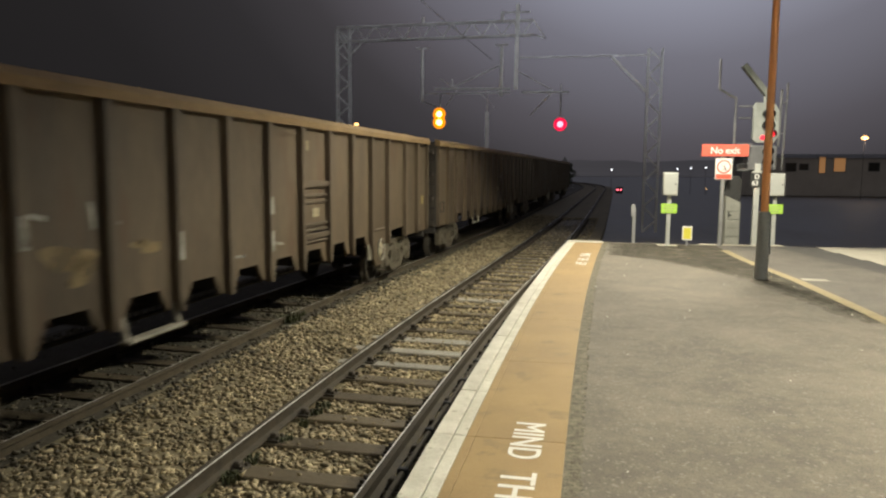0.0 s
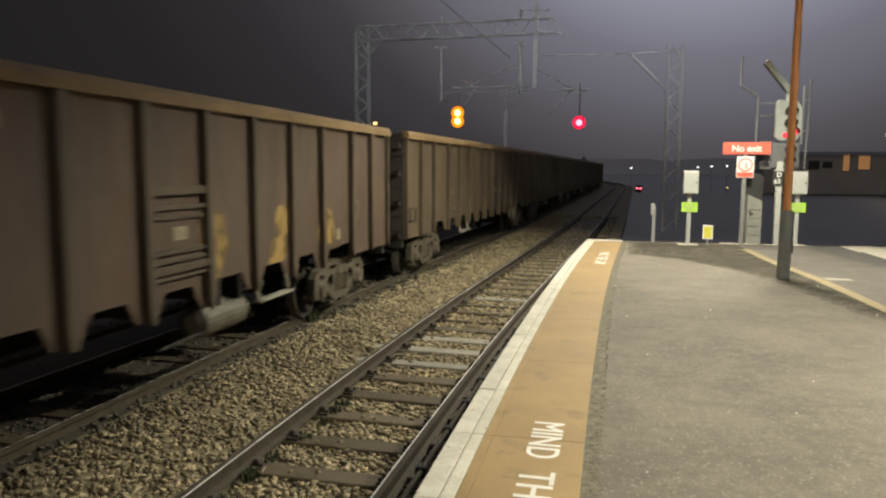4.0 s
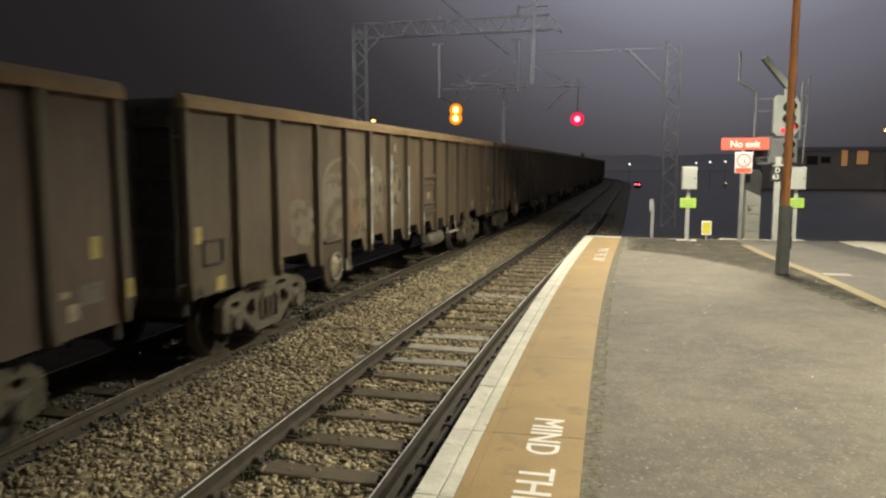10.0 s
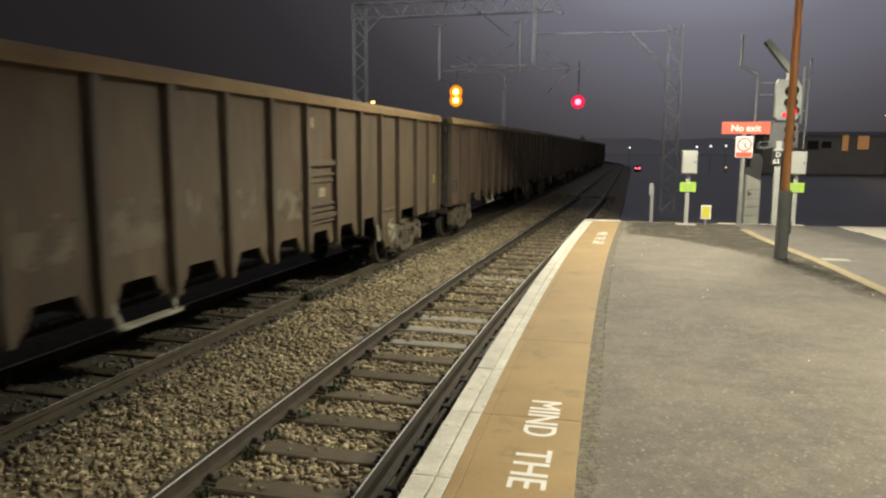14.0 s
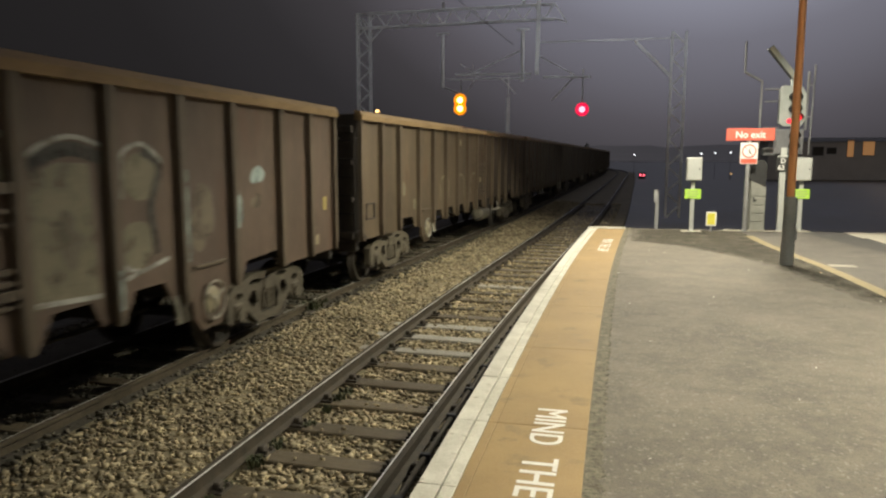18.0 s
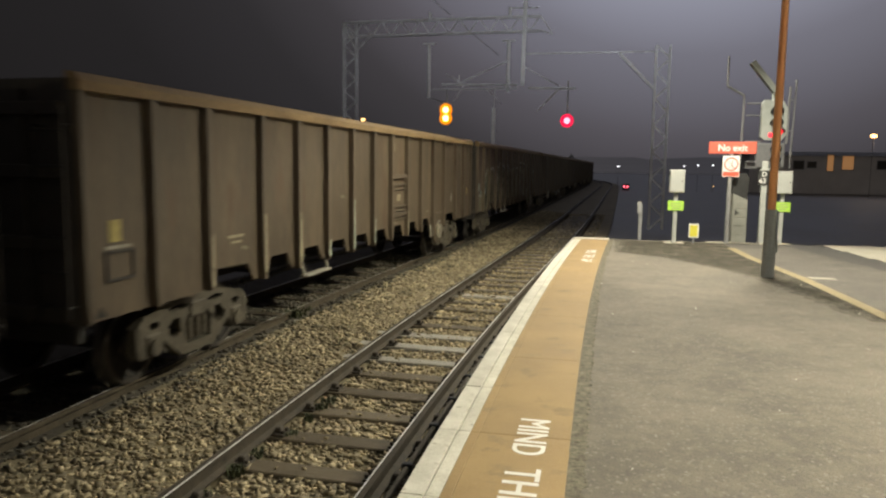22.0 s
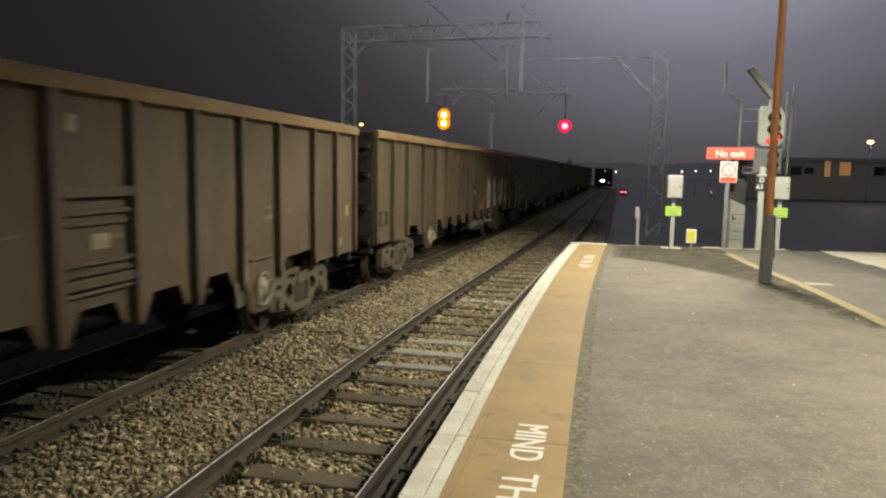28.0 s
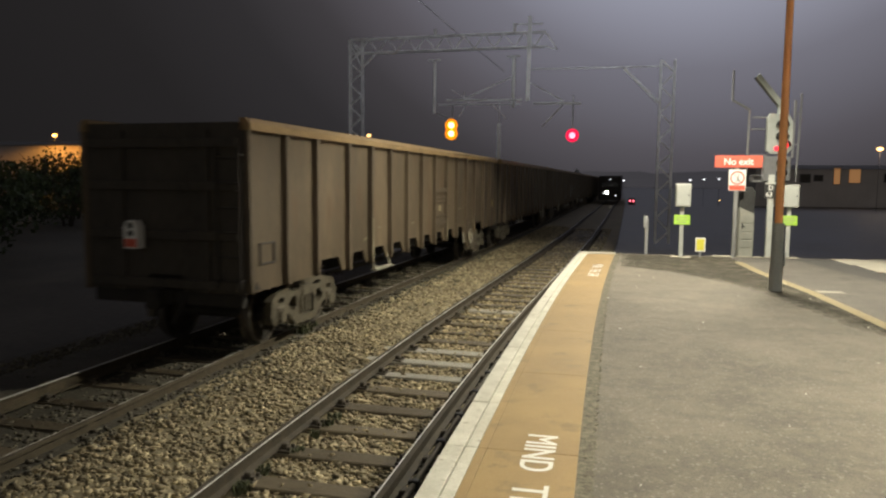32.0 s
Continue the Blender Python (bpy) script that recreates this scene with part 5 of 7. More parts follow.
def make_wagon(kind):
    """A high-sided open box wagon. kind: which end carries the brake wheel on the platform side."""
    w = thing("box_wagon", "", "wagon", group="wagons of the freight train")
    mir = 1 if kind == "H" else -1
    y_of = lambda d: HL - d
    for i, (a, b) in enumerate(zip(RIBS, RIBS[1:])):
        ya, yb = y_of(b), y_of(a)
        bm = bmesh.new()
        if i in (0, 1, 13, 14):
            lo = [(ya, 1.0), (yb, 1.0)]
        elif i == 2:
            lo = [(ya, 0.97), (ya + 0.2, 0.97), (ya + 0.36, 1.22), (yb, 1.25)]
        elif i == 12:
            lo = [(ya, 1.25), (yb - 0.36, 1.22), (yb - 0.2, 0.97), (yb, 0.97)]
        else:
            lo = [(ya, 0.98), (ya + 0.17, 0.98), (ya + 0.32, 1.235), (yb - 0.32, 1.235), (yb - 0.17, 0.98), (yb, 0.98)]
        plate(bm, [*lo, (yb, 3.32), (ya, 3.32)], PLATE - 0.03, PLATE)
        part("side_panel", bm, M_WAGON, w)
    for i, d in enumerate(RIBS):
        end = i in (0, len(RIBS) - 1)
        over = i in (1, 2, 13, 14)
        part("side_post", rib_bmesh(PLATE - 0.01, HW if not end else HW - 0.02, y_of(d), 0.13 if not end else 0.1, 1.0 if (end or over) else 0.95), M_RIB, w)
    # far side, in one sheet with its posts
    bm = bmesh.new()
    box(bm, -PLATE, -PLATE + 0.03, -HL, HL, 1.0, 3.32)
    for d in RIBS:
        box(bm, -HW, -PLATE + 0.005, y_of(d) - 0.07, y_of(d) + 0.07, 0.98, 3.29)
    part("far_side", bm, M_WAGON, w)
    for sx in (-1, 1):
        bm = bmesh.new()
        x0, x1 = sx * (PLATE - 0.06), sx * (HW + 0.01)
        prof = [(x0, 3.285), (x1, 3.285), (x1, 3.38), (x1 - sx * 0.05, 3.455), (x0, 3.465)]
        lo = [bm.verts.new((x, -HL, z)) for x, z in prof]
        hi = [bm.verts.new((x, HL, z)) for x, z in prof]
        bm.faces.new(lo), bm.faces.new(hi)
        for k in range(5):
            bm.faces.new((lo[k], hi[k], hi[(k + 1) % 5], lo[(k + 1) % 5]))
        bmesh.ops.recalc_face_normals(bm, faces=bm.faces)
        part("top_rail", bm, M_RIM, w, "ochre dust-coated top rail")
    for sy in (-1, 1):
        bm = bmesh.new()
        y0, y1 = sorted((sy * (HL - 0.03), sy * HL))
        box(bm, -PLATE, PLATE, y0, y1, 1.0, 3.4)
        e = part("end_wall", bm, M_END, w, "grimy end wall, darkened for shade")
        for z in (1.05, 1.75, 2.45, 3.05):
            bm = bmesh.new()
            ya, yb = sorted((sy * (HL + 0.002), sy * (HL + 0.07)))
            box(bm, -1.22, 1.22, ya, yb, z, z + 0.13, 0.01)
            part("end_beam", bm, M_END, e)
        for x in (-0.7, 0.7):
            bm = bmesh.new()
            ya, yb = sorted((sy * (HL + 0.001), sy * (HL + 0.05)))
            box(bm, x - 0.06, x + 0.06, ya, yb, 1.0, 3.3)
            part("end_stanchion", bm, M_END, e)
        bm = bmesh.new()
        for k in range(6):
            rod(bm, (0.95, sy * (HL + 0.13), 1.2 + k * 0.34), (1.3, sy * (HL + 0.13), 1.2 + k * 0.34), 0.014, 6)
        for x in (0.95, 1.3):
            rod(bm, (x, sy * (HL + 0.13), 1.1), (x, sy * (HL + 0.13), 3.1), 0.016, 6)
            rod(bm, (x, sy * HL, 1.2), (x, sy * (HL + 0.13), 1.2), 0.014, 6)
            rod(bm, (x, sy * HL, 2.95), (x, sy * (HL + 0.13), 2.95), 0.014, 6)
        part("end_ladder", bm, M_UNDER, e)
        bm = bmesh.new()
        ya, yb = sorted((sy * (HL - 0.4), sy * (HL + 0.12)))
        box(bm, -0.16, 0.16, ya, yb, 0.82, 1.02, 0.02)
        ya, yb = sorted((sy * (HL + 0.1), sy * (HL + 0.35)))
        box(bm, -0.11, 0.11, ya, yb, 0.78, 1.06, 0.03)
        rod(bm, (0.3, sy * (HL - 0.05), 0.92), (0.34, sy * (HL + 0.3), 0.6), 0.028, 6)
        part("coupler", bm, M_UNDER, w, "black knuckle coupler")
        bm = bmesh.new()
        ya, yb = sorted((sy * (HL - 0.12), sy * (HL - 0.02)))
        box(bm, -1.25, 1.25, ya, yb, 0.8, 1.0, 0.015)
        part("headstock", bm, M_UNDER, w)
    bm = bmesh.new()
    box(bm, -PLATE + 0.04, PLATE - 0.04, -HL + 0.04, HL - 0.04, 1.25, 1.3)
    part("floor", bm, M_UNDER, w)
    bm = bmesh.new()
    box(bm, -0.28, 0.28, -HL, HL, 0.85, 1.24)
    for q in np.arange(-4.2, 4.3, 1.15):
        box(bm, -1.25, 1.25, q - 0.05, q + 0.05, 1.05, 1.24)
    box(bm, -0.75, -0.35, -2.4, 1.2, 0.55, 0.85, 0.02)
    rod(bm, (0.55, -4.4, 0.75), (0.55, 4.4, 0.75), 0.03, 6)
    part("centre_sill", bm, M_UNDER, w, "black underframe sill")
    make_bogie(w, 6.45)
    make_bogie(w, -6.45)
    # climbing rungs and document panel in one bay
    ya, yb = y_of(RIBS[7]) + 0.08, y_of(RIBS[6]) - 0.08
    for z, h, dx in ((2.36, 0.05, 0.075), (2.17, 0.025, 0.05), (2.06, 0.02, 0.04), (1.68, 0.025, 0.05), (1.585, 0.025, 0.05), (1.49, 0.045, 0.075), (1.39, 0.02, 0.05)):
        bm = bmesh.new()
        box(bm, PLATE, PLATE + dx, ya, yb, z - h, z + h, 0.006)
        part("rung", bm, M_RIB, w)
    bm = bmesh.new()
    box(bm, PLATE + 0.002, PLATE + 0.008, ya + 0.42, ya + 0.68, 1.8, 1.95)
    part("document_panel", bm, M_LABEL, w, "cream document panel")
    # small stencilled plates
    for yy, z, ww, hh in (*(((y_of(0.8), 1.24, 0.14, 0.16), (y_of(0.9), 1.42, 0.1, 0.06)) if kind == "H" else ((y_of(2.75), 1.45, 0.14, 0.2),)), (y_of(7.8 if kind == "H" else 9.9), 3.0, 0.12, 0.16), (y_of(16.05), 1.41, 0.07, 0.07)):
        bm = bmesh.new()
        box(bm, PLATE + 0.002, PLATE + 0.006, yy - ww / 2, yy + ww / 2, z - hh / 2, z + hh / 2)
        part("stencil_plate", bm, M_LABEL, w)
    # jacking mark by the rear corner
    bm = bmesh.new()
    plate(bm, [(y_of(17.12), 1.03), (y_of(16.96), 1.03), (y_of(17.06), 1.15)], PLATE + 0.001, PLATE + 0.006)
    part("jacking_mark", bm, M_UNDER, w, "dark triangular jacking mark")
    # brake wheel on its apron
    yh = mir * (HL - 4.12)
    bm = bmesh.new()
    plate(bm, [(yh - 0.42, 1.1), (yh - 0.36, 0.72), (yh - 0.2, 0.54), (yh + 0.2, 0.54), (yh + 0.36, 0.72), (yh + 0.42, 1.1), (yh + 0.4, 1.3), (yh - 0.4, 1.3)], PLATE - 0.02, PLATE + 0.03)
    apron = part("brake_apron", bm, M_WAGON, w)
    bm = bmesh.new()
    box(bm, PLATE + 0.001, PLATE + 0.07, yh - 0.36, yh + 0.34, 1.3, 1.345, 0.008)
    part("ledge", bm, M_RIB, apron)
    bm = bmesh.new()
    N, m = 26, 8
    R, r2 = 0.23, 0.016
    rr = [[bm.verts.new((PLATE + 0.085 + r2 * math.sin(2 * math.pi * j / m), yh + math.cos(2 * math.pi * i / N) * (R + r2 * math.cos(2 * math.pi * j / m)), 0.88 + math.sin(2 * math.pi * i / N) * (R + r2 * math.cos(2 * math.pi * j / m)))) for j in range(m)] for i in range(N)]
    for i in range(N):
        for j in range(m):
            bm.faces.new((rr[i][j], rr[(i + 1) % N][j], rr[(i + 1) % N][(j + 1) % m], rr[i][(j + 1) % m]))
    for i in range(3):
        a = i * 2 * math.pi / 3 + 0.5
        rod(bm, (PLATE + 0.085, yh, 0.88), (PLATE + 0.085, yh + math.cos(a) * R, 0.88 + math.sin(a) * R), 0.014, 6)
    bmesh.ops.recalc_face_normals(bm, faces=bm.faces)
    bw = part("brake_wheel", bm, M_PALE, w, "pale painted brake handwheel")
    bm = bmesh.new()
    lathe(bm, [(0.02, 0.0), (0.17, 0.0), (0.165, 0.02), (0.13, 0.04), (0.06, 0.05), (0.02, 0.06)], 20, "x", (PLATE + 0.03, yh, 0.88))
    part("hub_plate", bm, M_LABEL, bw)
    # step below the side at the other end
    ys0 = -mir * (HL - 4.8)
    ys1 = -mir * (HL - 5.8)
    ya, yb = sorted((ys0, ys1))
    bm = bmesh.new()
    box(bm, PLATE - 0.02, PLATE + 0.12, ya, yb, 0.775, 0.81, 0.006)
    for q in (ya + 0.04, yb - 0.04):
        bar(bm, (PLATE + 0.05, q, 0.79), (PLATE - 0.02, q, 1.05), 0.04)
    part("foot_step", bm, M_PALE, w, "pale folded steel footstep")
    for q in (-0.3, 0.1, 0.32):
        bm = bmesh.new()
        yq = yh - mir * 0.62 + q * 0.25
        bar(bm, (PLATE + 0.0, yq, 1.05), (PLATE + 0.02, yq + 0.04, 0.72), 0.05)
        part("brake_lever", bm, M_PALE if q < 0 else M_BOGIE, w)
    if kind == "C":
        yc0, yc1 = y_of(6.95), y_of(5.95)
        bm = bmesh.new()
        lathe(bm, [(0.1, yc0 - 0.07), (0.2, yc0), (0.215, yc0 + 0.08), (0.215, yc1 - 0.08), (0.2, yc1), (0.1, yc1 + 0.07)], 20, "y", (1.1, 0, 0.72))
        part("air_reservoir", bm, M_CYL, w, "grimy cream air reservoir")
        for q in (yc0 + 0.25, yc1 - 0.25):
            bm = bmesh.new()
            box(bm, 0.9, 1.32, q - 0.025, q + 0.025, 0.9, 1.25)
            part("reservoir_strap", bm, M_UNDER, w)
        bm = bmesh.new()
        rod(bm, (1.25, yc0 - 0.05, 0.62), (1.25, yc0 - 0.9, 0.6), 0.02, 6)
        part("air_pipe", bm, M_UNDER, w)
    return w


# ---- paint on individual wagons ----
def paint_mat(name, a, b, spot=None, worn=0.38):
    m = mat(name, a, b, 0.6, fine=30, coarse=3.0, bump=0.05, spots=spot, spot_scale=5, spot_at=0.6)
    n, l = m.node_tree.nodes, m.node_tree.links
    tc, nz, mr = n.new("ShaderNodeTexCoord"), n.new("ShaderNodeTexNoise"), n.new("ShaderNodeMapRange")
    nz.inputs["Scale"].default_value, nz.inputs["Detail"].default_value = 4.0, 6.0
    mr.inputs["From Min"].default_value, mr.inputs["From Max"].default_value = worn, worn + 0.16
    mr.inputs["To Min"].default_value = 0.45
    l.new(tc.outputs["Object"], nz.inputs["Vector"])
    l.new(nz.outputs["Fac"], mr.inputs["Value"])
    l.new(mr.outputs[0], n["Principled BSDF"].inputs["Alpha"])
    return m


P_CREAM = paint_mat("dusty_cream_spray", (0.14, 0.124, 0.078), (0.225, 0.2, 0.132), (0.125, 0.107, 0.07), worn=0.3)
P_WHITE = paint_mat("faded_white_spray", (0.33, 0.33, 0.29), (0.5, 0.5, 0.45), (0.2, 0.18, 0.14))
P_SILVER = paint_mat("silver_spray", (0.5, 0.5, 0.48), (0.68, 0.68, 0.66), (0.4, 0.39, 0.36), worn=0.24)
P_CREAMY = paint_mat("cream_marking_paint", (0.31, 0.265, 0.17), (0.43, 0.375, 0.255), worn=0.32)
P_GRIME = paint_mat("grimy_grey_spray", (0.05, 0.047, 0.04), (0.085, 0.08, 0.066))
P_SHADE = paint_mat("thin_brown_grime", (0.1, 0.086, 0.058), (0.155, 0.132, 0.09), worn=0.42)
P_ORANGE_THIN = paint_mat("worn_orange_spray", (0.15, 0.09, 0.05), (0.2, 0.12, 0.065))
P_HALO = paint_mat("pale_halo_spray", (0.24, 0.265, 0.2), (0.39, 0.42, 0.33), worn=0.34)
P_ROSE = paint_mat("rosy_spray", (0.2, 0.125, 0.095), (0.28, 0.18, 0.14), worn=0.4)
P_SCRAWL = paint_mat("thin_pale_scrawl", (0.15, 0.128, 0.088), (0.23, 0.2, 0.145), worn=0.4)
P_GLINT = paint_mat("white_highlight_spray", (0.7, 0.7, 0.66), (0.8, 0.8, 0.76), worn=0.2)
P_ORANGE = paint_mat("orange_spray", (0.5, 0.13, 0.04), (0.62, 0.19, 0.06), worn=0.24)
P_BLACK = paint_mat("black_spray", (0.018, 0.016, 0.015), (0.04, 0.036, 0.03), worn=0.24)
P_OCHRE = paint_mat("ochre_spray", (0.3, 0.2, 0.06), (0.4, 0.27, 0.09), (0.22, 0.13, 0.05))
P_OCHRE_THIN = paint_mat("worn_ochre_spray", (0.17, 0.125, 0.06), (0.26, 0.19, 0.09), (0.12, 0.085, 0.055))
P_MINT = paint_mat("mint_spray", (0.2, 0.33, 0.24), (0.3, 0.45, 0.34), (0.2, 0.22, 0.15))
P_PALEGREEN = paint_mat("pale_green_spray", (0.215, 0.215, 0.142), (0.35, 0.345, 0.24), (0.17, 0.16, 0.105), worn=0.3)
P_MINTWHITE = paint_mat("mint_white_spray", (0.27, 0.34, 0.31), (0.4, 0.47, 0.44))
P_DUST = paint_mat("thin_sandy_spray", (0.13, 0.105, 0.07), (0.2, 0.165, 0.115), (0.11, 0.085, 0.058))
P_RUST = paint_mat("red_spray", (0.2, 0.07, 0.045), (0.28, 0.1, 0.06))


def cut(pts, nd, nz, k):
    """Keeps the side of a (d, z) outline on which nd * d + nz * z >= k."""
    out = []
    for p, q in zip(pts, pts[1:] + pts[:1]):
        a, b = nd * p[0] + nz * p[1] - k, nd * q[0] + nz * q[1] - k
        if a >= 0:
            out.append(p)
        if (a >= 0) != (b >= 0):
            f = a / (a - b)
            out.append((p[0] + (q[0] - p[0]) * f, p[1] + (q[1] - p[1]) * f))
    return out if len(out) > 2 else []


def within(pts, lo, hi, z0=0.0):
    for nd, nz, k in ((1, 0, lo), (-1, 0, -hi), (0, 1, z0)):
        pts = cut(pts, nd, nz, k) if pts else []
    return pts


def on_bay(i, pts):
    """The outline cut to the plate of a bay, with its notched lower edge."""
    lo, hi = RIBS[i] + 0.066, RIBS[i + 1] - 0.066
    if i in (0, 1, 13, 14):
        return [within(pts, lo, hi, 1.01)]
    if i in (2, 12):
        return [within(pts, lo, hi, 1.26)]
    a, b = RIBS[i], RIBS[i + 1]
    foot_l, foot_r = within(pts, lo, a + 0.17, 0.99), within(pts, b - 0.17, hi, 0.99)
    mid = within(pts, a + 0.32, b - 0.32, 1.245)
    g = 0.255 / 0.15
    sl, sr = within(pts, a + 0.17, a + 0.32), within(pts, b - 0.32, b - 0.17)
    sl = cut(sl, -g, 1, 0.99 - g * (a + 0.17)) if sl else []
    sr = cut(sr, g, 1, 0.99 + g * (b - 0.17)) if sr else []
    return [foot_l, sl, mid, sr, foot_r]


def spray(w, name, outlines, material, layer=0, label="", posts=True):
    """Paint in (d, z) outlines, on the plates between the posts and on the posts' faces."""
    bm = bmesh.new()

    def fill(pts, x):
        pts = [p for i, p in enumerate(pts) if math.dist(p, pts[i - 1]) > 1e-4]
        if len(pts) > 2:
            bm.faces.new([bm.verts.new((x, HL - d, z)) for d, z in pts])

    back = 0.0 if name == "post_streak" else PAINT_FROM
    for o in outlines:
        o = [(d + back, z) for d, z in o]
        for i in range(len(RIBS) - 1):
            for q in on_bay(i, o):
                fill(q, PLATE + 0.004 + 0.002 * layer)
        if posts:
            for d in RIBS[1:-1]:
                fill(within(o, d - 0.05, d + 0.05, 1.02), HW + 0.003 + 0.002 * layer)
    bmesh.ops.triangulate(bm, faces=bm.faces[:])
    for f in bm.faces:
        f.normal_update()
        if f.normal.x < 0:
            f.normal_flip()
    return part(name, bm, material, w, label)


def blob(cd, cz, rd, rz, seed, n=22, wob=0.16, floor_z=0.99):
    rng = random.Random(seed)
    ph = [rng.uniform(0, 6.28) for _ in range(3)]
    pts = []
    for i in range(n):
        a = 2 * math.pi * i / n
        k = 1 + wob * (math.sin(2 * a + ph[0]) + 0.6 * math.sin(3 * a + ph[1]) + 0.4 * math.sin(5 * a + ph[2]))
        pts.append((cd + rd * k * math.cos(a), max(floor_z, cz + rz * k * math.sin(a))))
    return pts


def stroke(pts, w):
    """Short four-sided pieces along a line that bends smoothly through the given points."""
    out = []
    if 2 < len(pts) < 8:
        p = [pts[0], *pts, pts[-1]]
        fine = []
        for i in range(1, len(p) - 2):
            for j in range(4):
                q = j / 4
                fine.append(tuple(0.5 * (2 * p[i][c] + (p[i + 1][c] - p[i - 1][c]) * q + (2 * p[i - 1][c] - 5 * p[i][c] + 4 * p[i + 1][c] - p[i + 2][c]) * q * q + (3 * p[i][c] - p[i - 1][c] - 3 * p[i + 1][c] + p[i + 2][c]) * q ** 3) for c in (0, 1)))
        pts = fine + [pts[-1]]
    for (a, az), (b, bz) in zip(pts, pts[1:]):
        dx, dz = b - a, bz - az
        n = math.hypot(dx, dz) or 1
        px, pz = -dz / n * w / 2, dx / n * w / 2
        ex, ez = dx / n * w * 0.25, dz / n * w * 0.25
        out.append([(a + px - ex, az + pz - ez), (b + px + ex, bz + pz + ez), (b - px + ex, bz - pz + ez), (a - px - ex, az - pz - ez)])
    return out


def arch(d0, d1, z0, z1, n=9):
    pts = [(d0, z0)]
    for i in range(n):
        a = math.pi * (1 - i / (n - 1))
        pts.append(((d0 + d1) / 2 + (d1 - d0) / 2 * math.cos(a), z1 - (z1 - z0) * 0.35 + (z1 - z0) * 0.35 * math.sin(a)))
    pts.append((d1, z0))
    return pts


# further placards by wagon: how far behind the front end, height, width and height of the plate, material
PLACARDS = {
    4: ((0.45, 1.38, 0.28, 0.22, M_CYL), (0.53, 1.12, 0.18, 0.18, M_PLACARD), (17.06, 1.77, 0.15, 0.21, M_PLACARD), (16.6, 1.12, 0.19, 0.18, M_PLACARD)),
    5: ((0.55, 1.38, 0.34, 0.2, M_CYL),),
    8: ((16.94, 1.82, 0.14, 0.2, M_PLACARD),),
    9: ((16.8, 1.9, 0.17, 0.23, M_PLACARD), (16.76, 1.73, 0.38, 0.035, M_PALE), (14.47, 1.63, 0.4, 0.035, M_LABEL), (14.46, 1.55, 0.26, 0.03, M_LABEL)),
}


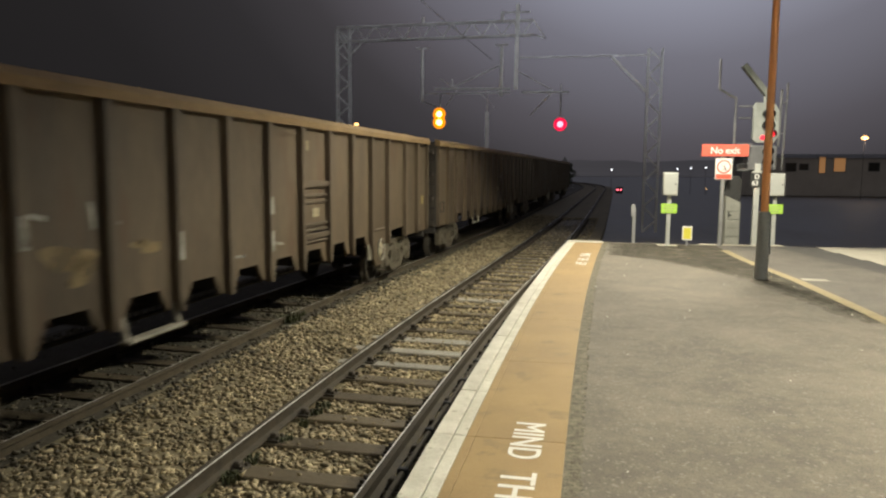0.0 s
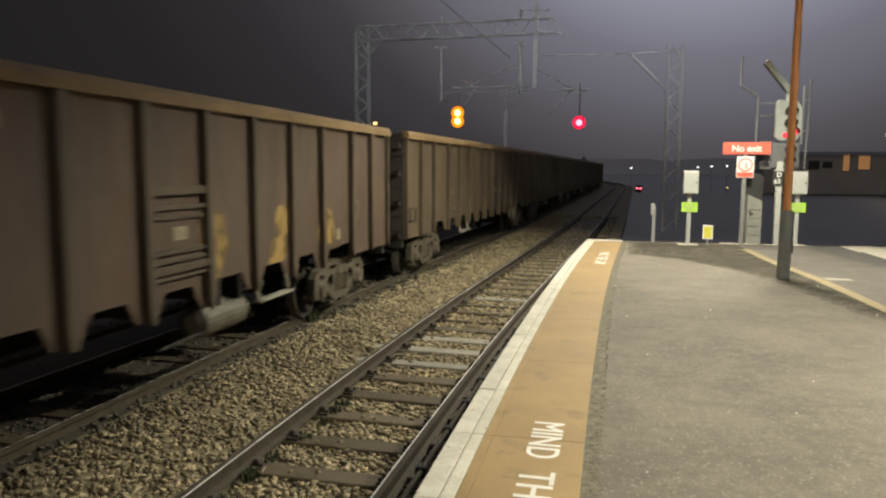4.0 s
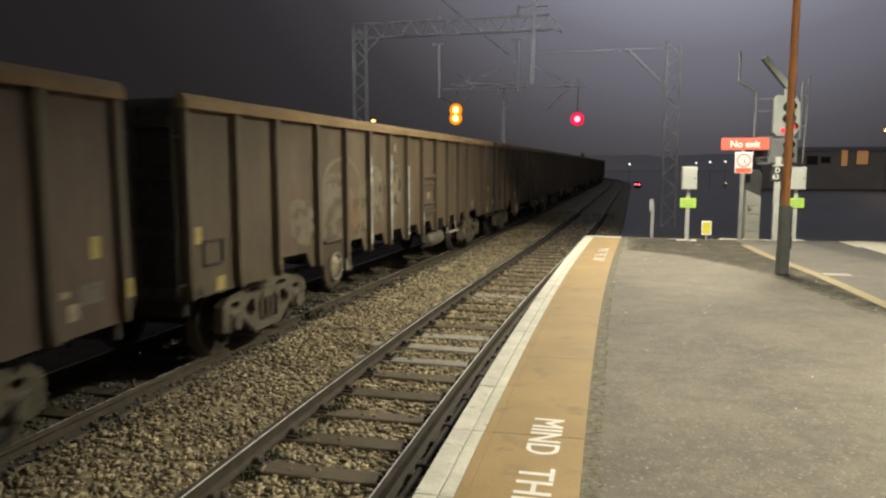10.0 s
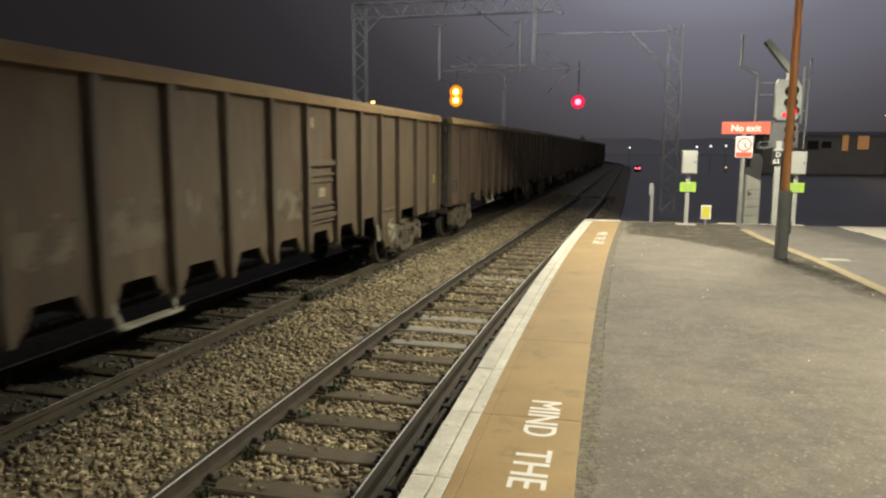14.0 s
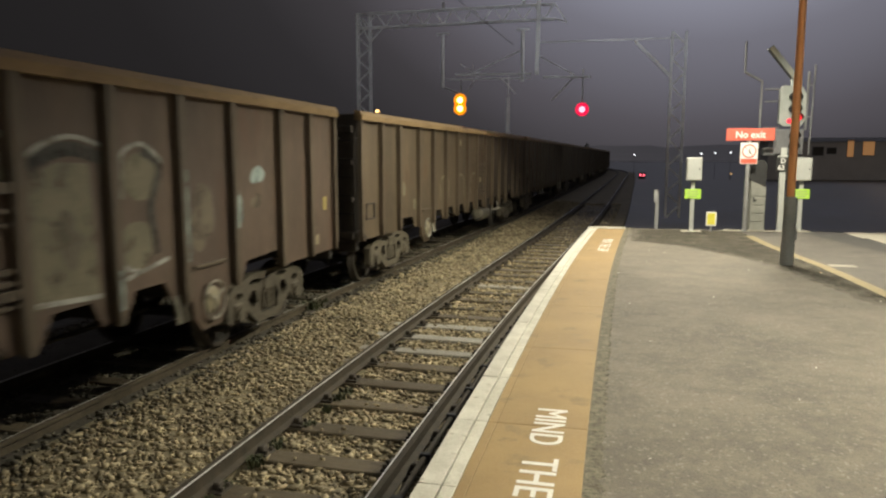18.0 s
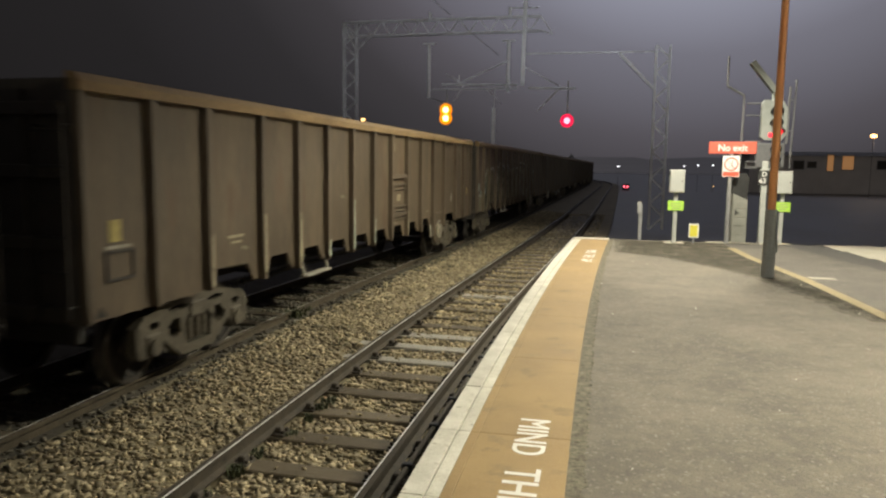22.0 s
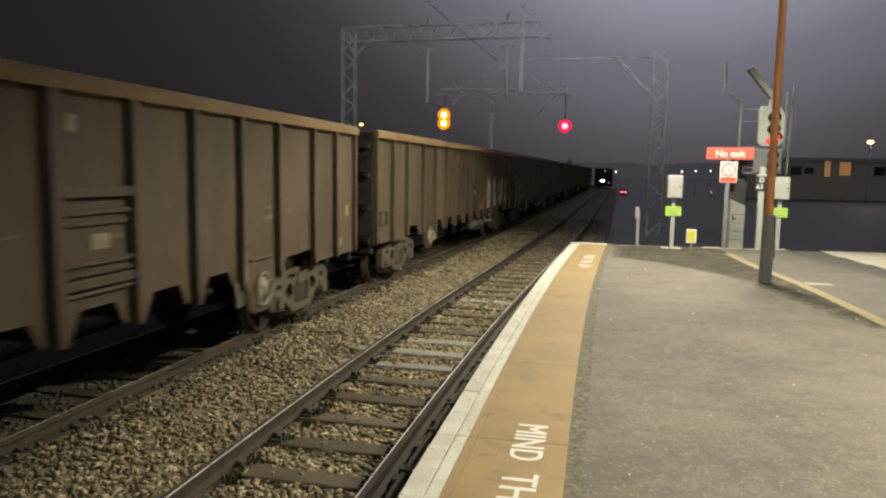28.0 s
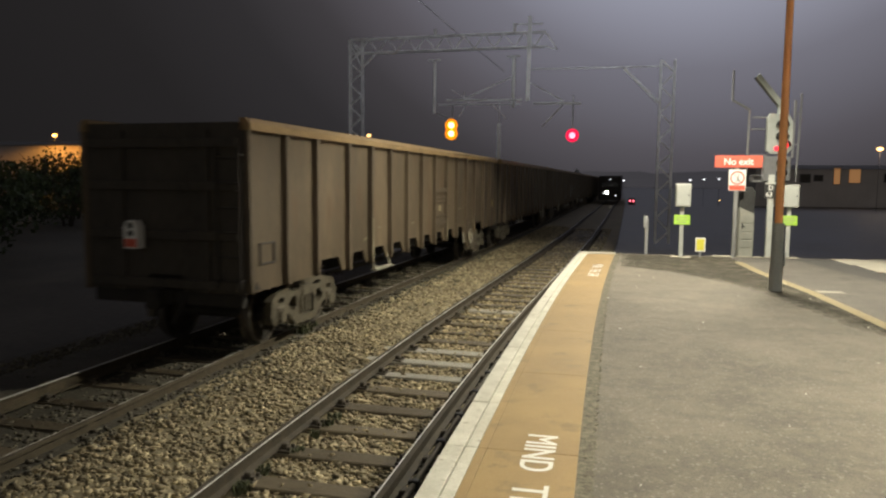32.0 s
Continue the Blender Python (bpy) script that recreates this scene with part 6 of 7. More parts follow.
def decorate(k, w):
    for d, z, wide, high, m in PLACARDS.get(k, ()):
        placard(w, d, z, wide, high, m)
    if k != 2:
        placard(w, 0.45, 1.82, 0.13, 0.22, M_PLACARD, "yellow placard on the side plate")
    if k not in (8, 10):
        bm = bmesh.new()
        for q in (-1, 1):
            box(bm, PLATE, PLATE + 0.025, HL - 16.75 + q * 0.2 - 0.014, HL - 16.75 + q * 0.2 + 0.014, 1.38, 1.7)
            box(bm, PLATE, PLATE + 0.025, HL - 16.75 - 0.186, HL - 16.75 + 0.186, 1.54 + q * 0.146 - 0.014, 1.54 + q * 0.146 + 0.014)
        part("document_holder", bm, M_END, w, "dark framed document holder")
    if k in (4, 5):
        placard(w, 0.07, 1.36, 0.1, 0.2, M_PLACARD, "yellow label on the corner post", HW)
    if k == 5:
        spray(w, "paint_patch", [blob(0.73, 1.45, 0.08, 0.07, 61, wob=0.2)], P_WHITE, 0, "small white patch", False)
    if k == 6:
        spray(w, "paint_patch", [blob(0.44, 1.16, 0.07, 0.09, 62, wob=0.25)], P_SCRAWL, 0, "small pale patch", False)
    if k == 9:
        spray(w, "paint_patch", [blob(2.2, 1.68, 0.06, 0.12, 63, wob=0.2)], P_WHITE, 0, "small white patch", False)
        spray(w, "paint_patch", [blob(0.54, 1.63, 0.13, 0.09, 64, wob=0.3)], P_SCRAWL, 0, "small pale patch", False)
    if k == 0:
        for q in (blob(12.9, 1.76, 0.3, 0.14, 1, wob=0.25), blob(12.72, 1.62, 0.2, 0.12, 5, wob=0.3), blob(11.72, 1.76, 0.24, 0.07, 2, wob=0.3)):
            spray(w, "paint_patch", [q], P_OCHRE_THIN, 0, "faded ochre sprayed patch", False)
        for q, wd in (([(13.43, 1.92), (13.46, 2.18), (13.17, 2.15)], 0.05), ([(12.58, 2.27), (12.54, 2.02)], 0.05), ([(12.36, 2.3), (12.3, 2.05), (12.17, 2.05)], 0.03), ([(12.4, 1.86), (12.24, 1.86)], 0.04), ([(8.7, 1.5), (8.45, 1.46)], 0.04), ([(9.9, 1.42), (9.6, 1.4)], 0.04)):
            spray(w, "paint_scribble", stroke(q, wd), P_WHITE, 1, "faint white sprayed scribble", False)
        for d, z0, z1 in ((RIBS[10], 1.55, 1.88), (RIBS[8], 1.95, 2.2), (RIBS[8], 1.4, 1.7), (RIBS[12], 1.9, 2.2)):
            spray(w, "post_streak", [[(d - 0.045, z0), (d + 0.045, z0), (d + 0.03, z1), (d - 0.03, z1)]], P_WHITE, 1, "faint white streak on a post")
    if k == 2:
        spray(w, "paint_patch", [blob(0.73, 1.62, 0.09, 0.15, 66, wob=0.2)], P_CREAMY, 0, "small cream patch", False)
        spray(w, "paint_detail", [blob(0.73, 1.6, 0.035, 0.06, 67)], P_RUST, 1, "rusty red centre", False)
        spray(w, "paint_letter", [blob(3.0, 1.62, 0.3, 0.4, 3), blob(4.6, 1.85, 0.2, 0.28, 4), blob(4.75, 1.42, 0.34, 0.2, 5), blob(6.5, 1.7, 0.36, 0.42, 6)], P_OCHRE, 0, "sprayed ochre bubble shapes", False)
        spray(w, "paint_detail", [blob(3.0, 1.6, 0.07, 0.12, 7), blob(6.5, 1.68, 0.09, 0.12, 8)], P_RUST, 1, "rusty red centres", False)
        spray(w, "paint_scribble", stroke([(1.6, 2.0), (1.42, 1.95), (1.5, 1.7), (1.68, 1.62)], 0.05), P_CREAM, 1)
    if k == 3:
        spray(w, "paint_scribble", stroke([(12.93, 1.99), (13.12, 1.97), (13.15, 1.87), (12.98, 1.76), (13.0, 1.67), (13.14, 1.62)], 0.075), P_CREAMY, 1, "cream painted squiggle", False)
        for q in ([(10.95, 2.04), (10.99, 1.9), (10.97, 1.74)], [(10.8, 2.04), (10.76, 1.78), (10.65, 1.96), (10.55, 1.74), (10.49, 2.02)], [(10.3, 2.02), (10.27, 1.85), (10.32, 1.68)], [(13.23, 1.51), (12.84, 1.5)], [(14.6, 1.62), (14.3, 1.6)]):
            spray(w, "paint_scribble", stroke(q, 0.05), P_CREAMY, 1, "cream painted mark", False)
        for d, z0, z1 in ((RIBS[12], 1.38, 1.62), (RIBS[10], 1.02, 1.28), (RIBS[11], 1.02, 1.2)):
            spray(w, "post_streak", [[(d - 0.055, z0), (d + 0.055, z0), (d + 0.05, z1), (d - 0.05, z1)]], P_CREAMY, 1, "pale streak on a post")
    if k == 4:
        for q in (blob(11.0, 1.95, 0.75, 0.6, 11), blob(9.7, 2.1, 0.42, 0.6, 12), blob(12.6, 1.9, 0.6, 0.7, 13), blob(13.9, 1.7, 0.5, 0.4, 14)):
            spray(w, "paint_patch", [q], P_DUST, 0, "large faded sprayed shape", False)
        spray(w, "paint_patch", [blob(11.85, 1.7, 0.22, 0.34, 15)], P_ORANGE_THIN, 1, "worn orange patch", False)
        for d, z0, z1 in ((RIBS[8], 1.05, 2.6), (RIBS[9], 1.05, 2.84), (RIBS[10], 1.1, 2.82), (RIBS[7], 1.2, 1.5)):
            spray(w, "post_streak", [[(d - 0.05, z0), (d + 0.05, z0), (d + 0.05, z1), (d - 0.05, z1)]], P_WHITE, 1, "white sprayed streak on a post")
        for q, wd in ((arch(11.6, 13.2, 1.4, 2.75), 0.07), (arch(10.4, 11.2, 1.3, 2.6), 0.05)):
            spray(w, "paint_outline", stroke(q, wd), P_CREAM, 1, "thin sandy sprayed outline")
    if k == 6:
        r = random.Random(66)
        for q in range(13):
            d = 8.0 + q * 0.66 + r.uniform(-0.12, 0.12)
            pts = [(d + m * 0.1 + r.uniform(-0.03, 0.03), (1.62 if m % 2 else 2.02) + r.uniform(-0.1, 0.1)) for m in range(r.choice((3, 4, 5)))]
            spray(w, "paint_scribble", stroke(pts, r.uniform(0.05, 0.09)), P_SCRAWL, 0, "faint sandy sprayed scrawl", False)
        for d, rz in ((8.3, 0.2), (11.9, 0.24), (13.1, 0.22), (15.0, 0.26)):
            spray(w, "paint_patch", [blob(d, 1.72, 0.4, rz, int(d * 9), wob=0.2)], P_DUST, 1, "thin sandy haze of spray", False)
    if k == 7:
        spray(w, "paint_scribble", [p for q in range(4) for p in stroke(arch(6.0 + q * 1.6, 6.8 + q * 1.6, 1.5, 2.1), 0.07)] + [blob(13.7, 1.5, 0.16, 0.12, 20), blob(14.5, 1.9, 0.2, 0.15, 22)], P_CREAM, 0, "faint pale sprayed loops", False)
    if k == 8:
        for q in ([(6.46, 2.45), (6.18, 2.56), (5.77, 2.55), (5.7, 1.3), (6.6, 1.3)], blob(5.0, 2.4, 0.3, 0.26, 3, wob=0.05), blob(5.12, 1.7, 0.25, 0.27, 4, wob=0.05), blob(7.2, 2.46, 0.46, 0.24, 5, wob=0.06), [(7.95, 2.52), (8.7, 2.54), (9.5, 2.46), (9.95, 2.42), (9.95, 1.3), (7.95, 1.28)],
                  arch(10.2, 11.0, 1.28, 2.58), arch(11.35, 12.3, 1.3, 2.5), [(13.4, 2.45), (12.84, 2.5), (12.73, 2.62), (12.5, 2.66), (12.5, 1.3), (13.5, 1.32)], [(15.6, 2.3), (14.9, 2.5), (13.8, 2.4), (13.75, 1.3), (15.6, 1.32)]):
            spray(w, "sprayed_letter", [q], P_CREAM, 0, "dusty cream sprayed letter fill")
        for q in (blob(11.69, 2.28, 0.12, 0.13, 6), blob(11.75, 1.8, 0.14, 0.11, 7), blob(10.63, 2.15, 0.12, 0.13, 8), blob(10.65, 1.77, 0.18, 0.09, 9), blob(13.1, 2.4, 0.22, 0.12, 10), blob(13.25, 1.98, 0.12, 0.2, 11), blob(12.97, 1.52, 0.22, 0.12, 12), blob(14.6, 2.0, 0.25, 0.2, 13), blob(6.05, 1.85, 0.12, 0.3, 14), blob(8.9, 1.8, 0.25, 0.3, 15)):
            spray(w, "paint_shade", [q], P_SHADE, 1, "grimy gap inside a letter", False)
        for q, wd in (([(6.5, 2.5), (6.3, 2.62), (5.96, 2.68), (5.62, 2.6)], 0.13), ([(4.98, 2.66), (4.7, 2.5), (4.86, 2.1), (4.8, 1.6)], 0.1), ([(12.2, 2.46), (11.76, 2.58), (11.36, 2.44)], 0.08), ([(11.0, 2.42), (10.6, 2.58), (10.18, 2.38)], 0.09), ([(7.4, 2.52), (7.0, 2.7), (6.78, 2.7)], 0.1)):
            spray(w, "paint_shade", stroke(q, wd), P_GRIME, 2, "dark grey sprayed shading")
        for q, wd in (([(7.43, 2.61), (7.23, 2.74), (6.97, 2.8), (6.76, 2.79)], 0.06), ([(6.52, 2.6), (6.3, 2.72), (5.96, 2.79), (5.62, 2.72)], 0.045), ([(5.34, 2.2), (5.32, 2.61), (4.98, 2.74), (4.66, 2.56)], 0.05), ([(5.4, 1.9), (5.38, 1.55), (5.1, 1.42)], 0.05), ([(13.48, 1.95), (13.4, 2.53), (12.84, 2.58), (12.73, 2.7), (12.45, 2.74)], 0.08), ([(12.22, 2.54), (11.76, 2.68), (11.34, 2.52)], 0.08),
                      ([(11.1, 1.95), (11.03, 2.5), (10.6, 2.66), (10.15, 2.46)], 0.07), ([(9.5, 2.49), (8.69, 2.57), (8.02, 2.54), (6.8, 2.59)], 0.05), ([(6.5, 1.34), (5.7, 1.28)], 0.05), ([(5.3, 1.38), (4.6, 1.5)], 0.05), ([(14.9, 2.55), (13.8, 2.46)], 0.07), ([(7.75, 2.66), (7.75, 1.8)], 0.1)):
            spray(w, "paint_outline", stroke(q, wd), P_WHITE, 3, "pale sprayed outline of a letter")
        for d, z0, z1 in ((RIBS[4] - 0.03, 1.42, 2.46), (RIBS[3] - 0.02, 1.7, 2.12), (RIBS[5], 1.1, 1.5)):
            spray(w, "post_streak", [[(d - 0.03, z0), (d + 0.03, z0), (d + 0.02, z1), (d - 0.03, z1)]], P_MINTWHITE, 1, "pale minty streak on a post")
        for q in (blob(2.5, 2.36, 0.2, 0.12, 61, wob=0.1), blob(3.03, 1.98, 0.1, 0.2, 62, wob=0.2)):
            spray(w, "paint_patch", [q], P_MINTWHITE, 0, "pale mint sprayed patch", False)
        for q in ([(16.7, 1.03), (16.6, 1.58), (16.2, 1.62), (15.72, 1.85), (15.6, 1.5), (15.62, 1.03)], [(15.55, 1.03), (15.58, 1.9), (15.44, 2.36), (15.0, 2.44), (13.86, 2.42), (13.88, 1.12)]):
            spray(w, "sprayed_letter", [q], P_CREAM, 0, "dusty cream sprayed letter fill")
        for q in (blob(16.55, 1.88, 0.1, 0.17, 71, wob=0.14), blob(16.2, 1.7, 0.16, 0.08, 72, wob=0.25), blob(15.68, 1.84, 0.1, 0.2, 73, wob=0.2), blob(15.36, 1.8, 0.09, 0.2, 74, wob=0.25)):
            spray(w, "paint_patch", [q], P_MINTWHITE, 3, "pale mint sprayed patch", False)
        for q in ([(15.4, 2.26), (15.07, 2.5), (14.6, 2.53)], [(14.25, 2.52), (13.9, 2.55), (13.7, 2.4)], [(16.55, 1.62), (16.1, 1.6), (15.75, 1.8)]):
            spray(w, "paint_outline", stroke(q, 0.09), P_WHITE, 3, "pale sprayed outline of a letter")
        for q in (blob(2.55, 2.0, 0.14, 0.1, 63), blob(3.9, 1.9, 0.25, 0.4, 64)):
            spray(w, "paint_patch", [q], P_DUST, 0, "thin sandy haze of spray", False)
    if k == 10:
        spray(w, "paint_patch", [blob(2.6, 1.95, 0.36, 0.24, 81, wob=0.12)], P_OCHRE_THIN, 0, "faded ochre sprayed patch", False)
        for d, z0, z1 in ((RIBS[3], 1.79, 2.27), (RIBS[4], 1.2, 1.94), (RIBS[2], 1.4, 1.88)):
            spray(w, "post_streak", [[(d - 0.045, z0), (d + 0.045, z0), (d + 0.04, z1), (d - 0.04, z1)]], P_CREAMY, 1, "pale streak on a post")
        for d, z0, z1 in ((RIBS[9], 1.02, 2.0), (RIBS[10], 1.02, 1.5), (RIBS[14], 1.1, 2.2), (RIBS[11], 1.02, 1.35)):
            spray(w, "post_streak", [[(d - 0.045, z0), (d + 0.045, z0), (d + 0.04, z1), (d - 0.04, z1)]], P_HALO, 1, "pale sprayed streak on a post")
        for q in ([(16.8, 2.24), (16.15, 2.26), (15.95, 2.28), (15.9, 1.05), (16.8, 1.05)], [(15.86, 2.2), (15.0, 2.26), (14.78, 2.0), (14.78, 1.05), (15.86, 1.05)], [(14.75, 2.1), (14.55, 2.25), (14.05, 2.25), (13.95, 2.0), (13.98, 1.27), (14.75, 1.27)], blob(13.25, 1.8, 0.72, 0.54, 3, wob=0.02),
                  [(12.3, 2.1), (12.05, 2.27), (11.45, 2.33), (11.4, 1.02), (12.3, 1.02)], [(11.3, 2.3), (10.5, 2.32), (10.2, 2.3), (10.2, 1.02), (11.3, 1.02)], [(10.15, 2.3), (9.55, 2.25), (9.3, 2.0), (9.3, 1.25), (10.15, 1.1)]):
            spray(w, "sprayed_letter", [q], P_PALEGREEN, 0, "pale green sprayed letter fill")
        for q in ([(16.97, 2.36), (16.16, 2.37), (15.9, 2.36)], [(14.65, 2.36), (14.3, 2.43), (13.98, 2.34)], [(13.9, 2.25), (13.45, 2.45), (12.95, 2.38), (12.6, 2.15)], [(12.2, 2.3), (11.9, 2.42), (11.4, 2.44)], [(11.0, 2.42), (10.4, 2.44), (9.8, 2.38), (9.5, 2.27)]):
            spray(w, "paint_halo", stroke(q, 0.15), P_HALO, 1, "soft pale sprayed halo")
        spray(w, "paint_halo", stroke([(15.51, 2.29), (15.07, 2.34)], 0.12), P_OCHRE_THIN, 1, "soft ochre sprayed halo")
        for q, wd in (([(16.8, 2.27), (16.16, 2.3), (15.9, 2.3)], 0.07), ([(15.42, 2.2), (15.2, 2.23), (14.9, 2.1), (14.76, 1.82), (14.77, 1.31)], 0.06), ([(14.6, 2.25), (14.32, 2.32), (14.01, 2.26)], 0.07), ([(13.97, 1.6), (13.9, 2.12), (13.71, 2.3), (13.28, 2.37), (12.81, 2.23), (12.53, 1.96), (12.47, 1.4)], 0.06), ([(13.97, 1.62), (13.94, 1.45), (13.8, 1.25)], 0.06),
                      ([(12.24, 2.14), (12.07, 2.27), (11.49, 2.34)], 0.05), ([(11.05, 2.32), (10.47, 2.33), (9.9, 2.28), (9.54, 2.24)], 0.05), ([(11.52, 1.63), (11.28, 1.67), (11.03, 1.59)], 0.04), ([(13.01, 1.67), (12.55, 1.6)], 0.03), ([(16.8, 1.79), (16.69, 1.74), (16.46, 1.8)], 0.03), ([(15.31, 2.06), (15.25, 1.13)], 0.05)):
            spray(w, "paint_outline", stroke(q, wd), P_BLACK, 2, "black sprayed outline of a letter")
        for q in (blob(13.19, 1.72, 0.1, 0.13, 5), blob(12.04, 1.78, 0.09, 0.16, 6), blob(11.45, 1.93, 0.12, 0.07, 7), blob(10.34, 1.84, 0.09, 0.1, 8), blob(16.44, 1.7, 0.09, 0.09, 9)):
            spray(w, "letter_counter", [q], P_BLACK, 3, "dark gap inside a letter", False)
        for q in (blob(12.22, 1.76, 0.07, 0.15, 31), blob(11.1, 1.78, 0.08, 0.11, 32), blob(9.25, 1.78, 0.12, 0.25, 33), blob(8.8, 1.72, 0.13, 0.2, 34), blob(8.45, 1.68, 0.14, 0.1, 35)):
            spray(w, "paint_accent", [q], P_MINT, 3, "mint green sprayed accent", False)
        for q in ([(8.25, 2.02), (8.05, 2.02)], [(8.15, 2.1), (8.15, 1.92)], [(8.2, 1.68), (8.05, 1.62)]):
            spray(w, "paint_accent", stroke(q, 0.05), P_HALO, 3, "pale sprayed star", False)
        spray(w, "paint_patch", [[(8.75, 1.28), (8.7, 1.45), (7.98, 1.52), (7.98, 1.28)]], P_CREAM, 1, "sandy sprayed patch", False)
        spray(w, "paint_patch", [blob(9.66, 2.08, 0.14, 0.15, 36)], P_OCHRE, 1, "yellow sprayed patch", False)
        for q in (blob(14.2, 1.75, 0.16, 0.17, 37), blob(13.8, 1.7, 0.1, 0.22, 38)):
            spray(w, "paint_patch", [q], P_ROSE, 1, "thin rosy sprayed patch", False)
    if k == 11:
        for q in ([(0.73, 1.93), (0.39, 1.8), (0.04, 1.37), (-0.11, 1.12), (0.42, 1.03), (0.76, 1.1)], [(0.92, 1.79), (0.99, 1.1), (1.17, 1.1), (1.1, 1.26), (1.04, 1.53)],
                  [(3.13, 2.44), (2.87, 2.45), (2.64, 2.35), (2.5, 2.15), (2.49, 1.72), (2.73, 1.75), (3.15, 2.3)], [(1.25, 2.23), (1.15, 2.23), (1.17, 1.74), (1.28, 1.72)],
                  [(6.44, 1.24), (6.27, 1.45), (6.07, 1.53), (5.91, 1.56), (5.69, 1.76), (5.63, 1.75), (5.7, 1.24)], [(5.52, 2.03), (5.38, 2.05), (5.36, 1.78), (5.4, 1.4), (5.51, 1.42)],
                  [(4.4, 2.3), (4.3, 2.34), (4.29, 2.05), (4.37, 2.05)], [(3.46, 2.34), (3.38, 2.36), (3.36, 1.95), (3.42, 1.95)]):
            spray(w, "paint_backing", [q], P_ORANGE, 0, "bright orange sprayed backing")
        for q, wd in (([(5.44, 2.06), (5.37, 2.35), (5.16, 2.4), (4.8, 2.38), (4.53, 2.25)], 0.1), ([(4.17, 2.37), (3.85, 2.39), (3.54, 2.38)], 0.07), ([(2.29, 2.34), (2.15, 2.39), (1.95, 2.4)], 0.06), ([(1.69, 2.36), (1.27, 2.41), (0.78, 2.37), (0.62, 2.3), (0.49, 2.17), (0.55, 2.05)], 0.06)):
            spray(w, "paint_border", stroke(q, wd), P_ORANGE, 0, "bright orange sprayed border")
        for q in ([(2.45, 2.21), (2.31, 2.23), (2.37, 1.62), (2.47, 1.71)], [(1.15, 2.21), (1.01, 2.21), (1.03, 1.8), (1.16, 1.74)], [(4.4, 2.09), (4.2, 2.08), (4.23, 1.46), (4.42, 1.42)], [(3.42, 2.2), (3.2, 2.2), (3.2, 1.3), (3.4, 1.3)], [(5.36, 1.8), (5.27, 2.0), (5.22, 1.5), (5.36, 1.4)]):
            spray(w, "paint_shade", [q], P_BLACK, 0, "black sprayed shading between letters")
        for q, wd in (([(2.94, 1.74), (2.62, 1.7), (2.36, 1.66)], 0.045), ([(1.3, 1.72), (1.18, 1.76), (1.12, 1.78)], 0.05), ([(1.34, 1.3), (1.14, 1.24), (0.98, 1.38)], 0.05), ([(2.28, 2.33), (1.95, 2.345)], 0.035), ([(1.66, 2.32), (1.27, 2.345), (0.8, 2.31)], 0.03), ([(3.2, 2.33), (2.98, 2.38)], 0.04), ([(5.32, 2.31), (5.11, 2.36), (4.86, 2.36)], 0.03), ([(4.13, 2.335), (3.53, 2.345)], 0.03), ([(2.1, 1.3), (1.86, 1.4), (1.8, 1.33)], 0.05)):
            spray(w, "paint_outline", stroke(q, wd), P_BLACK, 1, "black sprayed outline")
        letters = ([(5.32, 2.29), (5.11, 2.33), (4.86, 2.33), (4.53, 2.2), (4.45, 1.99), (4.54, 1.44), (4.63, 1.26), (5.21, 1.23), (5.22, 1.59), (5.27, 2.02)],
                   [(4.13, 2.31), (3.53, 2.32), (3.46, 1.97), (3.39, 1.29), (3.72, 1.26), (3.76, 1.54), (3.92, 1.55), (4.09, 1.2), (4.24, 1.26), (4.16, 1.94)])
        for q in letters:
            spray(w, "sprayed_letter", [q], P_SILVER, 2, "silver sprayed capital letter")
        spray(w, "sprayed_letter", [[(3.2, 2.3), (3.0, 2.3), (3.02, 1.83), (2.95, 1.32), (3.2, 1.34)], [(3.0, 1.77), (2.94, 1.77), (2.36, 1.62), (2.65, 1.32), (2.77, 1.31), (2.99, 1.56)], [(2.76, 2.34), (2.64, 2.3), (2.58, 2.13), (2.62, 1.93), (2.79, 1.78), (2.94, 1.77), (2.92, 1.95), (2.83, 2.09)]], P_SILVER, 2, "silver sprayed capital letter")
        spray(w, "sprayed_letter", [[(2.28, 2.31), (1.92, 2.32), (1.9, 1.75), (2.03, 1.65), (2.1, 1.32), (2.42, 1.29), (2.35, 1.62)], [(1.92, 2.32), (1.83, 2.1), (1.71, 1.93), (1.72, 1.34), (1.8, 1.36), (1.9, 1.75)], [(1.66, 2.29), (1.27, 2.32), (1.29, 1.95), (1.42, 1.31), (1.73, 1.34), (1.71, 1.93)]], P_SILVER, 2, "silver sprayed capital letter")
        spray(w, "sprayed_letter", [[(1.01, 2.29), (0.78, 2.27), (0.56, 2.22), (0.52, 2.12), (0.64, 2.02), (0.82, 1.98), (0.9, 1.86), (1.0, 1.8), (1.0, 2.0)]], P_SILVER, 2, "silver sprayed stroke")
        spray(w, "sprayed_dot", [blob(1.15, 1.5, 0.17, 0.24, 9, wob=0.03)], P_SILVER, 2, "silver sprayed dot")
        for q in ([(3.81, 1.99), (3.71, 1.98), (3.72, 1.66), (3.83, 1.65)], [(4.83, 1.99), (4.75, 1.92), (4.78, 1.53), (4.84, 1.51)], [(3.04, 2.1), (2.95, 2.04), (2.94, 1.83), (3.02, 1.84), (3.06, 1.97)], [(1.89, 2.2), (1.68, 2.29), (1.71, 1.95)]):
            spray(w, "letter_counter", [q], P_BLACK, 3, "black gap inside a letter")
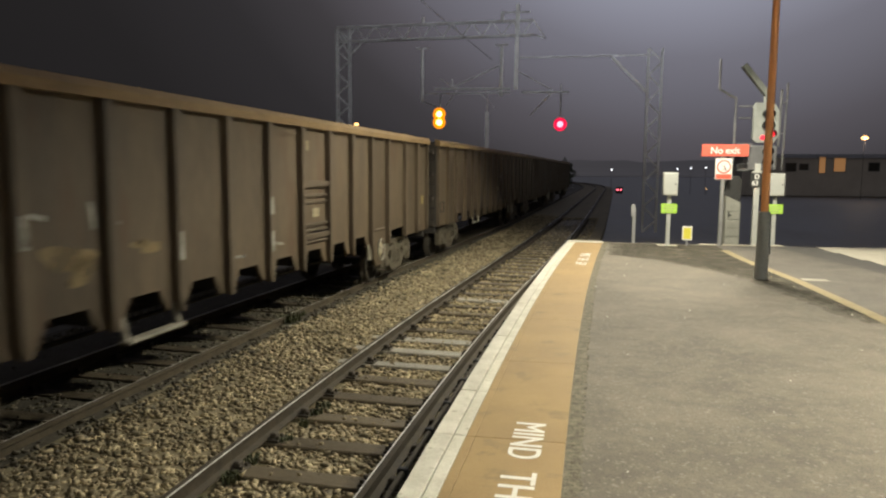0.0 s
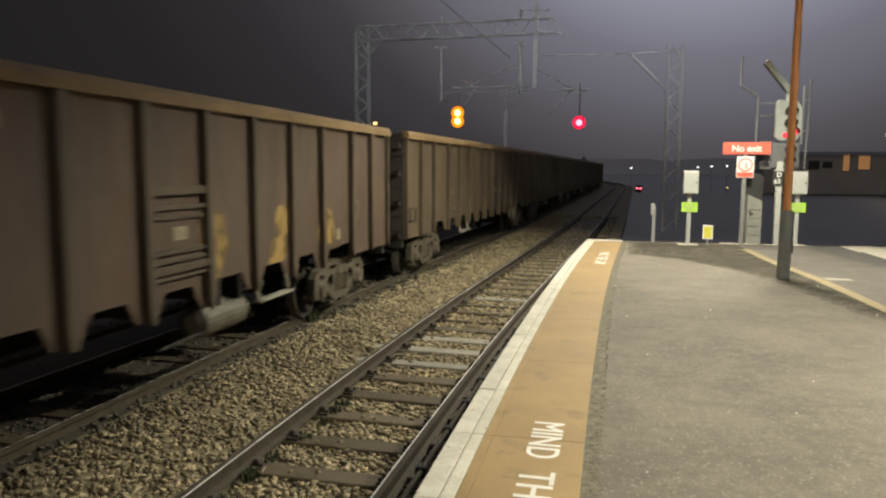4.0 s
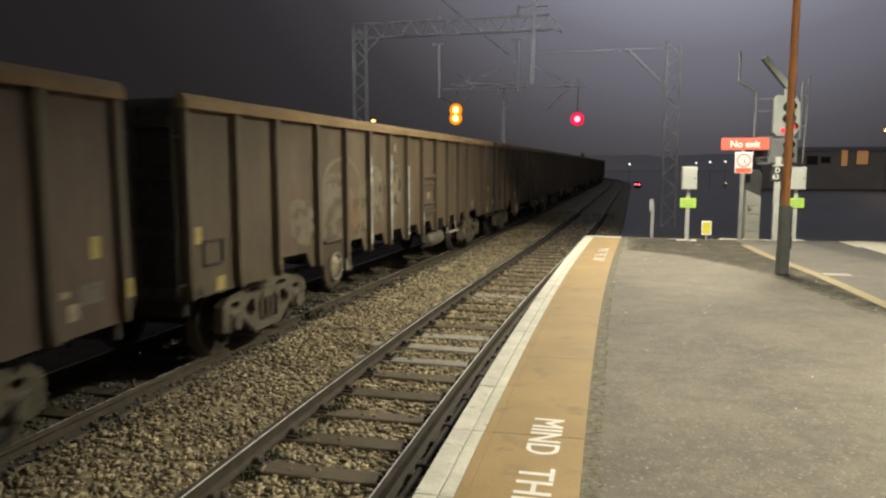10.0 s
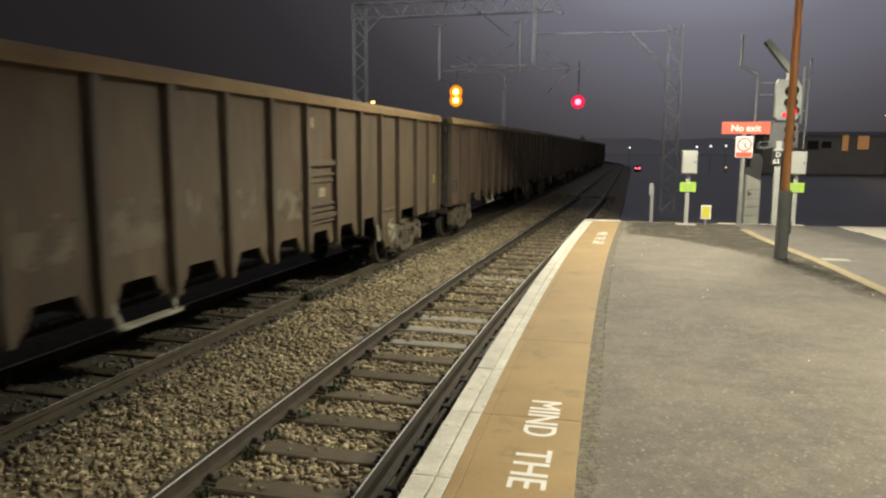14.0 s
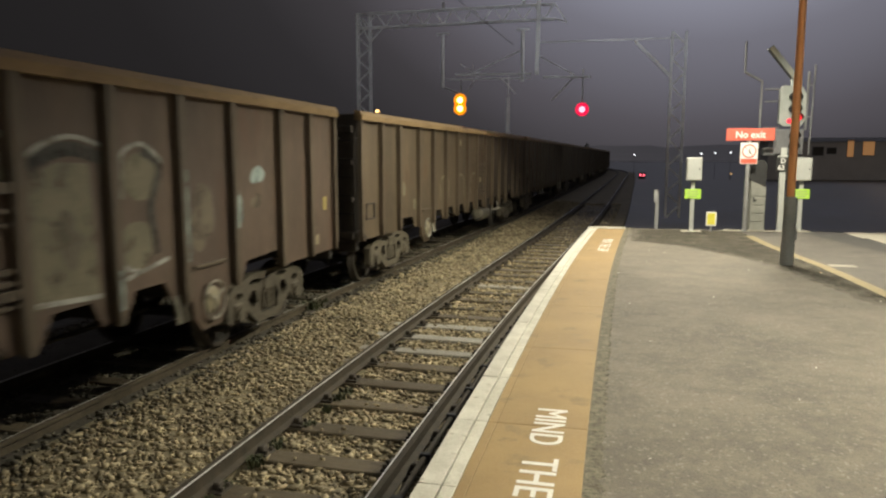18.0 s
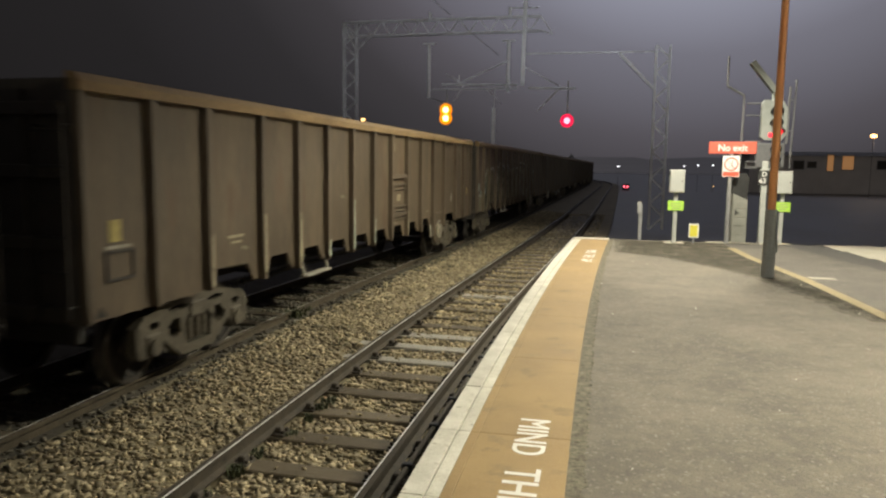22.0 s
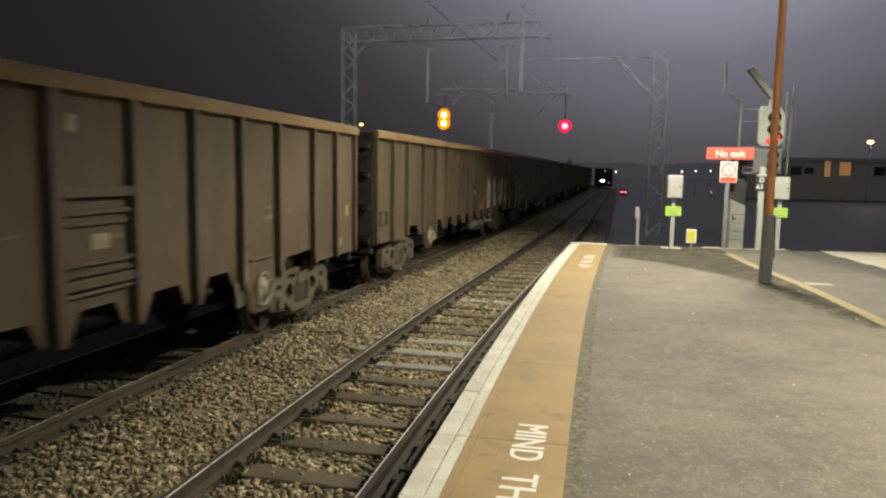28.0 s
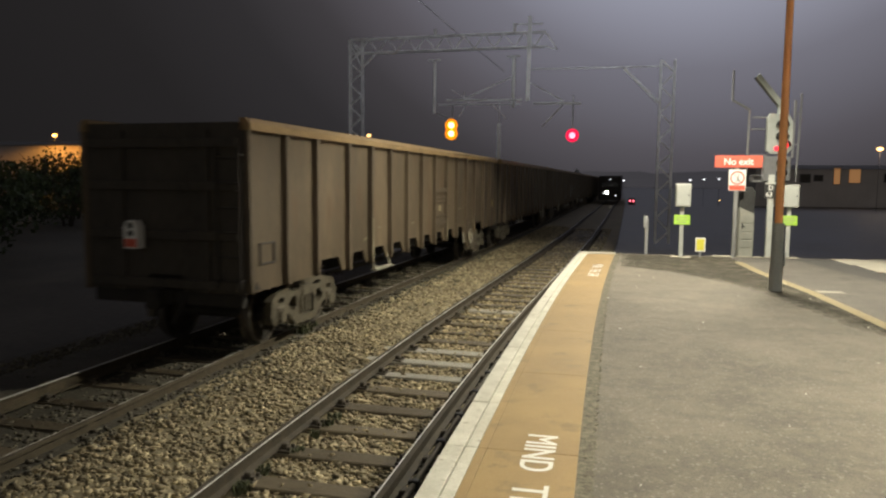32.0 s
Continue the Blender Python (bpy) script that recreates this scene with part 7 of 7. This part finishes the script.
        for q in ([(4.9, 1.98), (4.9, 1.55)], [(2.38, 1.62), (2.66, 1.35)], [(4.08, 1.24), (3.93, 1.55)], [(3.9, 1.98), (3.88, 1.68)], [(2.1, 1.66), (2.13, 1.35)], [(3.42, 1.34), (3.5, 1.9)], [(1.42, 1.34), (1.34, 1.8)]):
            spray(w, "paint_glint", stroke(q, 0.025), P_GLINT, 4, "white highlight stroke", False)
    if k == 9:
        for d, z0, z1 in ((RIBS[9], 1.02, 1.95), (RIBS[8], 1.02, 1.5), (RIBS[10], 1.02, 1.3)):
            spray(w, "post_streak", [[(d - 0.05, z0), (d + 0.05, z0), (d + 0.02, z1), (d - 0.035, z1)]], P_HALO, 1, "pale green run of paint on a post")
        for d, z0, z1 in ((RIBS[12], 1.05, 1.89), (RIBS[11], 1.05, 1.75), (RIBS[13], 1.05, 1.72)):
            spray(w, "post_streak", [[(d - 0.03, z0), (d + 0.03, z0), (d + 0.015, z1), (d - 0.015, z1)]], P_CREAMY, 1, "pale run of paint on a post")
    if k in (1, 5, 9, 12, 13):
        r = random.Random(k * 13)
        lines = []
        for i in range(7):
            d, z = r.uniform(1.2, 15.5), r.uniform(1.3, 2.1)
            lines += stroke([(d, z), (d + r.uniform(0.1, 0.35), z + r.uniform(-0.03, 0.03))], r.uniform(0.02, 0.06))
        for q in lines:
            spray(w, "chalk_mark", [q], P_CREAM, 0, "faint chalk mark", False)
        for q in [[(RIBS[j] - 0.05, 1.05), (RIBS[j] + 0.05, 1.05), (RIBS[j] + 0.04, 1.05 + h), (RIBS[j] - 0.04, 1.05 + h)] for j, h in ((r.randrange(4, 8), 0.5), (r.randrange(8, 12), 0.8))]:
            spray(w, "post_streak", [q], P_CREAM, 0, "pale streak on a post")


LABELS = {0: "brown high-sided box wagon with faint ochre paint patches", 2: "brown high-sided box wagon with ochre sprayed bubbles", 4: "brown high-sided box wagon with white streaked posts",
          8: "brown high-sided box wagon covered in pale sprayed outlines", 10: "brown high-sided box wagon with pale green sprayed lettering", 11: "brown high-sided box wagon with silver and orange graffiti",
          13: "brown high-sided box wagon carrying the red tail lamp"}
TURNED = (2, 3, 4, 7, 10, 11)
master = {"H": make_wagon("H"), "C": make_wagon("C")}
wagons = {}
for k in range(-3, 14):
    kind = "C" if k in TURNED else "H"
    if kind in master and master[kind] not in wagons.values():
        wagons[k] = master[kind]
    else:
        wagons[k] = copy_thing(master[kind], Matrix.Identity(4))
for k, w in wagons.items():
    tagged(w, LABELS.get(k, "grimy brown high-sided box wagon with ribbed steel sides"))
for k, w in wagons.items():
    decorate(k, w)
    if k in (2, 5, 8):
        for o in w.children:
            if o.name.startswith(("side_panel", "far_side", "brake_apron")):
                o.material_slots[0].link = "OBJECT"
                o.material_slots[0].material = M_WAGON_RED
# tail lamp on the last wagon
bm = bmesh.new()
plate(bm, [(-0.115, 1.62), (0.115, 1.62), (0.115, 1.93), (0.06, 2.02), (-0.06, 2.02), (-0.115, 1.93)], 0, 0.14)
for v in bm.verts:
    v.co = Vector((v.co.y - 0.38, -HL - 0.1 - v.co.x, v.co.z))
bmesh.ops.recalc_face_normals(bm, faces=bm.faces)
tail = part("tail_lamp", bm, M_SIGNWHITE, wagons[13], "white tail lamp case with a red panel")
bm = bmesh.new()
box(bm, -0.48, -0.28, -HL - 0.248, -HL - 0.242, 1.64, 1.76)
part("red_panel", bm, M_RED, tail)
bm = bmesh.new()
for z in (1.95, 1.84):
    rod(bm, (-0.38, -HL - 0.242, z), (-0.38, -HL - 0.255, z), 0.045, 14)
part("lens", bm, M_BLACK, tail)

# ---- the other train, far off, with its headlamps lit ----
far_train = thing("approaching_train", "distant approaching train with bright headlamps", "train")
bm = bmesh.new()
plate(bm, [(0, 0.35), (0.0, 1.4), (0.5, 2.6), (1.0, 3.4), (19, 3.6), (19, 0.35)], -1.35, 1.35)
part("body", bm, M_UNDER, far_train)
bm = bmesh.new()
box(bm, -1.0, 1.0, 0.28, 0.4, 1.95, 2.6, 0.02)
part("windscreen", bm, M_BLACK, far_train)
for x, z, r, g in ((-0.3, 1.36, 0.17, G_HEAD), (-0.75, 1.25, 0.07, G_WHITE), (0.75, 0.95, 0.06, G_WHITE), (0.05, 3.0, 0.05, G_WHITE)):
    bm = bmesh.new()
    rod(bm, (x, -0.03 if z < 1.5 else 0.6, z), (x, 0.1 if z < 1.5 else 0.9, z), r, 16)
    part("headlamp", bm, g, far_train, "lit headlamp")


# ---- movement ----
SURGE = ((0, 1, 3, 6, 7, 8, 9, 10, 11, 12, 14, 22, 24, 25, 26, 28, 29, 30, 31, 32), (0, 0.02, -0.09, -0.09, -0.05, 0.05, 0.12, -0.04, 0, 0.12, 0, -0.03, 0.03, -0.1, -0.06, -0.06, 0.1, 0.06, -0.05, -0.05))


def run(t):
    """How far the train has gone: the place of the first coupling along the line."""
    u = t / 16 - 1
    surge = float(np.interp(t, SURGE[0], SURGE[1]))
    return 0.402 * u ** 4 + 3.101 * u ** 3 - 2.046 * u ** 2 + 117.762 * u + 123.69 + surge


def wagon_pose(k, t):
    c = run(t) - (k - 1) * PITCH - PITCH / 2
    a, b = line(FAR_TRACK, c + 6.4, RAIL_Z), line(FAR_TRACK, c - 6.4, RAIL_Z)
    m, d = (a + b) / 2, a - b
    return pose(m.x, m.y, m.z, 0, 0, -math.degrees(math.atan2(d.x, d.y)))


def motions():
    steps = [i * 0.5 for i in range(65)]
    for k, w in wagons.items():
        walk(w, [(t, wagon_pose(k, t)) for t in steps])
    ticks = [i / 15 for i in range(481)]
    first = {}
    for k, w in wagons.items():
        for o in w.children_recursive:
            if o.name.startswith("wheelset"):
                y = round(o.location.y, 2)
                if y not in first:
                    walk(o, [(t, pose(0, y, WHEEL_R, -math.degrees((run(t) - run(0)) / WHEEL_R))) for t in ticks])
                    first[y] = o
                else:
                    src = first[y].animation_data
                    o.rotation_mode = "QUATERNION"
                    o.animation_data_create()
                    o.animation_data.action = src.action
                    o.animation_data.action_slot = src.action_slot
    walk(far_train, [(t, pose(*line(NEAR_TRACK, s, RAIL_Z), 0, 0, heading(s))) for t, s in ((0, 520), (8, 430), (16, 325), (24, 218), (25.5, 188), (26.5, 160), (27.5, 136), (28, 126), (29, 114), (30, 105), (31, 98), (32, 91))])


motions()
